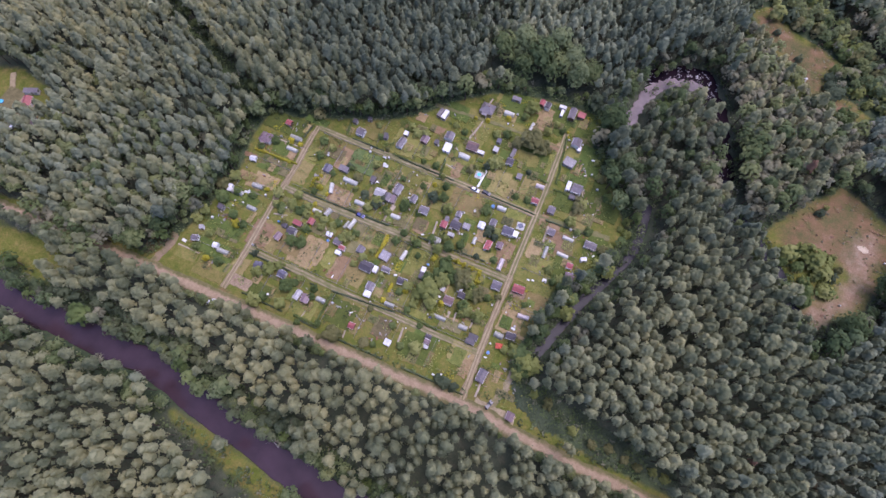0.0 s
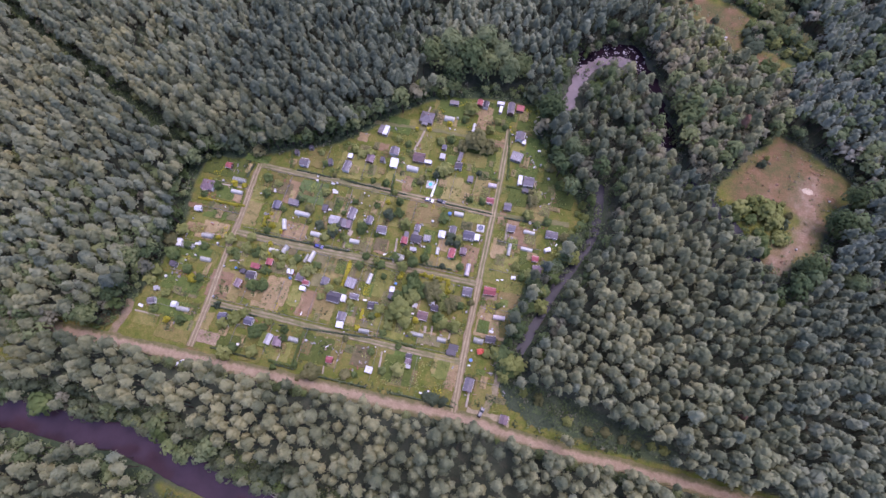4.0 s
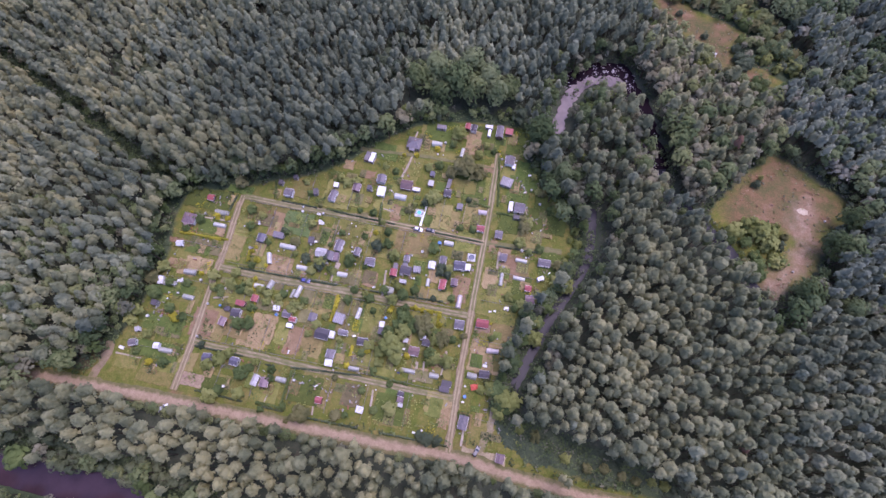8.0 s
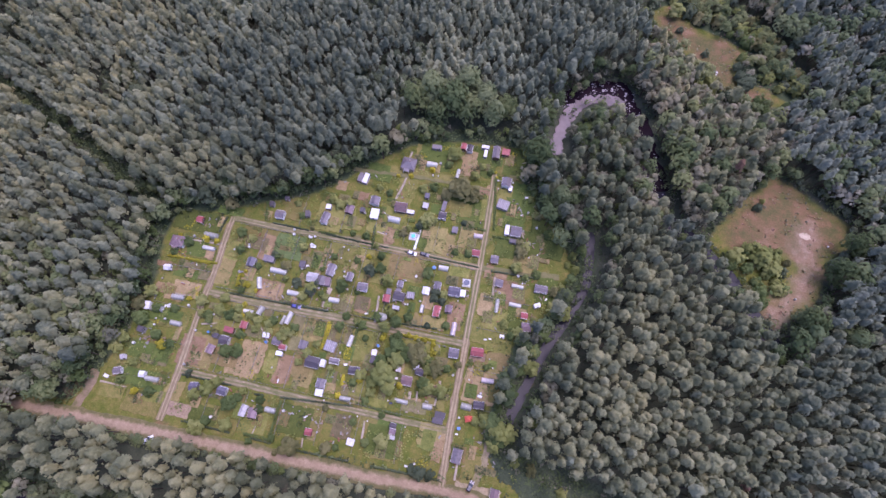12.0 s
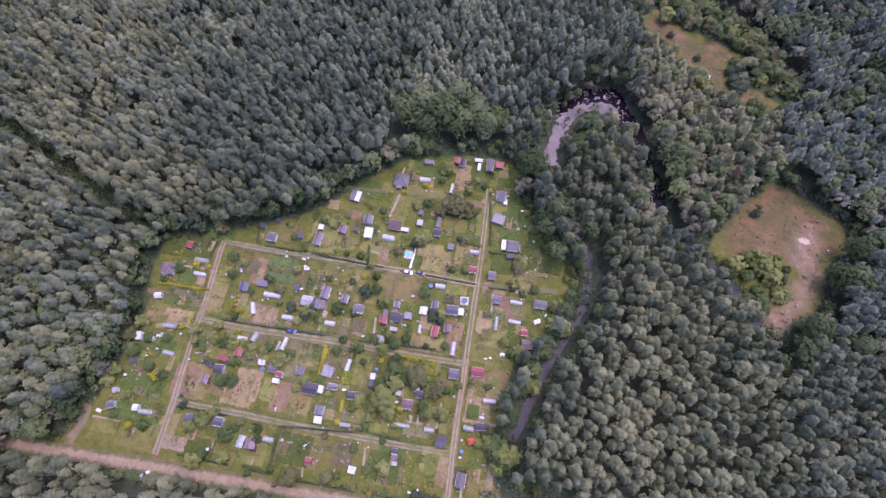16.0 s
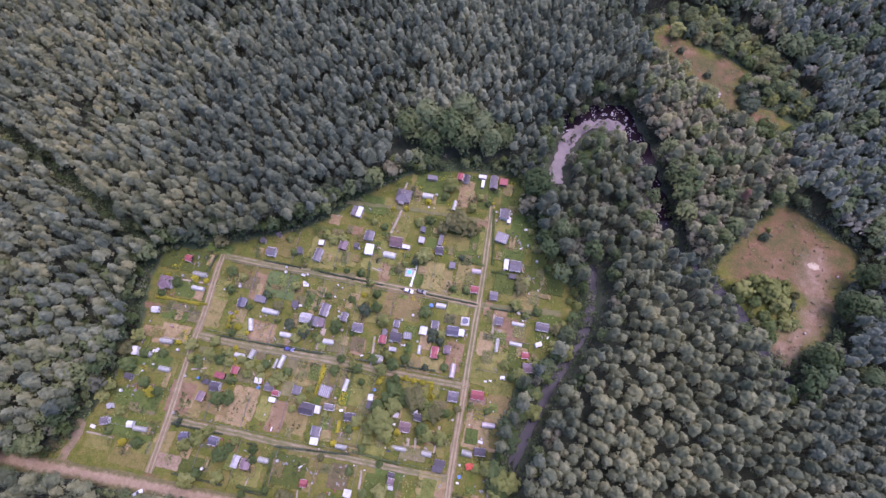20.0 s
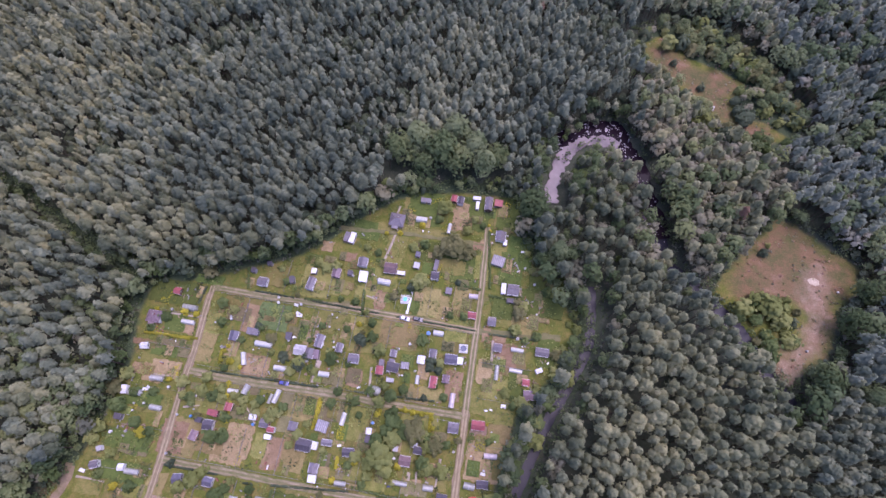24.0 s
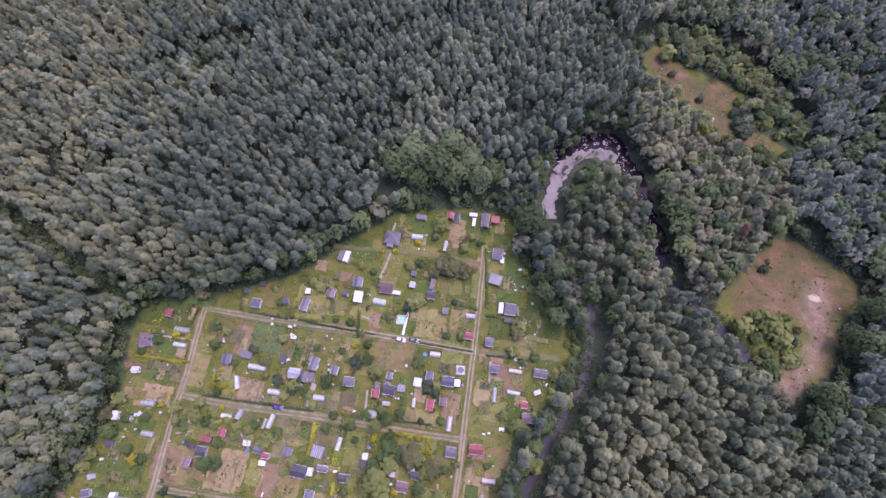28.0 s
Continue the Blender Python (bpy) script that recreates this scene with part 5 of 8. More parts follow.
def small(kind, x, y, s):
    s = max(s * 0.8 if kind in "wb" and s < 2.2 else s, 0.6)
    if kind in ("w", "b") and s < 2.0:
        root = thing("water_barrel", x, y)
        r = s / 2
        part("barrel", merge(disc(r * 0.9, 0.0, 0.1), disc(r, 0.1, min(1.1, s)), disc(r * 0.92, min(1.1, s), min(1.1, s) + 0.06)), PLASTIC[kind], root)
        part("lid", disc(r * 0.8, min(1.1, s) + 0.063, min(1.1, s) + 0.10), PLASTIC[kind], root)
        part("hoop", ring(r + 0.02, 0.45, 0.5, 14, r - 0.02), METAL, root)
        tagged(root, ("white" if kind == "w" else "blue") + " plastic water barrel standing in a garden", "barrel", "barrels of the colony")
    elif kind == "b":
        root = thing("paddling_pool", x, y)
        part("pool_wall", ring(s / 2, 0.0, 0.5, 20, s / 2 - 0.14), PLASTIC["b"], root)
        part("pool_water", disc(s / 2 - 0.145, 0.05, 0.38, 20), POOL_WATER, root)
        tagged(root, "round blue paddling pool on the grass", "pool")
    elif kind == "r":
        root = thing("garden_tent", x, y, 20)
        q = s / 2
        V = [(-q, -q, 0.5), (q, -q, 0.5), (q, q, 0.5), (-q, q, 0.5), (-q, -q, 1.7), (q, -q, 1.7), (q, q, 1.7), (-q, q, 1.7), (0, 0, 2.3)]
        part("canopy", (V, [(4, 5, 8), (5, 6, 8), (6, 7, 8), (7, 4, 8), (4, 7, 6, 5)]), PLASTIC["r"], root)
        for u, v in ((-1, -1), (1, -1), (1, 1), (-1, 1)):
            part("pole", box(u * q * 0.94 - 0.03, v * q * 0.94 - 0.03, -0.1, u * q * 0.94 + 0.03, v * q * 0.94 + 0.03, 1.7), METAL, root)
        tagged(root, "small reddish garden tent on four poles", "tent")
    elif kind == "p":
        g = np.random.default_rng(8)
        V, Fc = disc(s / 2, -0.1, 0.03, 22, squash=0.7)
        V = [(u * g.uniform(0.75, 1.1), v * g.uniform(0.75, 1.1), w) for u, v, w in V]
        ob = part("sand_patch", (V, Fc), PALE_SAND, None)
        ob.location = (x, y, 0)
        tagged(ob, "patch of bare pale sand in the clearing", "sand", kind="structure")
    else:
        root = thing("garden_table", x, y, (x * 37) % 40 - 20)
        q = s / 2
        part("top", box(-q, -q * 0.55, 0.70, q, q * 0.55, 0.76), PLASTIC[kind], root)
        for u, v in ((-1, -1), (1, -1), (1, 1), (-1, 1)):
            part("leg", box(u * q * 0.85 - 0.04, v * q * 0.45 - 0.04, -0.1, u * q * 0.85 + 0.04, v * q * 0.45 + 0.04, 0.70), FRAME, root)
        tagged(root, ("dark" if kind == "n" else "white") + " board table standing in a garden plot", "table", "garden tables")


POOL_WATER = water_material("pool_water", (0.10, 0.42, 0.55), 0.05)
COVER = plain("dark_pool_cover", (0.13, 0.14, 0.19), 0.45, 0.2, 1.5)
PALE_SAND = soil_material("pale_sand", [(0.3, (0.42, 0.32, 0.27)), (0.7, (0.62, 0.52, 0.47))])


def deck_pool(x, y, deck, r, water, label):
    """A round pool sunk in a white square deck of boards."""
    root = thing("garden_pool", x, y, 4)
    n = 10
    for k in range(n):
        y0 = -deck / 2 + deck * k / n
        part("deck_board", box(-deck / 2, y0 + 0.02, -0.05, deck / 2, y0 + deck / n - 0.02, 0.22), PLASTIC["w"], root)
    part("pool_rim", ring(r, 0.1, 0.75, 24, r - 0.14), PLASTIC["s"], root)
    part("pool_water", disc(r - 0.145, 0.12, 0.62, 24), water, root)
    tagged(root, label, "pool")


CAR_PAINT = {"dark": plain("dark_car_paint", (0.035, 0.035, 0.05), 0.25, 0.1, 1.0, spec=0.6), "white": plain("white_car_paint", (0.76, 0.76, 0.77), 0.25, 0.05, 1.0, spec=0.6),
             "blue": plain("blue_car_paint", (0.055, 0.06, 0.22), 0.25, 0.1, 1.0, spec=0.6)}
TYRE = plain("tyre_rubber", (0.025, 0.025, 0.025), 0.9, 0.2, 2.0)
LAMP_RED = plain("rear_lamp_red", (0.45, 0.02, 0.02), 0.3, 0.05)


def car(x, y, turn, tone):
    """A small hatchback, 4.2 m long; the bonnet points along its own x."""
    root = thing("parked_car", x, y, turn, 0.06)
    P = CAR_PAINT[tone]
    prof = [(-2.05, 0.35), (-2.1, 0.75), (-1.95, 0.98), (0.75, 0.95), (1.85, 0.80), (2.1, 0.6), (2.08, 0.35)]
    V = [(px_, s * (0.84 if 0.3 < pz < 0.7 else 0.78), pz) for s in (-1, 1) for px_, pz in prof]
    n = len(prof)
    body = part("body", (V, [tuple(range(n)), tuple(range(2 * n - 1, n - 1, -1))] + [(k, n + k, n + (k + 1) % n, (k + 1) % n) for k in range(n)]), P, root)
    V = [(-1.95, -0.76, 0.98), (0.95, -0.76, 0.95), (0.95, 0.76, 0.95), (-1.95, 0.76, 0.98), (-1.55, -0.60, 1.46), (0.15, -0.60, 1.46), (0.15, 0.60, 1.46), (-1.55, 0.60, 1.46)]
    part("cabin_glass", (V, BOX_FACES), GLASS, root)
    part("roof", box(-1.5, -0.61, 1.461, 0.12, 0.61, 1.50), P, root)
    for s in (-1, 1):
        part("headlight", box(1.90, s * 0.6 - 0.16, 0.62, 2.115, s * 0.6 + 0.16, 0.75), FRAME, body)
        part("tail_light", box(-2.115, s * 0.66 - 0.1, 0.62, -2.0, s * 0.66 + 0.1, 0.9), LAMP_RED, body)
        part("mirror", box(0.55, s * 0.86 - 0.08, 0.95, 0.75, s * 0.86 + 0.08, 1.08), P, body)
        for wx in (-1.3, 1.3):
            V, Fc = disc(0.31, -0.10, 0.10, 16)
            w = part("wheel", ([(u + wx, s * 0.76 + h, v + 0.29) for u, v, h in V], Fc), TYRE, root)
            V, Fc = disc(0.19, -0.015, 0.015, 12)
            part("rim", ([(u + wx, s * 0.87 + h, v + 0.29) for u, v, h in V], Fc), METAL, w)
    word = {"dark": "dark small hatchback car parked", "white": "white small car parked", "blue": "blue small car parked"}[tone]
    tagged(root, word + " on the sandy ground", "car", "parked cars")


# ---------------------------------------------------------------- the garden colony

# sheds and summer houses: upper gardens
shed(-16.0, 84.6, 3.2, 3.0, -1.6, "red", "brown", "gable", GROUP_UPPER)
shed(18.4, 94.4, 4.4, 4.1, 0.3, "grey", "white", "gable", GROUP_UPPER)
shed(13.0, 98.9, 2.2, 2.2, -0.8, "dark", "grey", "pent", GROUP_UPPER)
shed(19.0, 102.9, 2.2, 1.7, 0.6, "dark", "grey", "pent", GROUP_UPPER)
shed(38.9, 96.9, 3.4, 6.0, -6, "grey", "white", "gable", GROUP_UPPER)
shed(38.8, 102.7, 2.4, 2.4, 0.8, "white", "grey", "pent", GROUP_UPPER)
shed(30.4, 97.4, 2.2, 3.1, 15, "dark", "grey", "pent", GROUP_UPPER)
shed(48.5, 103.4, 3.7, 4.4, -2.6, "mauve", "brown", "gable", GROUP_UPPER)
shed(51.6, 120.4, 2.5, 5.2, -8, "white", "grey", "pent", GROUP_UPPER)
shed(49.1, 120.5, 2.2, 4.7, -8, "grey", "brown", "pent", GROUP_UPPER)
shed(69.4, 132.0, 7.1, 6.4, -2.9, "grey", "tan", "hip", GROUP_UPPER)
shed(80.4, 143.8, 4.8, 2.2, 2, "grey", "grey", "pent", GROUP_UPPER)
shed(92.9, 146.7, 2.8, 3.6, -1.4, "red", "brown", "gable", GROUP_UPPER)
shed(96.0, 146.1, 3.0, 4.2, -1.6, "dark", "white", "gable", GROUP_UPPER)
shed(103.1, 148.5, 3.8, 1.7, 3, "white", "grey", "pent", GROUP_UPPER)
shed(103.8, 145.0, 1.5, 3.9, -0.2, "white", "grey", "pent", GROUP_UPPER)
shed(108.7, 146.4, 3.5, 6.9, 2, "grey", "brown", "gable", GROUP_UPPER)
shed(113.1, 147.6, 4.0, 3.3, -0.1, "red", "brown", "pent", GROUP_UPPER)
shed(116.0, 131.6, 4.7, 5.0, 0.8, "grey", "white", "gable", GROUP_UPPER)
shed(118.3, 129.0, 1.7, 2.6, -2.1, "white", "grey", "pent", GROUP_UPPER)
shed(116.4, 120.0, 5.8, 4.6, -10, "striped", "grey", "pent", GROUP_UPPER)
shed(124.2, 108.1, 5.2, 5.1, 0.8, "grey", "white", "gable", GROUP_UPPER)
shed(120.2, 108.1, 2.1, 4.9, 2.2, "white", "white", "pent", GROUP_UPPER)
shed(123.6, 103.3, 3.3, 1.9, 0.1, "dark", "grey", "pent", GROUP_UPPER)
shed(58.7, 110.0, 4.4, 4.5, 1.4, "grey", "white", "gable", GROUP_UPPER)
shed(60.3, 103.6, 3.9, 4.9, 1, "white", "white", "pent", GROUP_UPPER)

# sheds and summer houses: north gardens
shed(54.3, 104.4, 2.2, 2.2, -2.6, "dark", "grey", "pent", GROUP_NORTH)
shed(71.1, 109.2, 5.8, 5.0, 1.5, "brown", "brown", "gable", GROUP_NORTH)
shed(75.9, 107.8, 3.6, 1.7, 0.5, "white", "grey", "pent", GROUP_NORTH)
shed(81.5, 117.5, 2.2, 2.5, -1.2, "navy", "grey", "pent", GROUP_NORTH)
shed(81.9, 112.3, 2.7, 2.8, -2.8, "pale", "grey", "pent", GROUP_NORTH)
shed(90.2, 113.8, 1.9, 5.0, -4, "grey", "grey", "pent", GROUP_NORTH)
shed(90.5, 109.0, 3.8, 3.7, 2.2, "dark", "white", "gable", GROUP_NORTH)
shed(97.4, 103.3, 2.8, 2.9, -0.2, "grey", "grey", "pent", GROUP_NORTH)
shed(108.6, 94.4, 3.7, 3.1, 1.3, "red", "white", "gable", GROUP_NORTH)
shed(117.1, 93.2, 3.7, 3.7, 2.3, "grey", "tan", "gable", GROUP_NORTH)
shed(-21.8, 72.5, 6.3, 5.3, 1.3, "mauve", "white", "hip", GROUP_NORTH)
shed(-21.5, 60.2, 3.3, 2.6, 10, "white", "white", "gable", GROUP_NORTH)
shed(-23.0, 42.4, 2.3, 3.6, 8, "white", "white", "pent", GROUP_NORTH)
shed(13.4, 70.0, 3.8, 4.2, 2.5, "navy", "grey", "gable", GROUP_NORTH)
shed(20.5, 73.0, 5.2, 2.9, -0.6, "grey", "grey", "pent", GROUP_NORTH)
shed(41.7, 68.8, 5.1, 4.2, 1.8, "pale", "white", "gable", GROUP_NORTH)
shed(48.6, 73.7, 3.5, 5.8, -6, "grey", "white", "gable", GROUP_NORTH)
shed(45.8, 68.1, 3.7, 4.4, -0.3, "grey", "brown", "gable", GROUP_NORTH)
shed(48.7, 68.2, 2.3, 3.9, 2.6, "mauve", "grey", "pent", GROUP_NORTH)
shed(35.7, 73.6, 2.8, 3.1, 2.3, "dark", "brown", "pent", GROUP_NORTH)
shed(57.3, 72.4, 3.0, 4.0, -2.4, "grey", "white", "gable", GROUP_NORTH)
shed(14.6, 39.6, 4.5, 2.4, -2.2, "red", "brown", "pent", GROUP_NORTH)
shed(19.9, 42.8, 3.1, 3.2, -1.7, "red", "brown", "gable", GROUP_NORTH)
shed(14.3, 35.0, 4.2, 4.1, 2.8, "dark", "white", "gable", GROUP_NORTH)
shed(9.9, 36.2, 2.7, 2.0, -0.4, "dark", "grey", "pent", GROUP_NORTH)

# sheds and summer houses: middle gardens
shed(9.9, 30.5, 3.1, 3.9, -8, "mauve", "orange", "gable", GROUP_MIDDLE)
shed(30.6, 40.6, 3.1, 2.2, 0.8, "white", "orange", "pent", GROUP_MIDDLE)
shed(35.7, 39.2, 4.0, 3.4, -1.2, "grey", "red", "gable", GROUP_MIDDLE)
shed(38.7, 37.3, 3.1, 2.2, 0, "red", "white", "gable", GROUP_MIDDLE)
shed(38.2, 34.6, 2.8, 1.9, -0.7, "white", "white", "pent", GROUP_MIDDLE)
shed(46.7, 40.0, 3.5, 3.6, -0.9, "grey", "grey", "gable", GROUP_MIDDLE)
shed(95.3, 76.1, 3.2, 4.0, 0.5, "grey", "white", "gable", GROUP_MIDDLE)
shed(91.0, 73.0, 3.2, 3.5, 0.5, "white", "white", "gable", GROUP_MIDDLE)
shed(102.9, 75.1, 5.4, 4.2, 2.4, "navy", "white", "gable", GROUP_MIDDLE)
shed(106.5, 75.1, 2.7, 2.9, 1.1, "white", "white", "pent", GROUP_MIDDLE)
shed(64.0, 69.0, 4.6, 3.9, 2.6, "grey", "white", "gable", GROUP_MIDDLE)
shed(75.3, 66.2, 3.2, 3.5, 2.1, "red", "brown", "gable", GROUP_MIDDLE)
shed(75.5, 69.3, 2.0, 2.6, 2.9, "grey", "grey", "pent", GROUP_MIDDLE)
shed(79.5, 73.7, 2.7, 3.1, 1, "grey", "white", "gable", GROUP_MIDDLE)
shed(80.3, 68.3, 5.2, 3.9, -2, "dark", "brown", "gable", GROUP_MIDDLE)
shed(79.4, 70.6, 2.3, 1.8, 2.2, "grey", "grey", "pent", GROUP_MIDDLE)
shed(85.0, 69.7, 3.6, 2.8, 2.8, "striped", "white", "pent", GROUP_MIDDLE)
shed(80.2, 63.1, 3.1, 1.7, 2.4, "pale", "grey", "pent", GROUP_MIDDLE)
shed(97.3, 65.1, 3.1, 5.1, 0.4, "red", "white", "gable", GROUP_MIDDLE)
shed(102.1, 67.2, 2.9, 3.4, 1.3, "mauve", "brown", "gable", GROUP_MIDDLE)
shed(120.9, 82.9, 3.6, 3.4, -1.7, "grey", "tan", "gable", GROUP_MIDDLE)
shed(133.6, 70.9, 3.1, 2.8, 2, "red", "white", "gable", GROUP_MIDDLE)
shed(135.6, 66.3, 5.2, 3.8, 8, "mauve", "grey", "gable", GROUP_MIDDLE)
shed(138.9, 83.9, 5.8, 3.6, 0.4, "grey", "white", "gable", GROUP_MIDDLE)
shed(138.3, 76.4, 2.9, 1.8, 30, "white", "white", "pent", GROUP_MIDDLE)

# sheds and summer houses: south gardens
shed(-23.5, 14.5, 3.5, 2.9, 20, "grey", "white", "gable", GROUP_SOUTH)
shed(-24.0, 20.1, 2.0, 2.0, 25, "pale", "white", "pent", GROUP_SOUTH)
shed(-21.5, 32.3, 3.1, 2.4, -1.3, "dark", "grey", "pent", GROUP_SOUTH)
shed(-13.2, 15.2, 2.5, 2.5, 8, "white", "white", "gable", GROUP_SOUTH)
shed(9.0, 14.9, 3.6, 3.6, 10, "navy", "grey", "gable", GROUP_SOUTH)
shed(20.7, 15.7, 3.9, 3.6, -2.6, "navy", "white", "gable", GROUP_SOUTH)
shed(31.5, 10.4, 2.6, 4.8, -6, "pale", "grey", "gable", GROUP_SOUTH)
shed(35.4, 10.3, 3.8, 4.1, 2.1, "mauve", "brown", "gable", GROUP_SOUTH)
shed(59.0, 8.1, 3.0, 2.8, 2.9, "red", "brown", "gable", GROUP_SOUTH)
shed(75.9, 8.0, 3.0, 2.8, -2.5, "white", "white", "pent", GROUP_SOUTH)
shed(58.7, 23.1, 3.3, 2.9, 1.8, "white", "white", "pent", GROUP_SOUTH)
shed(58.4, 26.7, 3.8, 3.9, -0.5, "grey", "white", "gable", GROUP_SOUTH)
shed(57.8, 41.8, 4.9, 4.6, -6, "striped", "grey", "pent", GROUP_SOUTH)
shed(52.6, 34.0, 6.0, 4.7, -2.1, "dark", "grey", "gable", GROUP_SOUTH)
shed(56.7, 34.5, 2.2, 3.1, -1.2, "white", "white", "pent", GROUP_SOUTH)
shed(61.0, 36.3, 4.3, 2.4, 1.6, "grey", "white", "gable", GROUP_SOUTH)
shed(70.0, 34.3, 4.8, 3.3, 6, "dark", "white", "gable", GROUP_SOUTH)
shed(76.1, 43.0, 2.2, 2.6, 2.2, "white", "green", "pent", GROUP_SOUTH)
shed(76.6, 40.1, 2.9, 2.9, -2.7, "dark", "brown", "pent", GROUP_SOUTH)
shed(91.7, 34.8, 4.7, 4.0, 0.7, "brown", "white", "gable", GROUP_SOUTH)
shed(95.9, 39.3, 3.5, 2.8, -2.7, "dark", "grey", "gable", GROUP_SOUTH)
shed(94.3, 40.9, 2.4, 1.9, 1.3, "white", "grey", "pent", GROUP_SOUTH)
shed(87.4, 38.5, 2.1, 2.1, -1, "pale", "white", "pent", GROUP_SOUTH)
shed(107.9, 49.5, 4.5, 4.1, 2.3, "grey", "white", "gable", GROUP_SOUTH)
shed(117.2, 51.9, 5.5, 3.7, 2.9, "red", "red", "gable", GROUP_SOUTH)
shed(107.5, 24.8, 4.3, 2.5, 0, "dark", "grey", "pent", GROUP_SOUTH)
shed(107.0, 22.5, 4.3, 2.2, 3, "dark", "grey", "pent", GROUP_SOUTH)
shed(90.5, 17.2, 2.7, 2.0, -1.1, "dark", "brown", "gable", GROUP_SOUTH)
shed(90.8, 15.0, 2.7, 2.2, -2.5, "mauve", "brown", "gable", GROUP_SOUTH)
shed(91.0, 12.9, 2.7, 1.5, 0.6, "pale", "brown", "pent", GROUP_SOUTH)
shed(121.6, 31.6, 4.6, 3.0, 6, "dark", "grey", "gable", GROUP_SOUTH)
shed(116.8, 11.6, 3.8, 5.7, -2.8, "grey", "tan", "gable", GROUP_SOUTH)
shed(133.1, 1.7, 3.4, 3.7, -1.8, "mauve", "tan", "gable", GROUP_SOUTH)

# sheds and summer houses: forest yard
shed(-144.0, 47.3, 7.9, 2.8, 24, "grey", "white", "pent", GROUP_FOREST)
shed(-141.3, 41.4, 5.2, 6.1, 24, "red", "white", "gable", GROUP_FOREST)
shed(-134.0, 31.9, 8.4, 6.0, 24, "mauve", "white", "hip", GROUP_FOREST)
shed(-121.3, 41.7, 4.5, 2.8, 24, "red", "brown", "gable", GROUP_FOREST)

# foil tunnels and greenhouses
tunnel(-8.8, 78.6, 5.8, 2.7, -0.6, "grey")
tunnel(80.1, 134.6, 4.8, 2.7, 0.7, "white")
tunnel(92.9, 132.2, 1.7, 4.8, -2.1, "white")
tunnel(69.5, 103.1, 5.3, 2.9, -2.7, "ribbed")
tunnel(108.1, 103.0, 3.8, 2.2, 2.2, "peach")
tunnel(-7.7, 72.6, 5.3, 2.0, -1.1, "white")
tunnel(-12.3, 48.6, 5.1, 2.3, 2.8, "pale")
tunnel(-19.0, 42.0, 5.5, 2.6, 2.4, "pale")
tunnel(-8.7, 37.7, 4.5, 2.2, -0.7, "pale")
tunnel(26.1, 68.8, 7.0, 2.4, -0.2, "white")
tunnel(19.6, 61.7, 2.1, 5.1, 20, "white")
tunnel(35.5, 60.5, 5.0, 2.3, 0.1, "white")
tunnel(53.5, 61.1, 4.3, 2.3, 0.9, "white")
tunnel(19.5, 48.7, 4.1, 2.1, 0.6, "white")
tunnel(24.2, 50.3, 2.5, 3.7, -14, "pale")
tunnel(34.8, 48.4, 1.6, 3.7, -10, "grey")
tunnel(36.9, 49.7, 2.0, 5.3, -10, "white")
tunnel(65.0, 45.7, 2.0, 4.8, -6, "white")
tunnel(96.1, 85.0, 4.2, 2.3, 0.4, "white")
tunnel(74.8, 58.2, 4.9, 3.6, 0.7, "grey")
tunnel(90.8, 65.1, 1.6, 3.4, 2.6, "white")
tunnel(105.8, 59.5, 2.2, 5.4, 0, "peach")
tunnel(128.9, 83.4, 5.0, 1.8, -0.4, "white")
tunnel(121.8, 73.0, 1.8, 5.7, 1.3, "pale")
tunnel(129.2, 75.0, 5.1, 1.8, -1.6, "white")
tunnel(-9.1, 14.2, 5.4, 2.2, 2, "pale")
tunnel(41.5, 12.7, 4.0, 2.2, -1.2, "pale")
tunnel(123.4, 41.7, 4.9, 2.1, 4, "peach")
tunnel(69.2, 23.1, 4.2, 1.8, 2.9, "pale")
tunnel(91.1, 26.8, 5.6, 1.8, 0.1, "pale")
tunnel(101.9, 27.0, 3.7, 2.3, 0.3, "pale")
tunnel(116.9, 30.1, 3.9, 2.5, -2.9, "grey")

# bushes, hedged shrubs and fruit trees
bush(89.5, 140.9, 3.5, "G")
bush(96.5, 122.8, 5.4, "W")
bush(102.3, 121.8, 3.4, "W")
bush(90.4, 119.5, 2.9, "W")
bush(85.0, 106.1, 3.1, "G")
bush(81.3, 102.1, 1.9, "D")
bush(75.0, 97.4, 1.9, "W")
bush(76.8, 100.3, 1.4, "G")
bush(100.8, 107.7, 1.4, "D")
bush(99.5, 93.0, 1.6, "L")
bush(105.3, 93.4, 1.9, "L")
bush(127.8, 98.4, 2.8, "W")
bush(126.8, 102.7, 2.1, "W")
bush(40.1, 106.8, 2.0, "G")
bush(47.6, 106.6, 2.2, "G")
bush(43.4, 105.2, 2.4, "G")
bush(34.4, 91.2, 1.2, "W")
bush(71.8, 126.3, 1.2, "Y")
bush(65.9, 125.4, 1.0, "Y")
bush(80.9, 131.6, 1.5, "Y")
bush(110.3, 136.5, 0.7, "Y")
bush(111.1, 134.0, 0.7, "Y")
bush(-4.2, 94.5, 3.0, "W")
bush(24.6, 101.9, 1.7, "G")
bush(28.1, 96.2, 1.7, "L")
bush(16.6, 69.1, 1.4, "L")
bush(11.4, 63.6, 0.9, "Y")
bush(10.7, 59.7, 0.9, "Y")
bush(12.1, 65.7, 0.9, "Y")
bush(19.3, 58.4, 0.9, "Y")
bush(44.4, 66.7, 1.8, "D")
bush(54.8, 66.5, 2.1, "L")
bush(53.3, 70.4, 1.4, "G")
bush(-7.2, 49.0, 1.1, "Y")
bush(16.9, 51.5, 1.1, "Y")
bush(17.6, 46.7, 0.9, "Y")
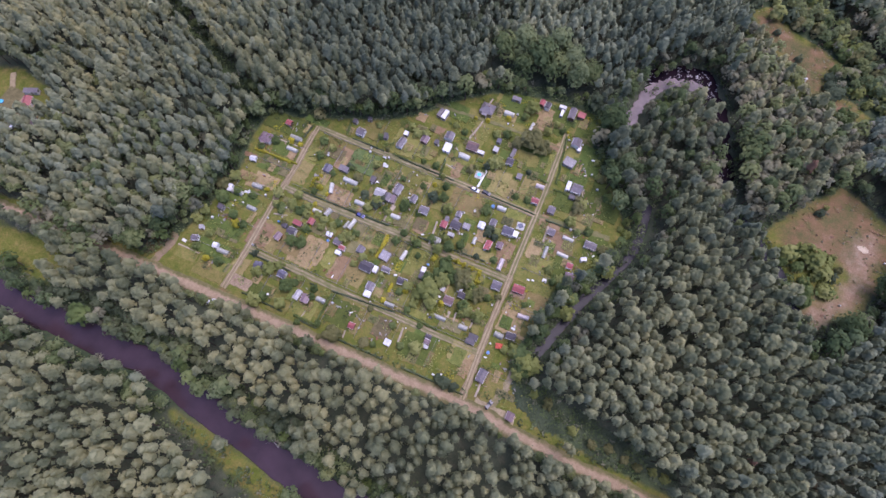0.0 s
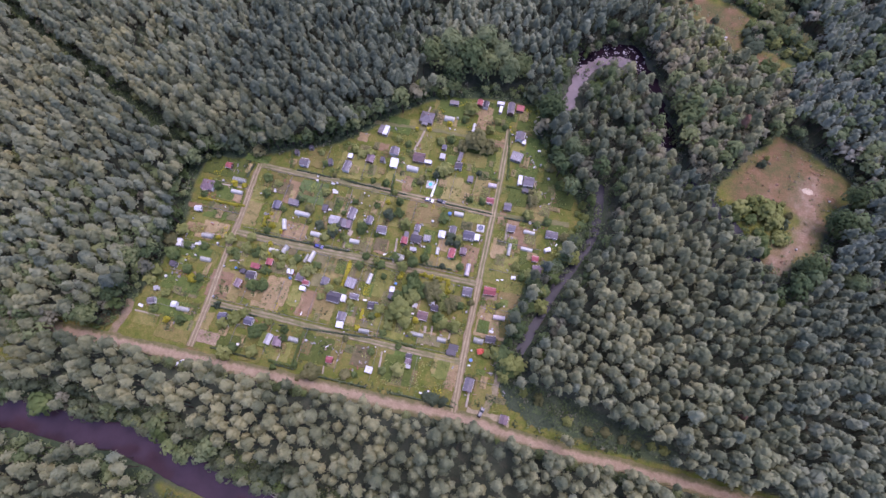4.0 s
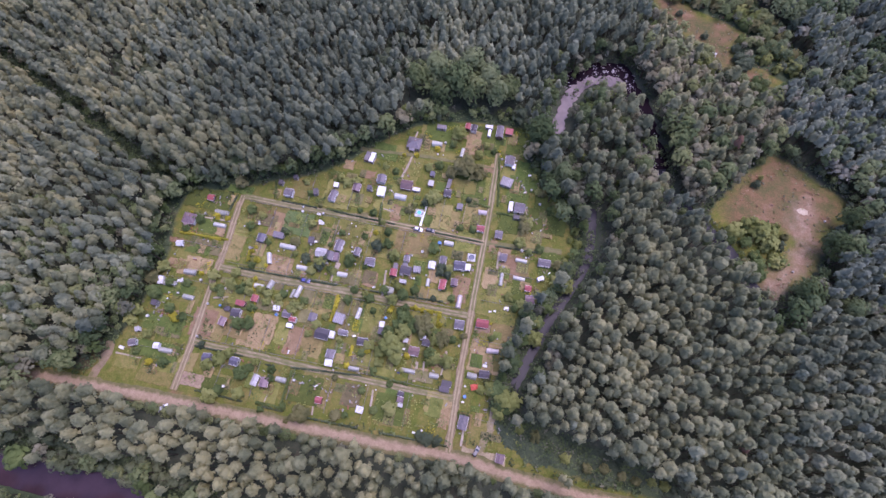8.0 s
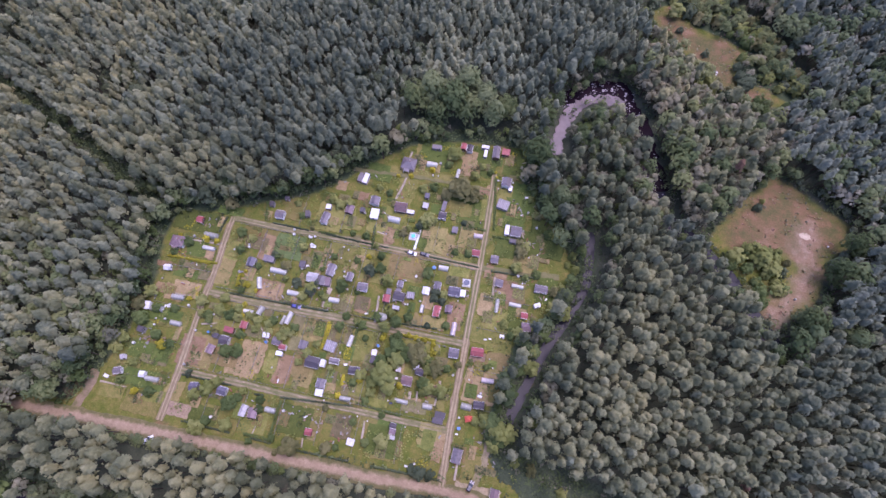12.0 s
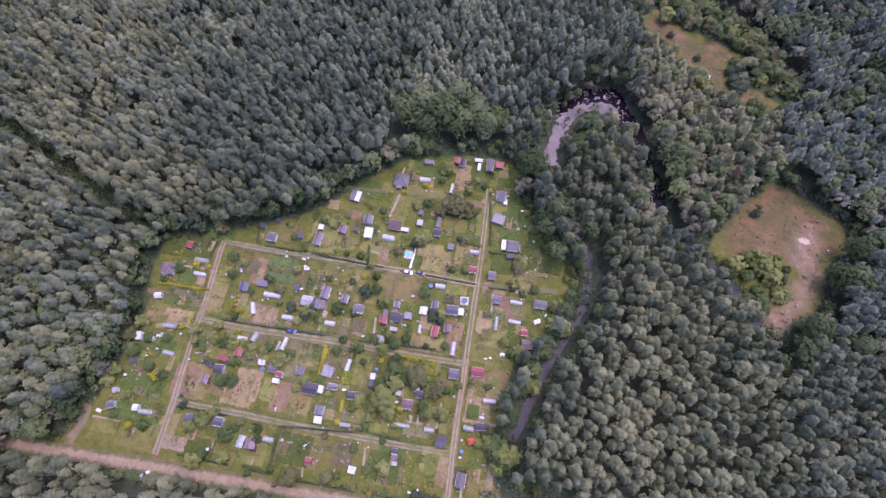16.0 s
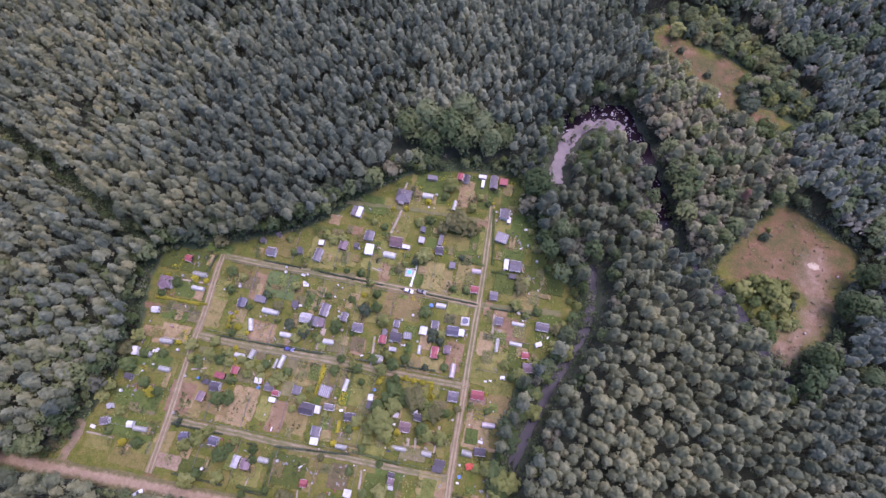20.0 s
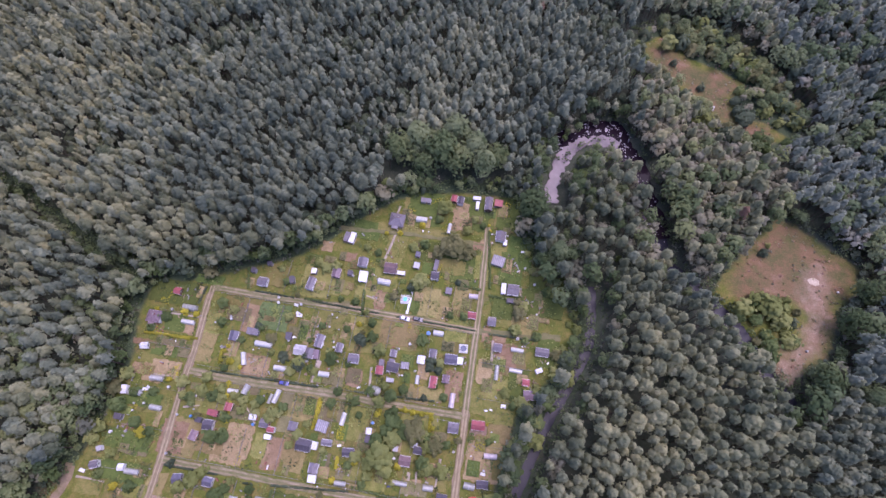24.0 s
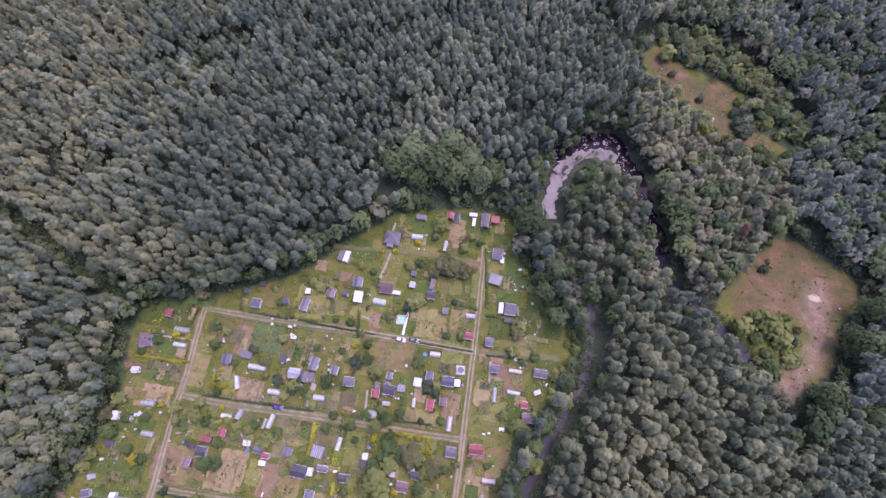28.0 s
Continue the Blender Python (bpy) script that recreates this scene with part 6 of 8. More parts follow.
bush(13.6, 46.1, 1.8, "L")
bush(-11.0, 28.2, 1.8, "Y")
bush(20.8, 32.3, 2.9, "L")
bush(25.5, 43.8, 1.3, "G")
bush(29.7, 45.4, 1.8, "G")
bush(7.8, 47.2, 2.3, "G")
bush(0.7, 44.0, 1.8, "G")
bush(39.2, 43.8, 2.0, "G")
bush(40.7, 46.2, 1.8, "L")
bush(65.2, 77.0, 2.5, "D")
bush(64.8, 79.9, 1.2, "W")
bush(69.4, 78.9, 2.3, "L")
bush(73.9, 73.9, 2.5, "G")
bush(68.2, 84.5, 1.9, "L")
bush(62.9, 83.3, 1.2, "Y")
bush(89.8, 80.9, 2.5, "L")
bush(95.0, 70.7, 2.0, "D")
bush(98.5, 70.1, 1.8, "D")
bush(98.4, 63.7, 1.3, "L")
bush(60.8, 55.6, 1.8, "L")
bush(68.1, 53.2, 2.0, "L")
bush(78.4, 51.5, 1.1, "Y")
bush(83.9, 51.9, 1.8, "L")
bush(102.4, 60.0, 1.8, "L")
bush(126.4, 91.4, 1.8, "G")
bush(131.4, 87.6, 1.6, "L")
bush(125.9, 65.9, 2.0, "G")
bush(129.7, 61.2, 1.7, "L")
bush(49.1, 61.3, 1.6, "G")
bush(40.9, 62.2, 1.6, "G")
bush(30.4, 66.1, 1.4, "G")
bush(23.1, 75.2, 1.4, "L")
bush(6.7, 74.8, 1.9, "L")
bush(33.4, 81.4, 1.9, "G")
bush(47.9, 80.2, 1.6, "L")
bush(58.4, 80.7, 1.6, "L")
bush(64.8, 88.8, 1.4, "G")
bush(59.2, 92.6, 1.7, "L")
bush(64.0, 115.7, 1.7, "L")
bush(58.7, 117.5, 1.7, "G")
bush(79.2, 120.6, 2.2, "G")
bush(83.8, 122.6, 2.2, "L")
bush(100.9, 131.9, 2.2, "G")
bush(107.8, 135.9, 1.5, "L")
bush(103.8, 137.9, 1.7, "G")
bush(87.9, 135.3, 1.8, "L")
bush(49.3, 37.1, 2.2, "G")
bush(46.7, 33.0, 1.7, "G")
bush(59.2, 50.5, 2.0, "L")
bush(77.8, 49.5, 1.2, "Y")
bush(85.8, 47.2, 2.4, "L")
bush(90.1, 45.0, 3.1, "L")
bush(95.3, 45.4, 2.9, "G")
bush(82.2, 44.0, 2.4, "L")
bush(102.0, 41.9, 3.1, "W")
bush(81.4, 36.2, 4.0, "G")
bush(78.4, 31.8, 2.8, "G")
bush(85.1, 30.8, 3.1, "G")
bush(105.7, 33.3, 2.8, "G")
bush(101.0, 33.5, 2.6, "G")
bush(89.3, 32.4, 1.4, "Y")
bush(66.0, 23.6, 1.2, "Y")
bush(16.0, 0.8, 3.1, "G")
bush(18.2, 3.6, 2.1, "L")
bush(26.6, 3.8, 2.6, "G")
bush(25.1, 11.8, 3.1, "L")
bush(10.3, 12.2, 2.4, "G")
bush(14.6, 15.6, 2.9, "G")
bush(17.4, 18.4, 2.2, "G")
bush(36.6, 15.5, 1.7, "L")
bush(37.0, 12.1, 1.7, "L")
bush(53.5, 1.7, 3.7, "W")
bush(66.9, 3.9, 2.3, "W")
bush(62.6, 18.0, 1.4, "W")
bush(87.7, 10.5, 2.7, "G")
bush(104.3, 2.9, 2.6, "D")
bush(101.3, 3.1, 2.0, "D")
bush(108.0, 2.8, 2.0, "D")
bush(-22.6, 37.0, 3.1, "L")
bush(-34.3, 31.8, 3.6, "W")
bush(-14.1, 31.3, 2.3, "L")
bush(-10.3, 27.7, 1.8, "Y")
bush(-14.0, 8.4, 1.5, "Y")
bush(-7.9, 9.6, 2.2, "L")
bush(-28.4, 23.3, 2.5, "G")
bush(-26.9, 27.8, 2.5, "G")
bush(149.6, 74.7, 3.1, "G")
bush(145.4, 74.8, 2.4, "G")
bush(141.9, 63.7, 3.1, "L")
bush(134.4, 61.0, 2.9, "G")
bush(138.9, 56.5, 2.8, "G")
bush(139.4, 49.7, 3.3, "G")
bush(131.8, 47.0, 2.8, "G")
bush(132.2, 38.8, 3.2, "L")
bush(130.6, 22.7, 4.0, "G")
bush(125.2, 26.0, 2.7, "G")
bush(134.2, 23.0, 3.6, "G")
bush(129.8, 17.8, 2.7, "G")
bush(148.0, 81.6, 3.4, "D")
bush(127.0, 91.0, 2.5, "G")
bush(129.2, 101.3, 2.5, "G")
bush(136.0, 90.3, 2.0, "L")
bush(37.1, -0.1, 1.4, "L")
bush(48.3, -2.1, 1.1, "W")
bush(74.7, 15.5, 1.6, "L")
bush(81.1, 9.1, 1.8, "L")
bush(70.7, 4.8, 1.4, "L")
bush(110.4, 45.2, 1.4, "W")
bush(106.9, 76.4, 1.2, "G")
bush(16.2, 45.4, 2.0, "G")
bush(8.2, 46.3, 2.0, "G")
bush(16.5, 31.4, 2.7, "L")
bush(25.0, 42.1, 1.8, "G")
bush(88.1, 52.9, 1.2, "Y")
bush(91.4, 52.6, 1.2, "Y")
bush(94.8, 52.6, 1.2, "Y")
bush(99.0, 51.5, 1.0, "Y")
bush(100.0, 48.0, 1.0, "Y")
bush(72.8, 31.3, 1.4, "Y")
bush(70.8, 48.0, 1.5, "L")
bush(49.3, 61.6, 1.5, "G")
bush(42.7, 62.7, 2.3, "D")
bush(122.1, 46.5, 1.4, "L")
bush(121.2, 25.3, 1.8, "G")
bush(229.8, 142.7, 2.1, "D")
bush(219.0, 115.6, 4.1, "G")
bush(224.9, 120.8, 3.2, "G")
bush(229.9, 117.1, 5.0, "G")
bush(234.4, 112.7, 3.6, "G")
bush(237.6, 104.4, 3.1, "G")
bush(229.9, 101.1, 3.1, "L")
bush(228.8, 96.5, 2.8, "L")
bush(228.7, 105.8, 2.4, "L")
bush(224.7, 111.3, 2.7, "L")
bush(204.4, 227.4, 1.9, "D")
bush(224.2, 211.1, 4.2, "D")
bush(221.1, 215.3, 2.9, "D")
bush(220.2, 221.3, 2.4, "D")
bush(187.2, 250.9, 4.0, "G")
bush(190.8, 240.7, 1.9, "D")
bush(230.8, 201.9, 3.1, "L")

# hedges and flower borders
hedge(-24.4, 65.7, -1.6, 66.6, "Y")
hedge(54.0, 51.8, 54.1, 39.9, "Y")
hedge(103.1, 107.0, 110.8, 106.3, "L")
hedge(114.4, 104.4, 122.0, 104.4, "L")
hedge(37.4, 90.3, 45.6, 90.4, "L")
hedge(10.1, 99.9, 12.6, 90.8, "L")
hedge(15.8, 37.9, 21.7, 37.8, "L")
hedge(83.2, 52.7, 99.5, 53.2, "Y")
hedge(44.5, 17.1, 44.4, 3.5, "L")
hedge(34.1, 2.2, 44.4, 2.1, "L")
hedge(73.8, 22.5, 92.3, 21.4, "L")
hedge(66.2, 32.0, 66.6, 27.8, "Y")
hedge(54.9, 50.7, 54.6, 42.3, "Y")
hedge(15.9, 90.4, 54.9, 89.7, "D")
hedge(55.0, 89.5, 78.9, 89.2, "D")
hedge(88.8, 88.9, 110.9, 88.6, "D")
hedge(116.5, 88.1, 137.2, 88.7, "D")
hedge(5.6, 54.9, 53.6, 56.0, "D")
hedge(110.7, 134.0, 114.5, 107.6, "L")
hedge(67.1, 56.6, 104.8, 58.4, "D")
hedge(1.8, 18.5, 22.9, 18.6, "D")
hedge(33.2, 17.3, 73.0, 21.0, "D")
hedge(8.6, 1.7, 45.9, 1.1, "D")
hedge(50.8, 0.6, 112.3, 1.9, "D")

# lawns, beds and bare plots
plot(93.8, 96.0, 8.9, 11.9, "tan")
plot(86.2, 95.5, 5.7, 11.4, "dark")
plot(102.8, 98.8, 6.1, 10.0, "tan")
plot(69.5, 95.3, 4.8, 8.1, "soil")
plot(105.2, 65.0, 6.2, 11.1, "soil")
plot(25.3, 58.3, 10.5, 8.5, "soil")
plot(48.0, 46.7, 10.2, 8.9, "tan")
plot(24.1, 28.7, 12.2, 12.2, "soil")
plot(40.9, 28.0, 6.9, 9.9, "soil")
plot(50.0, 28.1, 7.3, 8.4, "tan")
plot(2.3, 64.1, 7.0, 13.0, "dry")
plot(-13.8, 52.6, 11.6, 2.9, "soil")
plot(96.2, 140.6, 3.5, 13.1, "soil")
plot(110.3, 127.4, 5.4, 4.7, "soil")
plot(52.7, 111.9, 4.4, 4.5, "soil")
plot(121.1, 85.0, 5.5, 7.7, "soil")
plot(78.0, 81.2, 18.5, 10.4, "dry")
plot(65.9, 61.4, 5.9, 6.4, "soil")
plot(129.5, 65.4, 13.1, 9.7, "dry")
plot(24.2, 82.1, 8.1, 6.9, "mint")
plot(55.4, 87.1, 11.8, 7.0, "lawn")
plot(-16.3, 83.0, 14.6, 4.1, "lawn")
plot(-15.1, 69.4, 12.9, 3.5, "lawn")
plot(-17.5, 56.4, 11.7, 4.6, "lawn")
plot(105.6, 83.7, 6.0, 11.8, "lawn")
plot(124.7, 98.0, 10.7, 11.8, "lawn")
plot(103.0, 114.2, 12.0, 13.0, "dark")
plot(71.0, 117.3, 7.4, 15.3, "dry")
plot(43.0, 75.7, 8.4, 4.9, "stone")
plot(12.7, 84.4, 16.9, 6.9, "dry")
plot(41.4, 115.3, 5.0, 5.1, "soil")
plot(67.4, 104.1, 14.5, 9.8, "lawn")
plot(40.6, 93.6, 14.4, 3.8, "dry")
plot(11.7, 42.7, 13.5, 8.0, "lawn")
plot(60.0, 48.2, 8.8, 8.1, "bed")
plot(22.3, 52.8, 13.7, 8.3, "bed")
plot(116.8, 124.6, 7.3, 10.3, "dry")
plot(116.3, 72.0, 5.4, 5.7, "tan")
plot(92.4, 59.6, 8.9, 7.1, "tan")
plot(67.5, 75.5, 13.8, 6.7, "dry")
plot(5.0, 29.1, 12.4, 13.5, "tan")
plot(5.7, 5.3, 9.1, 5.2, "stone")
plot(0.1, 11.6, 6.3, 5.3, "tan")
plot(-10.0, 4.3, 14.5, 7.7, "dry")
plot(73.3, 41.4, 10.6, 19.1, "lawn")
plot(59.6, 49.0, 4.4, 9.8, "bed")
plot(76.1, 22.8, 11.7, 6.7, "lawn")
plot(56.1, 11.8, 10.2, 13.9, "lawn")
plot(71.0, 12.7, 7.8, 8.7, "bed")
plot(87.3, 11.2, 10.4, 14.2, "dry")
plot(103.3, 15.0, 4.5, 7.4, "greens")
plot(109.2, 14.5, 4.5, 9.5, "soil")
plot(121.1, 39.3, 13.0, 14.0, "soil")
plot(119.2, 61.0, 13.5, 10.0, "lawn")
plot(123.4, 8.0, 7.4, 10.5, "dry")
plot(36.5, 7.2, 10.8, 8.6, "lawn")
plot(18.1, 6.1, 9.5, 7.3, "dry")
plot(95.8, 26.5, 6.9, 5.4, "soil")
plot(104.6, 29.5, 7.8, 5.0, "dry")
plot(-22.7, 18.8, 12.5, 6.8, "lawn")
plot(41.2, 29.8, 5.8, 7.9, "soil")
plot(89.8, 39.9, 11.9, 9.5, "lawn")
plot(78.9, 16.6, 6.9, 5.3, "dry")
plot(117.7, 50.2, 6.4, 4.8, "stone")
plot(127.0, 0.4, 17.2, 4.9, "sandy")
plot(62.1, 13.1, 3.2, 3.5, "soil")

# barrels, tanks and small garden things
small("w", 83.9, 136.0, 1.5)
small("w", 81.6, 129.1, 1.0)
small("w", 84.1, 129.2, 0.7)
small("w", 128.3, 119.0, 1.2)
small("w", 133.1, 112.3, 1.4)
small("w", 55.6, 103.6, 1.2)
small("w", -24.4, 43.3, 1.1)
small("s", -14.0, 44.5, 2.3)
small("w", 54.2, 74.4, 0.9)
small("w", 54.8, 72.3, 1.2)
small("s", 121.4, 58.5, 1.1)
small("w", 125.4, 60.1, 0.9)
small("w", 126.7, 60.1, 1.1)
small("w", 0.4, 36.7, 1.1)
small("w", 6.2, 39.7, 0.9)
small("w", -22.5, 55.2, 0.9)
small("w", -14.0, 38.6, 1.1)
small("w", -6.4, 46.1, 1.4)
small("w", 26.6, 89.1, 1.2)
small("s", 37.4, 82.9, 2.4)
small("w", 9.3, 77.8, 1.2)
small("w", 112.1, 132.6, 1.0)
small("w", 119.0, 132.9, 1.0)
small("w", 112.8, 128.5, 0.7)
small("s", 126.4, 126.4, 1.5)
small("s", 49.5, 72.6, 1.9)
small("w", 83.4, 65.7, 0.9)
small("w", 89.5, 68.4, 0.9)
small("w", 85.3, 78.7, 1.4)
small("w", 135.3, 99.5, 0.9)
small("w", 128.5, 88.0, 1.6)
small("w", 131.7, 97.5, 0.9)
small("b", 31.0, 38.0, 1.5)
small("b", 6.0, 37.0, 1.3)
small("b", 92.0, 84.3, 2.1)
small("w", 19.5, 5.4, 1.4)
small("w", 46.8, 13.6, 1.4)
small("w", 61.9, 8.7, 0.9)
small("s", 65.8, 36.0, 1.4)
small("w", 62.2, 40.2, 1.0)
small("w", 109.4, 41.0, 1.2)
small("s", 87.2, 35.0, 1.4)
small("w", 87.0, 32.6, 0.9)
small("b", 76.8, 46.2, 1.5)
small("b", 115.6, 21.5, 1.8)
small("s", 115.3, 19.3, 1.1)
small("r", 118.4, 25.7, 2.3)
small("r", 119.5, 26.2, 1.6)
small("w", 115.0, 25.5, 1.1)
small("s", 121.4, 35.1, 1.8)
small("w", 121.6, 36.3, 1.2)
small("w", 101.6, 5.5, 1.1)
small("s", 98.7, 4.1, 1.3)
small("w", 1.2, 22.5, 1.2)
small("s", -27.8, 11.6, 2.2)
small("w", -22.7, 26.4, 1.5)
small("w", 71.6, 21.8, 0.7)
small("w", 75.8, 17.7, 0.7)
small("s", 119.5, 57.9, 1.2)
small("s", 126.0, 60.8, 1.9)
small("w", 210.2, 215.8, 0.9)
small("p", 250.9, 133.4, 5.1)
small("w", 245.3, 102.3, 1.1)
small("w", 260.4, 130.1, 0.9)
small("s", 209.7, 217.5, 1.6)
small("n", 87.4, 25.2, 1.2)
small("b", -155.0, 36.5, 2.6)

# parked cars
car(123.9, 2.4, 72, "dark")
car(-1.2, -7.5, 40, "white")
car(81.1, 88.8, -4, "white")
car(86.6, 89.4, -4, "dark")
car(38.5, 55.1, 0, "blue")
car(-138.7, 27.2, 60, "white")

# further plots and garden things
plot(18.5, 78.5, 8.7, 11.7, "soil")
plot(26.7, 80.7, 13.2, 11.2, "mint")
plot(41.3, 78.3, 6.0, 6.6, "soil")
plot(47.9, 83.8, 11.1, 11.3, "lawn")
plot(-6.9, 69.7, 4.6, 4.5, "soil")
plot(41.4, 49.1, 4.8, 6.9, "bed")
plot(59.6, 58.0, 4.3, 9.4, "bed")
plot(50.5, 59.7, 4.8, 4.8, "bed")
plot(-22.6, 61.8, 10.2, 2.4, "soil")
plot(2.4, 74.7, 6.2, 7.5, "dry")
plot(16.2, 54.3, 9.8, 9.4, "dry")
plot(24.4, 59.7, 10.4, 8.6, "soil")
plot(-15.8, 51.6, 17.5, 3.7, "soil")
plot(75.3, 107.8, 4.8, 4.9, "dry")
plot(50.5, 97.7, 9.6, 5.8, "dry")
plot(23.3, 98.4, 9.8, 9.7, "dry")
plot(125.2, 83.4, 13.6, 4.5, "dry")
plot(126.1, 75.7, 13.4, 5.7, "tan")
plot(125.0, 56.3, 10.8, 6.2, "lawn")
plot(89.1, 112.5, 9.7, 5.0, "dark")
plot(100.5, 135.2, 7.5, 8.0, "lawn")
plot(117.4, 140.6, 10.0, 10.9, "dry")
plot(81.1, 137.7, 10.1, 10.8, "lawn")
plot(74.1, 140.7, 6.1, 8.2, "dry")
plot(62.8, 97.1, 9.6, 5.3, "dry")
plot(25.9, 3.2, 9.4, 6.4, "lawn")
plot(61.0, 29.1, 4.8, 6.9, "bed")
plot(71.5, 26.5, 9.4, 4.1, "bed")
plot(82.9, 38.5, 9.5, 9.4, "dark")
plot(94.7, 50.8, 14.5, 5.9, "lawn")
plot(42.9, 40.0, 5.9, 5.8, "bed")
plot(24.7, 41.3, 9.0, 4.8, "bed")
plot(13.4, 44.1, 15.2, 7.3, "lawn")
plot(-10.6, 39.0, 12.8, 7.2, "lawn")
plot(-14.6, 48.8, 7.8, 3.5, "soil")
plot(-20.0, 24.3, 7.6, 4.6, "bed")
plot(122.2, 46.7, 9.4, 4.8, "tan")
plot(123.9, 80.3, 9.9, 10.6, "soil")
plot(127.2, 38.2, 4.6, 9.3, "dry")
plot(-5.4, 8.1, 9.7, 5.2, "lawn")
plot(-23.5, 6.6, 9.8, 5.2, "dry")
plot(80.6, 140.4, 15.2, 16.4, "dark")
plot(102.7, 141.1, 14.1, 16.4, "dark")
plot(118.3, 143.5, 10.0, 16.4, "dark")
plot(56.7, 125.7, 12.5, 8.9, "dark")
plot(125.3, 125.9, 10.7, 15.5, "dark")
plot(89.1, 120.2, 14.7, 9.2, "dark")
plot(76.3, 128.8, 30.0, 3.7, "dry")
plot(110.2, 118.4, 7.2, 15.2, "lawn")
plot(42.6, 100.1, 17.0, 12.1, "dry")
plot(129.9, 104.1, 9.3, 12.0, "dark")
plot(72.9, 120.3, 5.9, 10.3, "lawn")
small("s", 34.9, 87.0, 1.8)
small("s", 36.8, 83.6, 2.0)
small("w", 36.8, 87.6, 1.3)
small("s", 37.7, 73.7, 1.5)
small("w", 35.7, 72.0, 1.2)
small("w", 27.2, 86.8, 1.5)
small("w", 50.8, 85.6, 0.8)
small("w", 51.0, 80.3, 0.8)
small("w", 55.0, 79.8, 0.7)
small("w", 53.1, 84.7, 0.8)
small("w", -16.3, 76.8, 1.3)
small("w", 0.2, 44.1, 1.0)
small("w", 5.4, 44.6, 1.0)
small("w", 6.4, 46.5, 1.2)
small("s", -15.3, 43.9, 2.2)
small("w", -17.9, 38.0, 1.0)
small("w", -17.4, 35.3, 1.0)
small("w", 3.6, 74.3, 1.0)
small("w", 9.7, 76.8, 1.3)
small("w", 33.9, 63.2, 0.7)
small("w", 45.4, 65.0, 1.0)
small("w", 57.7, 67.0, 1.0)
small("w", 22.4, 66.0, 0.7)
small("w", 24.6, 66.9, 0.7)
small("w", 89.3, 68.3, 1.0)
small("w", 84.5, 65.8, 1.0)
small("w", 76.8, 57.7, 0.7)
small("w", 105.1, 71.9, 0.7)
small("w", 86.0, 26.0, 0.7)
small("w", 80.1, 16.8, 0.7)
small("w", 95.1, 17.7, 0.7)
small("w", 57.0, 23.4, 0.7)
small("w", 61.1, 20.8, 0.7)
small("w", 36.7, 28.7, 0.7)
small("w", 71.6, 26.5, 0.7)
small("w", 73.2, 33.9, 0.7)
small("w", 124.5, 47.1, 0.7)
small("w", 116.1, 40.6, 0.7)
small("w", 122.7, 50.4, 0.7)
bush(-22.4, 75.9, 1.0, "Y")
bush(-20.0, 75.9, 1.0, "G")
bush(-10.2, 76.5, 1.6, "Y")
bush(-5.3, 76.3, 1.3, "Y")
bush(-17.2, 73.4, 2.1, "L")
bush(-21.7, 68.0, 1.8, "L")
bush(14.7, 59.9, 1.5, "Y")
bush(13.2, 57.1, 1.5, "L")
bush(-1.0, 49.1, 2.5, "G")
bush(7.8, 52.1, 2.2, "G")
bush(12.6, 45.8, 2.2, "L")
bush(15.1, 48.7, 2.0, "G")
bush(3.3, 43.9, 2.0, "L")
bush(35.7, 65.2, 2.2, "D")
bush(42.4, 63.9, 2.5, "G")
bush(39.8, 59.8, 2.0, "G")
bush(54.9, 67.7, 2.4, "L")
bush(47.5, 62.7, 1.5, "L")
bush(62.4, 66.9, 1.5, "L")
bush(24.7, 45.8, 1.9, "G")
bush(31.5, 47.2, 1.7, "L")
bush(30.8, 42.3, 1.9, "G")
bush(19.8, 39.0, 1.9, "L")
bush(73.3, 57.9, 2.1, "L")
bush(81.9, 57.2, 2.6, "L")
bush(77.9, 54.0, 2.4, "G")
bush(85.9, 60.4, 2.1, "L")
bush(95.1, 73.3, 2.2, "D")
bush(98.8, 72.8, 1.9, "G")
bush(78.7, 60.3, 1.9, "G")
bush(94.6, 58.7, 1.4, "D")
bush(65.8, 54.1, 1.7, "G")
bush(28.7, 71.4, 2.3, "W")
bush(22.2, 75.5, 1.8, "D")
bush(9.9, 81.0, 1.8, "G")
bush(4.4, 82.4, 2.3, "L")
bush(52.9, 92.5, 1.3, "L")
bush(44.3, 73.5, 1.2, "L")
bush(27.3, 14.7, 1.9, "L")
bush(28.7, 17.3, 1.7, "G")
bush(45.6, 2.8, 1.4, "L")
bush(85.2, 20.0, 1.4, "L")
bush(78.6, 27.7, 2.1, "G")
bush(70.8, 29.7, 1.7, "L")
bush(77.1, 24.0, 1.6, "L")
bush(60.0, 33.4, 1.4, "G")
bush(88.3, 26.4, 1.2, "G")
bush(92.7, 43.8, 1.9, "G")
bush(82.6, 50.4, 1.9, "L")
bush(98.7, 43.9, 1.7, "L")
bush(98.9, 32.0, 1.9, "G")
bush(106.1, 43.0, 1.7, "L")
bush(51.5, 41.5, 1.5, "G")
bush(37.3, 43.4, 2.0, "G")
bush(30.9, 47.2, 1.8, "L")
bush(20.5, 47.6, 1.8, "G")
bush(4.5, 41.8, 1.5, "L")
bush(8.7, 37.5, 1.5, "W")
bush(4.4, 19.4, 1.5, "D")
bush(-8.1, 28.9, 2.0, "L")
bush(-19.2, 19.2, 2.0, "G")
bush(-21.0, 11.6, 1.7, "L")
bush(-23.9, 48.7, 2.6, "G")
bush(-18.7, 42.0, 2.1, "L")
bush(-26.4, 42.7, 3.1, "W")
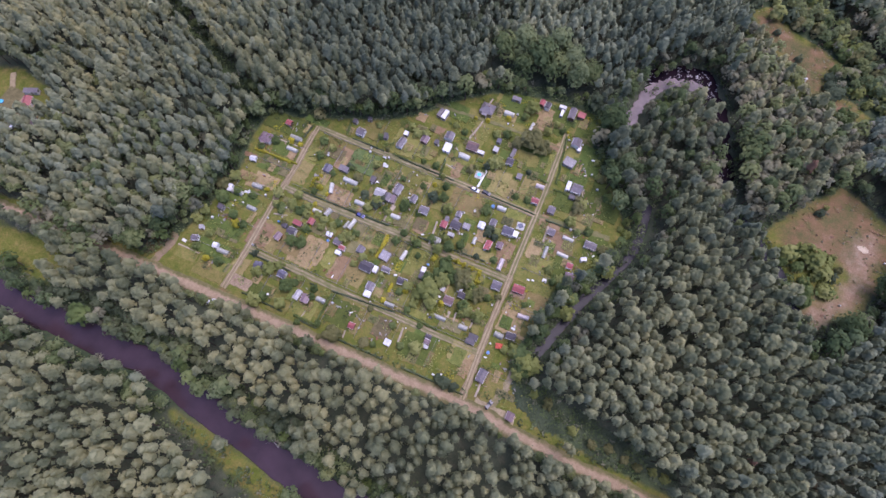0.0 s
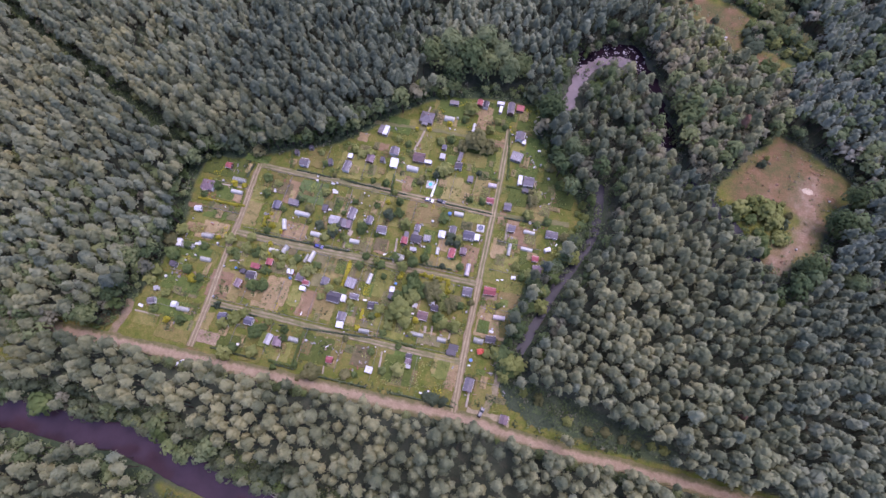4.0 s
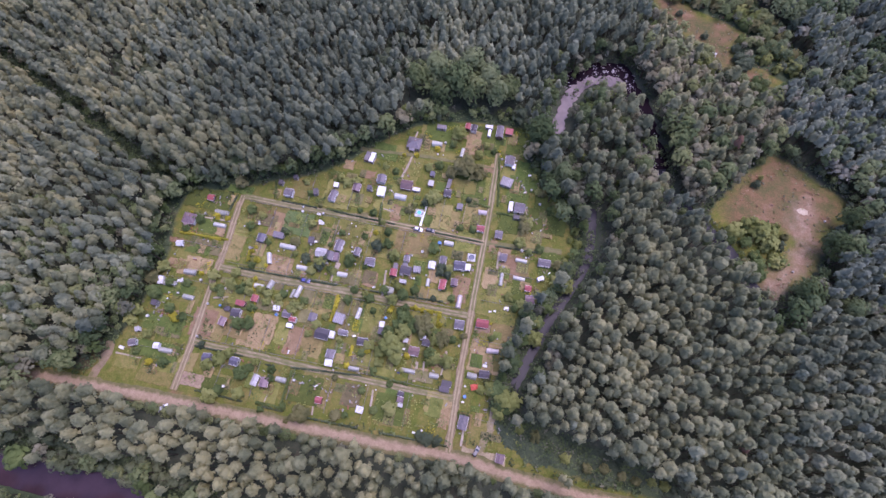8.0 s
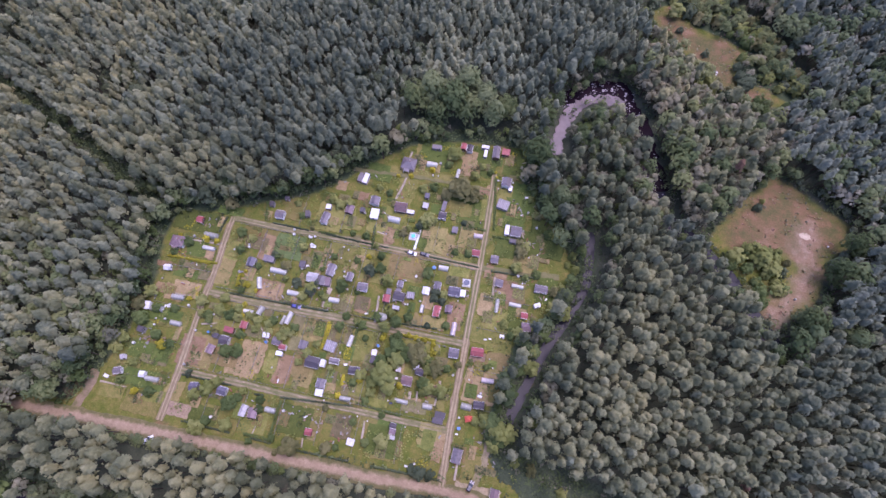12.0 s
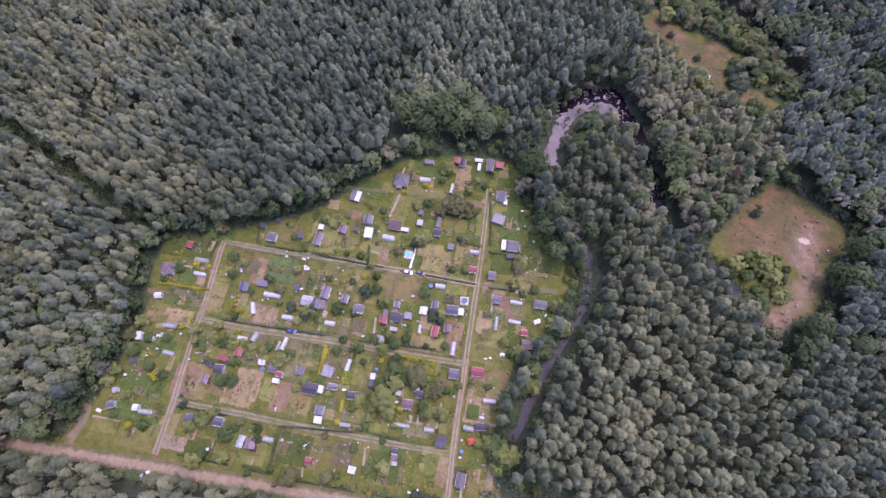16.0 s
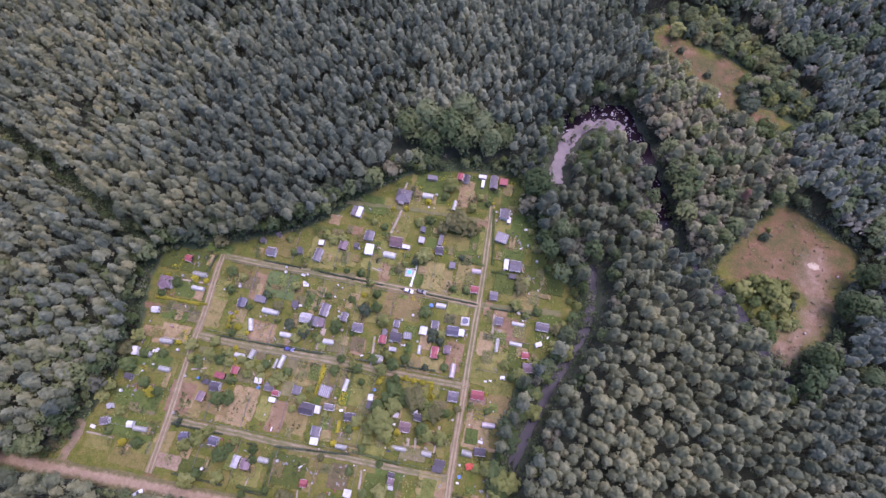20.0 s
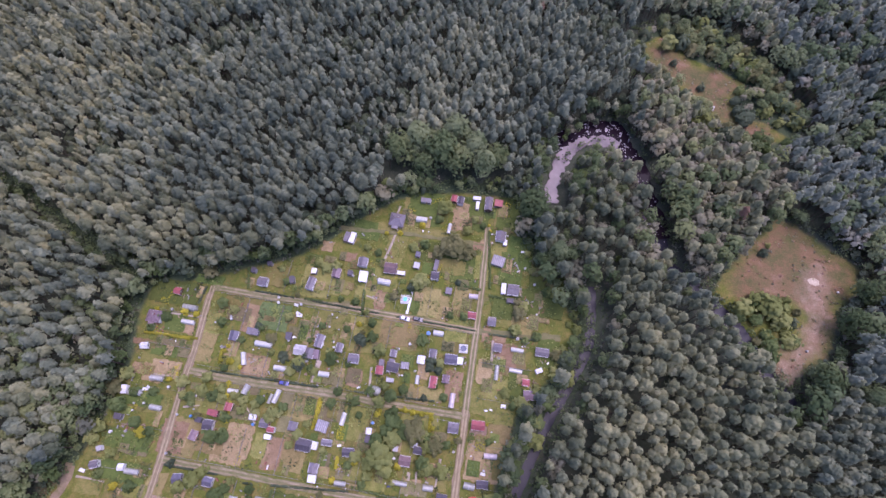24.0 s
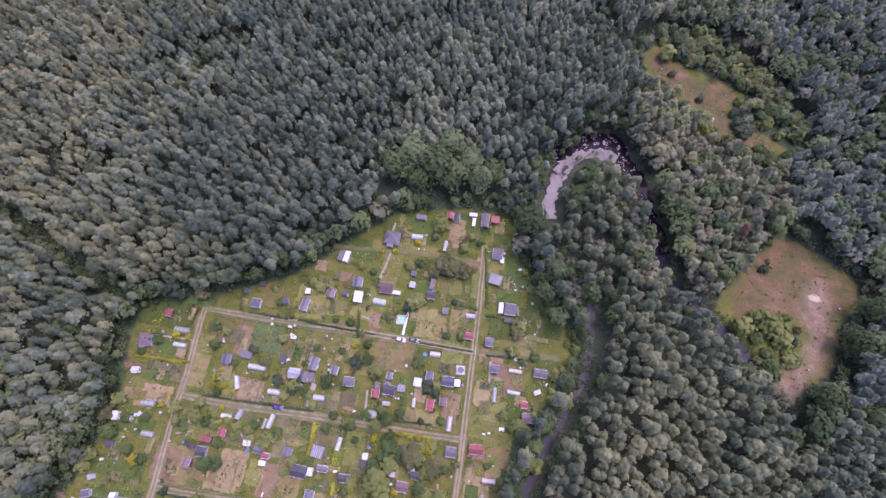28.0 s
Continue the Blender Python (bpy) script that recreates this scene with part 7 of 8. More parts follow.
bush(-11.6, 43.5, 1.8, "L")
hedge(19.6, 45.1, 20.4, 36.7, "Y")
hedge(61.6, 98.6, 63.3, 86.7, "L")
hedge(-6.3, 81.0, -5.3, 88.9, "D")
hedge(-24.7, 74.0, -17.1, 74.7, "D")

# more plots as they lie between the lanes
plot(-12.9, 71.5, 8.8, 6.8, "dark")
plot(-13.5, 63.2, 10.4, 2.7, "bed")
plot(-13.3, 59.5, 11.1, 3.9, "dark")
plot(-5.5, 60.9, 4.5, 5.3, "bed")
plot(-10.9, 53.7, 12.3, 4.8, "soil")
plot(2.8, 64.0, 6.8, 11.9, "tan")
plot(26.0, 59.7, 9.3, 7.7, "soil")
plot(12.0, 79.6, 10.1, 6.1, "bed")
plot(14.7, 61.2, 7.4, 7.7, "lawn")
plot(49.7, 48.9, 9.5, 10.1, "tan")
plot(1.3, 28.4, 9.8, 11.8, "soil")
plot(16.5, 29.3, 11.2, 8.4, "tan")
plot(27.0, 31.5, 10.2, 12.1, "soil")
plot(35.5, 31.0, 5.1, 9.3, "dry")
plot(42.1, 30.0, 5.5, 9.6, "soil")
plot(48.2, 31.3, 6.9, 9.6, "tan")
plot(2.0, 11.9, 5.4, 7.6, "tan")
plot(-11.2, 21.5, 10.2, 3.3, "bed")
plot(-15.0, 24.5, 7.0, 4.7, "lawn")
plot(16.1, 5.4, 11.1, 6.9, "dark")
plot(56.8, 13.0, 13.4, 9.7, "dry")
plot(70.0, 44.9, 9.8, 12.3, "lawn")
plot(60.2, 49.4, 3.6, 8.3, "lawn")
plot(81.6, 23.8, 9.0, 6.4, "lawn")
plot(96.8, 25.9, 9.8, 4.7, "bed")
plot(103.6, 44.3, 5.1, 5.7, "bed")
plot(54.3, 83.0, 7.0, 11.2, "lawn")
plot(61.8, 81.3, 6.0, 11.2, "dry")
plot(80.0, 83.1, 15.8, 11.5, "tan")
plot(90.1, 97.5, 8.6, 12.6, "tan")
plot(69.3, 95.1, 5.1, 6.0, "soil")
plot(83.1, 97.4, 6.0, 9.8, "dark")
plot(103.4, 100.3, 7.2, 11.0, "tan")
plot(103.1, 87.9, 8.9, 10.5, "lawn")
plot(92.6, 68.7, 4.8, 6.2, "soil")
plot(106.0, 67.0, 5.7, 8.4, "soil")
plot(97.2, 60.4, 9.5, 5.2, "tan")
plot(65.1, 62.6, 5.7, 5.9, "bed")
plot(96.9, 139.0, 6.4, 13.6, "soil")
plot(96.9, 114.7, 11.8, 6.9, "dry")
plot(108.0, 126.0, 6.7, 3.6, "soil")
plot(122.3, 100.2, 11.6, 9.7, "dark")
plot(115.7, 87.4, 3.5, 6.2, "soil")
plot(129.7, 93.6, 9.0, 7.9, "tan")
plot(117.2, 72.7, 6.2, 9.9, "soil")
plot(124.3, 66.7, 10.9, 8.2, "dry")
plot(125.9, 50.2, 9.2, 6.8, "tan")
plot(89.4, 15.7, 11.0, 6.2, "dark")
plot(105.0, 16.9, 8.8, 8.2, "tan")

plot(138.5, 108.0, 15.0, 18.0, "dark")
plot(141.5, 84.0, 9.0, 12.0, "dark")
plot(-17.5, 84.2, 21.0, 10.0, "dark")
plot(-5.0, 92.0, 12.0, 4.0, "dark")
plot(131.0, 70.0, 8.0, 12.0, "dark")
plot(122.4, 117.5, 10.0, 16.0, "dark")
plot(-140.0, 37.0, 16.0, 12.0, "soil")
plot(-152.0, 35.0, 10.0, 22.0, "bed")
small("s", 210.0, 217.4, 2.0)
bush(139.4, 109.3, 1.4, "G")
bush(145.2, 80.3, 1.1, "G")
bush(128.7, 125.5, 1.6, "G")
bush(131.7, 118.3, 1.7, "G")
bush(148.7, 97.2, 1.4, "G")
bush(134.7, 62.1, 1.3, "G")
bush(133.5, 117.9, 2.0, "W")
bush(147.1, 86.7, 1.5, "G")
bush(139.2, 110.4, 2.0, "L")
bush(138.3, 109.8, 2.1, "L")
bush(147.9, 85.0, 1.0, "G")
bush(132.1, 63.4, 2.3, "G")
bush(144.7, 85.7, 1.3, "G")
bush(151.6, 100.2, 1.3, "W")
bush(152.3, 95.8, 1.9, "G")
bush(142.0, 108.9, 2.1, "G")
bush(144.4, 83.5, 2.3, "W")
bush(150.4, 101.5, 2.0, "G")
bush(140.1, 111.7, 1.7, "W")
bush(143.9, 77.7, 1.6, "G")
bush(152.2, 95.0, 1.5, "G")
bush(138.3, 69.4, 1.6, "G")
bush(132.6, 60.0, 1.2, "G")
bush(146.2, 74.7, 1.1, "L")
bush(138.7, 113.5, 1.1, "W")
bush(138.0, 67.4, 2.2, "G")
hedge(98.4, 52.6, 99.0, 46.5, "Y")
hedge(9.6, 64.3, 10.2, 58.3, "Y")
hedge(16.2, 51.4, 17.7, 45.4, "Y")
hedge(66.4, 51.6, 66.6, 44.9, "L")
hedge(-21.7, 66.2, -4.8, 65.9, "Y")
hedge(65.9, 32.1, 66.1, 27.7, "Y")
bush(82.4, 34.7, 4.6, "G")
bush(93.4, 45.7, 4.2, "W")
bush(86.0, 41.9, 3.4, "G")
bush(84.1, 47.7, 3.0, "L")
bush(79.1, 40.1, 2.6, "L")
bush(99.7, 41.1, 2.4, "G")
bush(98.6, 34.9, 2.6, "L")
bush(72.9, 33.2, 2.4, "G")
bush(36.5, 41.1, 2.2, "G")
bush(83.8, 104.7, 3.0, "G")
plot(105.0, 15.0, 5.0, 7.5, "greens")
plot(109.2, 12.0, 3.6, 8.0, "soil")
plot(-15.5, 40.0, 16.0, 5.5, "dark")
plot(-15.0, 24.5, 18.0, 6.5, "dark")
plot(-14.0, 13.5, 20.0, 7.0, "dark")
plot(52.0, 11.0, 13.0, 11.0, "dark")
plot(88.0, 11.0, 14.0, 11.0, "dark")
plot(74.0, 29.0, 9.0, 8.0, "lawn")
deck_pool(79.7, 97.1, 3.9, 1.15, POOL_WATER, "round blue garden pool in a white square deck")
deck_pool(107.2, 80.5, 3.6, 1.45, COVER, "round covered pool in a white square deck")
GARDEN_PATHS = [
    (67.4, 112.9, 69.8, 125.6, 0.9), (49.7, 60.2, 50.8, 66.1, 0.8), (72.9, 55.5, 71.6, 67.1, 0.7), (-19.8, 49.9, -3.5, 50.3, 0.6),
    (59.6, 32.4, 59.6, 24.1, 0.7), (93.8, 31.2, 94.3, 23.0, 0.9), (104.8, 37.8, 104.5, 27.7, 0.6), (37.6, 8.3, 37.3, 2.9, 0.5),
    (-29.7, 9.1, -18.3, 9.1, 0.5), (49.3, 68.4, 49.5, 57.2, 1.0), (-20.5, 74.8, -4.0, 75.6, 0.6), (1.6, 39.7, 7.9, 41.4, 0.5),
    (69.1, 139.9, 68.4, 135.7, 0.6), (102.6, 87.9, 102.6, 83.3, 0.5), (85.6, 104.4, 86.0, 99.6, 0.6), (63.1, 96.0, 71.1, 94.3, 0.5),
    (78.9, 16.6, 79.5, 10.0, 0.6), (96.5, 31.8, 97.1, 27.3, 0.5), (54.9, 17.2, 57.7, 2.1, 0.4), (117.5, 9.3, 117.6, 3.0, 0.6),
    (124.0, 115.4, 128.1, 106.2, 0.5), (118.7, 85.8, 119.5, 68.2, 0.8), (133.0, 74.6, 135.3, 62.1, 0.6), (25.9, 44.0, 31.6, 38.1, 0.5),
]
ribbon("garden_walk", [(82.1, 103.5), (81.9, 97), (81.5, 91)], 0.8, 0.18, PLASTIC["s"], "narrow white paved walk from the lane", 0.04, category="path")
ribbon("yard_lane", [(-162, 53), (-151, 39), (-140, 22), (-134, 11), (-128, -8)], 3.0, 0.07, RUT, "pale sandy lane beside the forest yard", 0.15, category="lane")

# large broadleaved trees that overlook the gardens: x, y, crown radius
for k, (x, y, r) in enumerate(BIG_TREES):
    kind = "bright" if k > 22 else "large" if r > 5.2 else "broadleaf" if k % 3 else "willow"
    s = r / KINDS[kind][2]
    tall = min(max(s * 1.2, 1.05), 1.4) if kind == "large" else min(s, 1.25)
    single_tree(kind, k % KINDS[kind][0], x, y, tall, k * 77, "large spreading broadleaved tree beside the " + ("sandy clearing" if x > 220 else "gardens"), "large trees", "large_tree", wide=s / tall)


# the woods' mantle: low broadleaved trees and saplings where the stands end
def along(line, step):
    pts = np.array(line, float)
    seg = np.hypot(*np.diff(pts, axis=0).T)
    d = np.concatenate([[0], np.cumsum(seg)])
    u = np.arange(step / 2, d[-1], step)
    x, y = np.interp(u, d, pts[:, 0]), np.interp(u, d, pts[:, 1])
    k = np.clip(np.searchsorted(d, u) - 1, 0, len(seg) - 1)
    t = np.diff(pts, axis=0)[k] / seg[k][:, None]
    return x, y, -t[:, 1], t[:, 0]


def mantle():
    rng = np.random.default_rng(61)
    words = {"broadleaf": "low green broadleaved tree at the woods' edge", "bright": "light green sapling at the woods' edge", "alder": "deep green young alder at the woods' edge",
             "willow": "grey-green willow bush at the woods' edge"}
    items = []
    rim = COLONY[:16]
    for x, y, nx, ny in zip(*along(rim, 3.0)):
        for row in (1.4, 4.6, 7.4) if x < 0 else (1.4, 4.6):
            if rng.random() < 0.30:
                continue
            o = row + rng.uniform(-1.2, 1.4)
            kind = str(rng.choice(["broadleaf", "bright", "alder"], p=[0.54, 0.22, 0.24]))
            s = rng.uniform(0.30, 0.54) if row < 3 else rng.uniform(0.48, 0.80) if row < 6 else rng.uniform(0.70, 0.95)
            px_, py = x + nx * o + rng.normal(0, 0.7), y + ny * o + rng.normal(0, 0.7)
            if signed(np.array([px_]), np.array([py]), COLONY)[0] < 0.4:
                continue
            single_tree(kind, int(rng.integers(KINDS[kind][0])), px_, py, s, rng.uniform(0, 360), words[kind], "low trees round the garden colony", "low_tree", wide=rng.uniform(1.0, 1.35))
    lines = [(offset(RIDE, 2.0), 2.2, 2.8), (offset(RIDE, -4.8), 2.2, 2.8), (offset(RIDE, 6.5), 2.6, 2.2), (offset(RIDE, -6.5), 2.6, 2.2), (SAND[3:10], 2.6, 4.0), (SAND[:4], 3.0, 3.0), (OXBOW[:5], 2.6, 7.0), (offset(RIVER[3:13], 6.3), 2.4, 2.0),
             (offset(MAIN_ROAD[3:14], -4.6), 2.8, 1.2), (UPPER[1:8], 2.6, 3.5)]
    for line, step, spread in lines:
        for x, y, nx, ny in zip(*along(line, step)):
            if rng.random() < 0.25:
                continue
            o = rng.uniform(0.2, spread)
            kind = str(rng.choice(["broadleaf", "bright", "alder", "willow"], p=[0.40, 0.08, 0.40, 0.12]))
            items.append((kind, int(rng.integers(KINDS[kind][0])), float(x + nx * o), float(y + ny * o), float(rng.uniform(0.36, 0.66)), float(rng.uniform(0, 6.28)), float(rng.uniform(1.0, 1.35))))
    for x, y, nx, ny in zip(*along(MAIN_ROAD[3:6], 4.2)):
        if -92 < x < -56:
            for side in (-3.6, 3.4):
                items.append(("broadleaf" if rng.random() < 0.5 else "willow", int(rng.integers(3)), float(x + nx * side), float(y + ny * side), float(rng.uniform(0.95, 1.25)), float(rng.uniform(0, 6.28)), 1.15))
    # low growth on the tongue of land inside the old river loop
    for k in range(70):
        x, y = rng.uniform(142, 170), rng.uniform(170, 187)
        if signed(np.array([x]), np.array([y]), TIP)[0] < -0.8:
            kind = str(rng.choice(["broadleaf", "bright", "alder", "willow"], p=[0.35, 0.30, 0.20, 0.15]))
            items.append((kind, int(rng.integers(3)), x, y, float(rng.uniform(0.32, 0.60) * (0.85 if y > 180 else 1.2)), float(rng.uniform(0, 6.28)), 1.25))
    for k in range(330):
        x, y = rng.uniform(170, 250), rng.uniform(194, 268)
        here = np.array([x]), np.array([y])
        if signed(*here, UPPER)[0] < 2 and signed(*here, BARE)[0] > 3.2:
            kind = str(rng.choice(["broadleaf", "bright", "alder", "willow"], p=[0.50, 0.12, 0.23, 0.15]))
            items.append((kind, int(rng.integers(3)), x, y, float(rng.uniform(0.38, 0.68)), float(rng.uniform(0, 6.28)), 1.25))
    joined_trees("woodland_mantle", items, words, "low trees")


mantle()

# round green bushes on the creek's bank beside the gardens: x, y, crown radius
for k, (x, y, r) in enumerate([(148.6, 82.4, 3.2), (146.2, 74.2, 2.5), (141.0, 66.4, 3.5), (133.8, 60.0, 2.8), (139.0, 56.6, 3.3), (134.0, 47.8, 3.7), (131.2, 36.6, 3.7), (128.4, 26.4, 4.0), (131.4, 21.4, 4.2), (128.6, 22.0, 3.2), (150.5, 90.0, 2.6)]):
    kind = "bright" if k % 3 else "broadleaf"
    tall = 0.72 if kind == "bright" else 0.52
    single_tree(kind, k % 3, x, y, tall, k * 83, "round dense green tree on the creek's bank", "trees along the creek", "creek_tree", wide=r / KINDS[kind][2] / tall)
for k, (x, y, r, kind) in enumerate(RIVER_TREES):
    tall = min(1.5 if kind == "bright" else 0.9, r / KINDS[kind][2])
    single_tree(kind, k % 3, x, y, tall, k * 83, "fresh green broadleaved tree on the river bank", "trees along the river", "river_tree", wide=r / KINDS[kind][2] / tall)


# pale flecks on the dark water of the old river loop: floating leaves, and glints made as pale discs
def water_leaves():
    rng = np.random.default_rng(71)
    V, Fc = [], []
    n = 0
    while n < 300:
        i = int(rng.integers(len(OXBOW) - 1))
        u = rng.random()
        x = OXBOW[i][0] * (1 - u) + OXBOW[i + 1][0] * u + rng.normal(0, 2.2)
        y = OXBOW[i][1] * (1 - u) + OXBOW[i + 1][1] * u + rng.normal(0, 2.2)
        if math.sin(x * 0.9 + 2 * math.sin(y * 0.5)) * math.sin(y * 0.8 + x * 0.3) < 0.05 or (i > 4 and rng.random() < 0.45):
            continue
        n += 1
        r, o, t = rng.uniform(0.12, 0.40), len(V), rng.uniform(0, 6)
        for k in range(7):
            q = r * rng.uniform(0.7, 1.15)
            V.append((x + q * math.cos(k * 0.9 + t), y + q * math.sin(k * 0.9 + t), -0.745 + rng.uniform(0, 0.01)))
        V.append((x, y, -0.72))
        Fc += [(o + k, o + (k + 1) % 7, o + 7) for k in range(7)]
    ob = part("water_leaves", (V, Fc), plain("pale_water_flecks", (0.34, 0.31, 0.32), 0.35, 0.3, 1.0), None)
    tagged(ob, "pale leaf flecks and painted glints on dark still water", "water plants", kind="stuff")


water_leaves()


# garden fences along the lanes and between the plots
POST = as_mesh("fence_post", *[np.array(q) for q in box(-0.05, -0.05, -0.2, 0.05, 0.05, 1.2)], WALLS["grey"])


def fence(x0, y0, x1, y1):
    L = math.hypot(x1 - x0, y1 - y0)
    root = thing("garden_fence", x0, y0, math.degrees(math.atan2(y1 - y0, x1 - x0)))
    n = max(2, round(L / 2.8) + 1)
    for k in range(n):
        part("post", POST, None, root).location.x = L * k / (n - 1)
    for z in (0.35, 0.75, 1.1):
        part("rail", box(0, 0.052, z - 0.04, L, 0.085, z + 0.04), WALLS["grey"], root)
    tagged(root, "weathered grey wooden rail fence between garden plots", "fence", "garden fences")


for yy in (21.8, 51.6, 56.4, 87.0):
    for x0, x1 in ((2, 27), (29, 54), (57, 82), (85, 109)):
        fence(x0, yy, x1, yy)
for xx in (14, 29, 44, 60, 75, 92):
    for y0, y1 in ((4, 18), (22, 36), (38, 51), (57, 71), (73, 86)):
        fence(xx + (y0 % 5) - 2, y0, xx + (y0 % 5) - 2, y1)
for yy in (14, 30, 45, 62, 76):
    fence(-22, yy, -3, yy)
    fence(115, yy, 128 + yy * 0.1, yy)
for xx in (28, 47, 62, 76, 90, 100):
    fence(xx, 92, xx, 106)

single_tree("rusty", 0, 214.0, 153.2, 1.22, 0, "withered reddish pine among green trees", "large trees", "withered_pine")
ribbon("forest_path", [(-35.6, -5.4), (-34.2, 0.2), (-33.5, 6.4), (-33.7, 13.2)], 3.4, 0.06, SHOULDER, "reddish-brown bare path at the woods' edge", 0.3, category="path", jag=0.2)
ribbon("parking_track", [(125.3, 26.3), (127.7, 17.9), (128.1, 10.5), (124.4, 2.3)], 2.2, 0.10, FAINT_RUT, "faint grassy track by the parking place", 0.2, category="track", jag=0.15)

# two fallen trees, bleached, in the river
for x, y, turn in ((36, -41, 200), (55, -46, 160)):
    root = thing("fallen_tree", x, y, turn, -0.9)
    V, Fc = trunk_shape(np.random.default_rng(int(x)), 7.5, 0.22, 6, 9, 2.6, 0.3)
    part("trunk", ([(v[2], v[0], v[1] * 0.6 + 0.35) for v in V], Fc), DEADWOOD, root)
    tagged(root, "bleached fallen tree lying in the river", "fallen tree")


# vegetables, flowers and weeds in the gardens, far too many to count
def garden_plants():
    rng = np.random.default_rng(21)
    mats = [GARDEN_LEAF, LIGHT_LEAF, OLIVE, YELLOW_FLOWER, DARK_LEAF]
    groups = {mat: [] for mat in mats}
    beds = {k: ([], []) for k in ("bed", "soil", "greens", "tan", "dark")}

    def open_ground(px_, py, room):
        ok = signed(px_, py, COLONY) < -2.5
        for ln in (*ROWS_Y, LANES_X, LANE_EAST):
            ok &= dist_line(px_, py, ln) > room
        return ok

    for k in range(1500):
        x, y = rng.uniform(-26, 142), rng.uniform(4, 148)
        w, d = rng.uniform(1.2, 5), rng.uniform(1.2, 6)
        mat = mats[rng.choice(5, p=[0.38, 0.30, 0.16, 0.04, 0.12])]
        sown = rng.random() < 0.28
        if sown:                        # in rows, on a dug bed
            rows = max(2, int(w / 0.6))
            n = rows * max(3, int(d / 0.42))
            px_ = x + (np.arange(n) % rows) * 0.6 + rng.normal(0, 0.06, n)
            py = y + (np.arange(n) // rows) * 0.42 + rng.normal(0, 0.08, n)
            corner = np.array([[x - 0.3, y - 0.3], [x + w, y - 0.3], [x + w, y + d], [x - 0.3, y + d]])
            if open_ground(corner[:, 0], corner[:, 1], 2.4).all():
                V, Fc = beds[("bed", "soil", "greens", "tan", "dark")[rng.choice(5, p=[0.30, 0.28, 0.10, 0.20, 0.12])]]
                o = len(V)
                z = 0.118 + 0.0002 * k
                V += [(cx, cy, -0.1) for cx, cy in corner + rng.normal(0, 0.1, (4, 2))] + [(cx, cy, z) for cx, cy in corner + rng.normal(0, 0.1, (4, 2))]
                Fc += [tuple(i + o for i in q) for q in BOX_FACES]
        else:
            n = int(w * d * 1.5)
            px_, py = x + rng.normal(0, w / 3, n), y + rng.normal(0, d / 3, n)
        ok = open_ground(px_, py, 2.0) & (rng.random(n) < 0.85)
        groups[mat].append(np.stack([px_[ok], py[ok]], 1))
    for tone, (V, Fc) in beds.items():
        me = bpy.data.meshes.new("dug_beds")
        me.from_pydata(V, [], Fc)
        me.materials.append(PLOTS[tone])
        tagged(new("dug_beds", me), "small dug beds with loose soil in the gardens", "garden beds", kind="stuff")
    for mat, lst in groups.items():
        p = np.concatenate(lst)
        n = len(p)
        nn = rng.normal(0, 0.35, (n, 3)) + np.array([0, 0, 1])
        nn /= np.linalg.norm(nn, axis=1)[:, None]
        size = rng.uniform(0.16, 0.44, n)
        c = np.concatenate([p, (size * rng.uniform(0.6, 1.8, n) + 0.12)[:, None]], 1)
        ob = new("garden_plants", as_mesh("garden_plants", *tuft_field(rng, c, nn, size, 4), mat))
        tagged(ob, "vegetables, flowers and weeds growing in the plots", "plants", kind="stuff")


garden_plants()


# undergrowth along the banks, the ride and the woods' edges
def undergrowth():
    rng = np.random.default_rng(31)
    n = 60000
    X, Y = rng.uniform(-210, 300, n), rng.uniform(-100, 290, n)
    near = np.minimum.reduce([np.abs(dist_line(X, Y, RIVER) - 11.5) - 4.5, np.abs(dist_line(X, Y, CREEK) - 4.0) - 1.6, np.abs(dist_line(X, Y, STREAM) - 4.2) - 1.6,
                              np.abs(dist_line(X, Y, OXBOW) - 6.4) - 1.2, dist_line(X, Y, RIDE) - 5.5, np.abs(signed(X, Y, COLONY) - 0.6) - 1.6,
                              np.abs(signed(X, Y, SAND) - 3.5) - 3, np.abs(signed(X, Y, UPPER) - 3.5) - 3])
    ok = (near < 0) & (dist_line(X, Y, MAIN_ROAD) > 4.0) & (dist_line(X, Y, RIVER) > 7.4)
    ok |= inside(X, Y, SAND) & ~inside(X, Y, SANDY) & (rng.random(n) < 0.12)
    fringe = signed(X, Y, COLONY)
    ok |= (fringe > -0.5) & (fringe < 7.5) & (Y > 8)
    ok &= (fringe > -1.5) | (Y < 8)
    p = np.stack([X[ok], Y[ok]], 1)
    pick = rng.random(len(p))
    for mat, lo, hi, word in ((LEAF, 0, 0.50, "dense green undergrowth at the wood's edge"), (WILLOW, 0.50, 0.62, "greyish scrub along banks and wood edges"),
                              (LIGHT_LEAF, 0.62, 0.72, "light green reeds and saplings along banks"), (DARK_LEAF, 0.72, 1.01, "dark brambles at the wood's edge")):
        q = p[(pick >= lo) & (pick < hi)]
        # each clump is a handful of tufts
        k = 5
        c = np.repeat(q, k, 0) + rng.normal(0, 0.75, (len(q) * k, 2))
        h = np.repeat(rng.uniform(0.4, 2.6, len(q)), k) * rng.uniform(0.35, 1.0, len(q) * k)
        nn = rng.normal(0, 0.45, (len(c), 3)) + np.array([0, 0, 1])
        nn /= np.linalg.norm(nn, axis=1)[:, None]
        ob = new("undergrowth", as_mesh("undergrowth", *tuft_field(rng, np.concatenate([c, h[:, None]], 1), nn, rng.uniform(0.3, 0.65, len(c)), 4), mat))
        tagged(ob, word, "undergrowth", kind="stuff")


undergrowth()


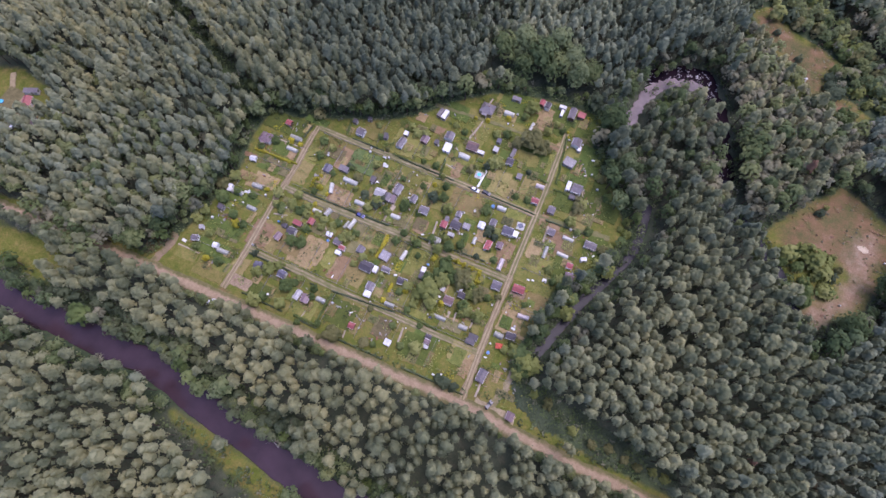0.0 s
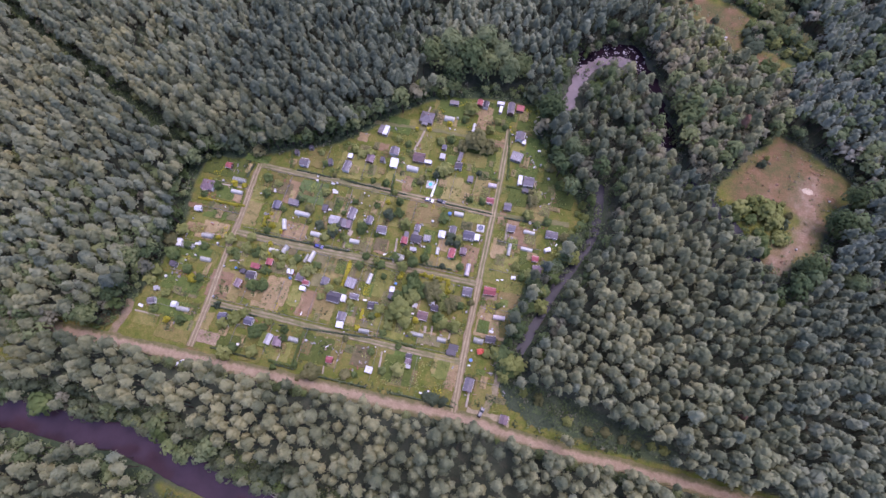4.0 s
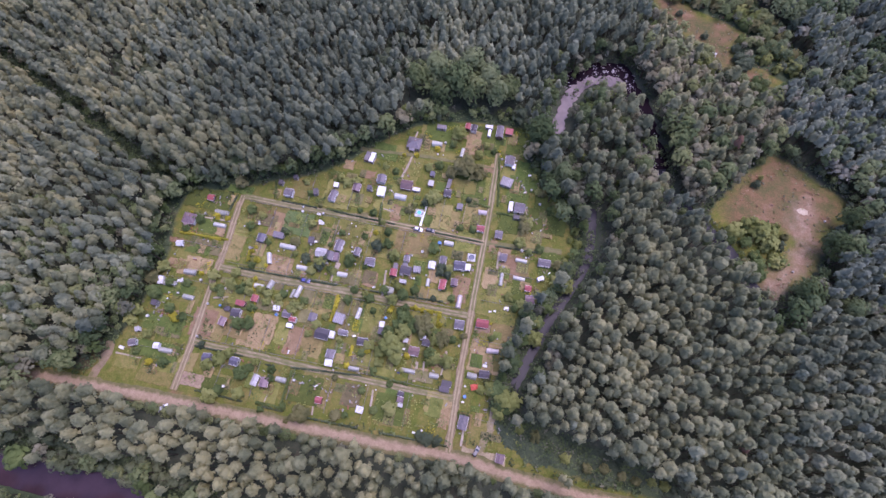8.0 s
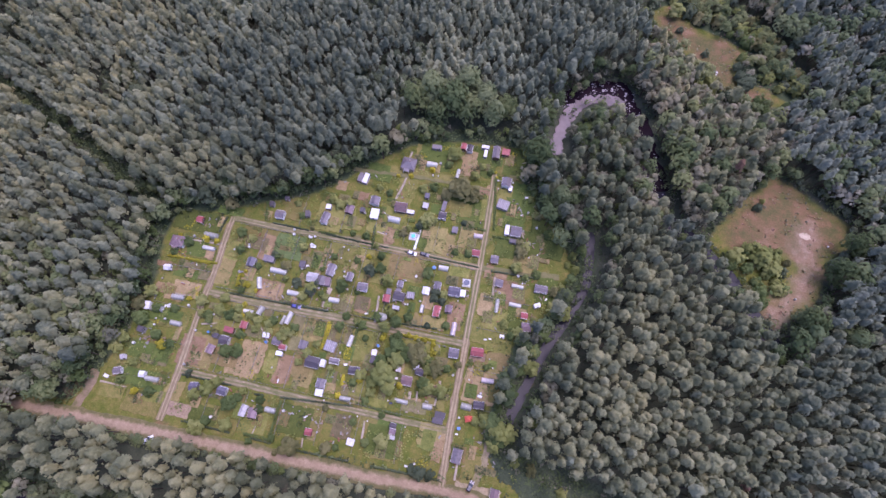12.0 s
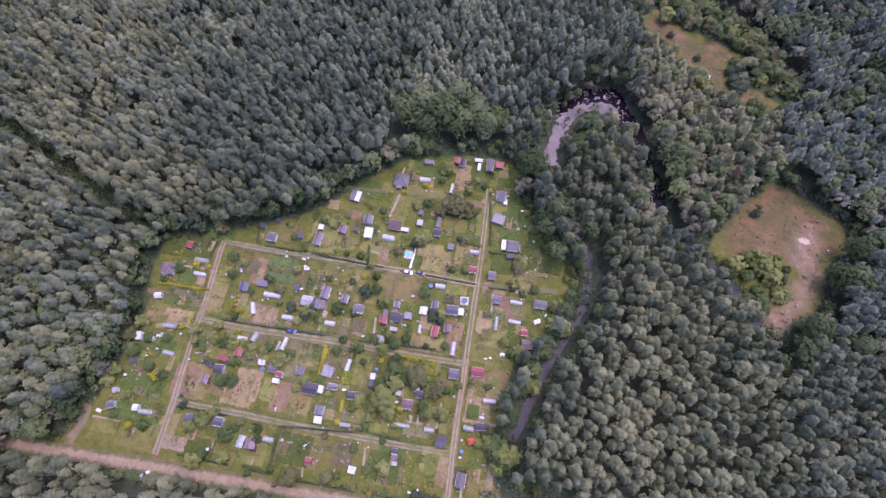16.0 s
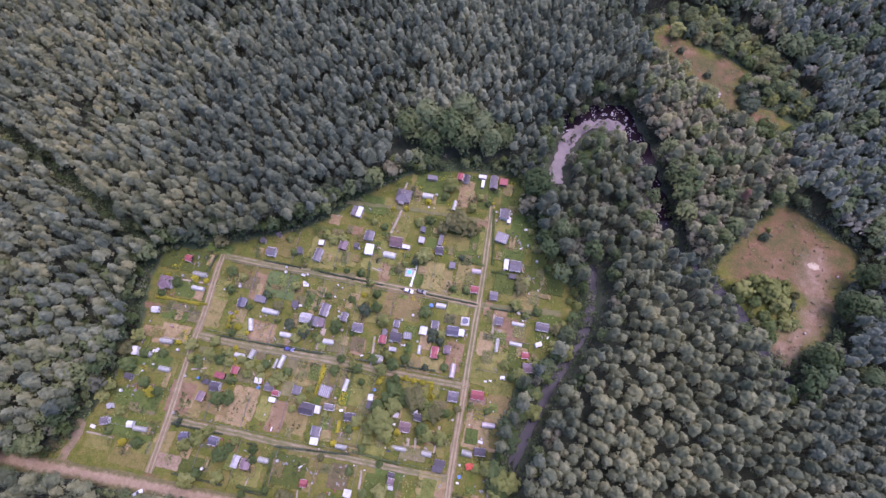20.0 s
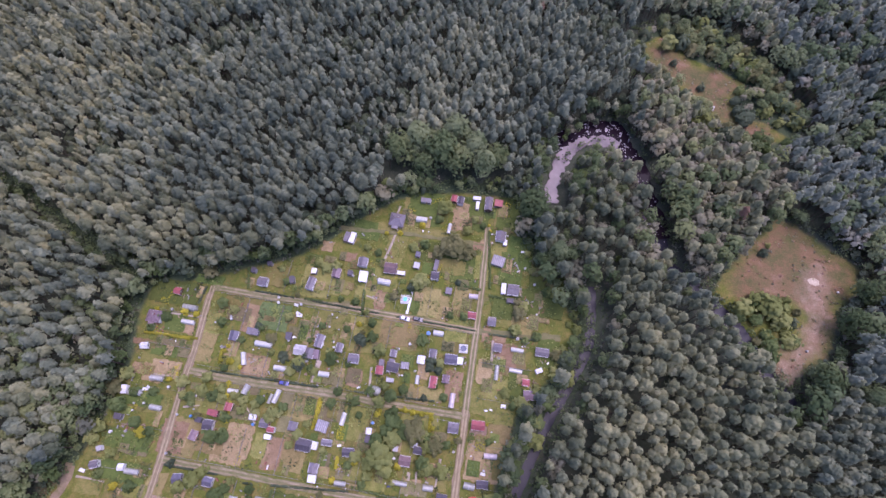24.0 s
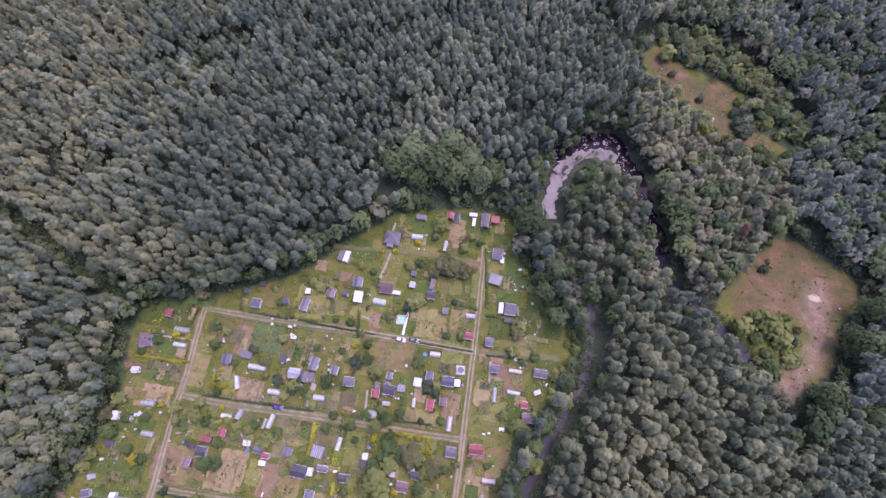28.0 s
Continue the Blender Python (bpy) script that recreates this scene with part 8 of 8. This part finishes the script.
# young growth on the low ground between the road and the eastern pines, their shade put into its deep green
def thicket():
    rng = np.random.default_rng(33)
    n = 5200
    X, Y = rng.uniform(130, 200, n), rng.uniform(0, 30, n)
    ok = (signed(X, Y, LOW_GROUND) < 2.5 + np.sin(X * 0.4)) & (dist_line(X, Y, MAIN_ROAD) > 7.0 + 1.5 * np.sin(X * 0.21))
    p = np.stack([X[ok], Y[ok]], 1)
    pick = rng.random(len(p)) + 0.25 * np.sin(p[:, 0] * 0.35) * np.sin(p[:, 1] * 0.5)
    for mat, lo, hi, word in ((LEAF, -1, 0.14, "fresh green grass and herbs on low ground"), (DEEP_LEAF, 0.14, 1.14, "deep green growth coloured for the pines' shade"), (LIGHT_LEAF, 1.14, 2, "bright green growth on low ground")):
        q = p[(pick >= lo) & (pick < hi)]
        c = np.repeat(q, 4, 0) + rng.normal(0, 0.5, (len(q) * 4, 2))
        h = np.repeat(0.28 + 0.15 * np.sin(q[:, 0] * 0.5) * np.sin(q[:, 1] * 0.6), 4) * rng.uniform(0.5, 1.0, len(c))
        nn = rng.normal(0, 0.25, (len(c), 3)) + np.array([0, 0, 1])
        nn /= np.linalg.norm(nn, axis=1)[:, None]
        ob = new("thicket", as_mesh("thicket", *tuft_field(rng, np.concatenate([c, h[:, None]], 1), nn, rng.uniform(0.4, 0.8, len(c)), 4), mat))
        tagged(ob, word, "undergrowth", kind="stuff")


thicket()

# dense shrubs round the two clearings and on the low ground
def shrub(x, y, r, kind, turn, where):
    mat, word, _ = LEAVES[kind]
    root = thing("shrub", x, y, turn, -0.1)
    root.scale = (r, r * 0.92, r * 1.25)
    part("crown", BUSH_MESH[kind][int(turn) % 3], mat, root)
    part("stem", STEM_MESH, BARK, root)
    tagged(root, f"dense {word.replace('bush', 'shrub')} {where}", "shrub", "shrubs beyond the gardens")


def shrubs():
    rng = random.Random(77)
    placed = []
    while len(placed) < 52:
        x, y = rng.uniform(172, 252), rng.uniform(194, 268)
        r = rng.uniform(2.0, 3.9)
        here, bare = np.array([x]), np.array([y])
        if signed(here, bare, UPPER)[0] > 1.5 or signed(here, bare, BARE)[0] < r * 0.8 or min((math.hypot(x - a, y - b) - 0.42 * (r + c) for a, b, c in placed), default=9) < 0:
            continue
        placed.append((x, y, r))
        shrub(x, y, r, rng.choice("GGLWWD"), rng.uniform(0, 360), "at the upper clearing's edge")
    for x, y, r, kind in ((230.8, 116.4, 3.4, "G"), (236.5, 118.2, 3.2, "G"), (239.5, 113.2, 3.0, "D"), (233.2, 111, 3.2, "G"), (239.1, 104.6, 3.3, "L"), (218, 111.6, 2.8, "L"), (228.2, 106.2, 2.6, "G"), (231.3, 97.4, 3.0, "L"),
                          (224.2, 119.6, 2.8, "L"), (238.2, 122.4, 2.4, "G"), (227, 114, 2.4, "W"), (242, 118, 2.2, "W"), (224.6, 102.6, 2.2, "W"), (221.4, 115.6, 2.2, "G"), (229, 101.4, 2.0, "W"), (236.6, 108, 2.4, "G"), (232.4, 147, 1.5, "G")):
        shrub(x, y, r * 0.78, kind, rng.uniform(0, 360), "in the sandy clearing")
    for x, y in SHRUBS_LOW:
        shrub(x, y, rng.uniform(1.5, 2.3), rng.choice("WWG"), rng.uniform(0, 360), "beside the sandy road")


SHRUBS_LOW = [(165.9, 5.2), (172.4, 6.2), (179.2, 5.1), (184.4, 4.5), (190.3, 5.4), (195.1, 4.8), (157.6, 6.8), (145.1, 12.5), (139.0, 13.5), (177.7, 13.8)]
shrubs()


# boards, pots, stones and buckets lying about in the gardens
def clutter():
    rng = np.random.default_rng(51)
    mats = [WALLS["grey"], PLASTIC["s"], plain("terracotta", (0.30, 0.13, 0.08), 0.8), plain("old_boards", (0.26, 0.19, 0.13), 0.85)]
    V, Fc = [[] for _ in mats], [[] for _ in mats]
    heaps = rng.uniform((-26, 4), (142, 148), (120, 2))
    for hx, hy in heaps:
        for _ in range(int(rng.integers(2, 9))):
            x, y = hx + rng.normal(0, 1.3), hy + rng.normal(0, 1.3)
            if signed(np.array([x]), np.array([y]), COLONY)[0] > -2 or min(dist_line(np.array([x]), np.array([y]), ln)[0] for ln in (*ROWS_Y, LANES_X, LANE_EAST)) < 2.2:
                continue
            j = int(rng.choice(4, p=[0.42, 0.06, 0.12, 0.40]))
            a, b, h, t = rng.uniform(0.12, 0.8), rng.uniform(0.1, 0.3), rng.uniform(0.1, 0.45), rng.uniform(0, 3.14)
            vs, fs = box(-a, -b, -0.1, a, b, h)
            o = len(V[j])
            V[j] += [(x + u * math.cos(t) - v * math.sin(t), y + u * math.sin(t) + v * math.cos(t), 0.08 + z * (1 + 0.1 * k)) for k, (u, v, z) in enumerate(vs)]
            Fc[j] += [tuple(i + o for i in f) for f in fs]
    for j, mat in enumerate(mats):
        me = bpy.data.meshes.new("garden_clutter")
        me.from_pydata(V[j], [], Fc[j])
        me.materials.append(mat)
        tagged(new("garden_clutter", me), "boards, pots and buckets lying in the gardens", "clutter", kind="stuff")


clutter()


# trodden garden paths, planks and kerbs inside the plots
GARDEN_PATH = tracks_material("trodden_garden_path", (0.27, 0.225, 0.165), (0.42, 0.36, 0.29))
for k, (x0, y0, x1, y1, wide) in enumerate(GARDEN_PATHS):
    ribbon("garden_path", [(x0, y0), ((x0 + x1) / 2 + 0.1, (y0 + y1) / 2), (x1, y1)], wide, 0.115 + 0.0007 * k, GARDEN_PATH, "narrow pale trodden path through a garden plot", 0.06, category="path", step=0.8)


# heather and grass tussocks on the sandy clearings
def tussocks():
    rng = np.random.default_rng(41)
    X, Y = rng.uniform(170, 275, 3000), rng.uniform(82, 258, 3000)
    thin = np.sin(X * 0.23 + 2 * np.sin(Y * 0.11)) * np.sin(Y * 0.19) > -0.15
    ok = (inside(X, Y, SANDY) | inside(X, Y, UPPER)) & thin
    p = np.stack([X[ok], Y[ok]], 1)
    for k, mat in ((0, OLIVE), (1, WILLOW), (2, RUST_LEAF)):
        q = np.repeat(p[k::3], 3, 0)
        q = q + rng.normal(0, 0.28, q.shape)
        n = len(q)
        nn = rng.normal(0, 0.4, (n, 3)) + np.array([0, 0, 1])
        nn /= np.linalg.norm(nn, axis=1)[:, None]
        size = rng.uniform(0.15, 0.45, n)
        ob = new("grass_tussocks", as_mesh("grass_tussocks", *tuft_field(rng, np.concatenate([q, (size * 0.8)[:, None]], 1), nn, size), mat))
        tagged(ob, "dry tussocks and heather on bare sandy ground", "tussocks", kind="stuff")


tussocks()
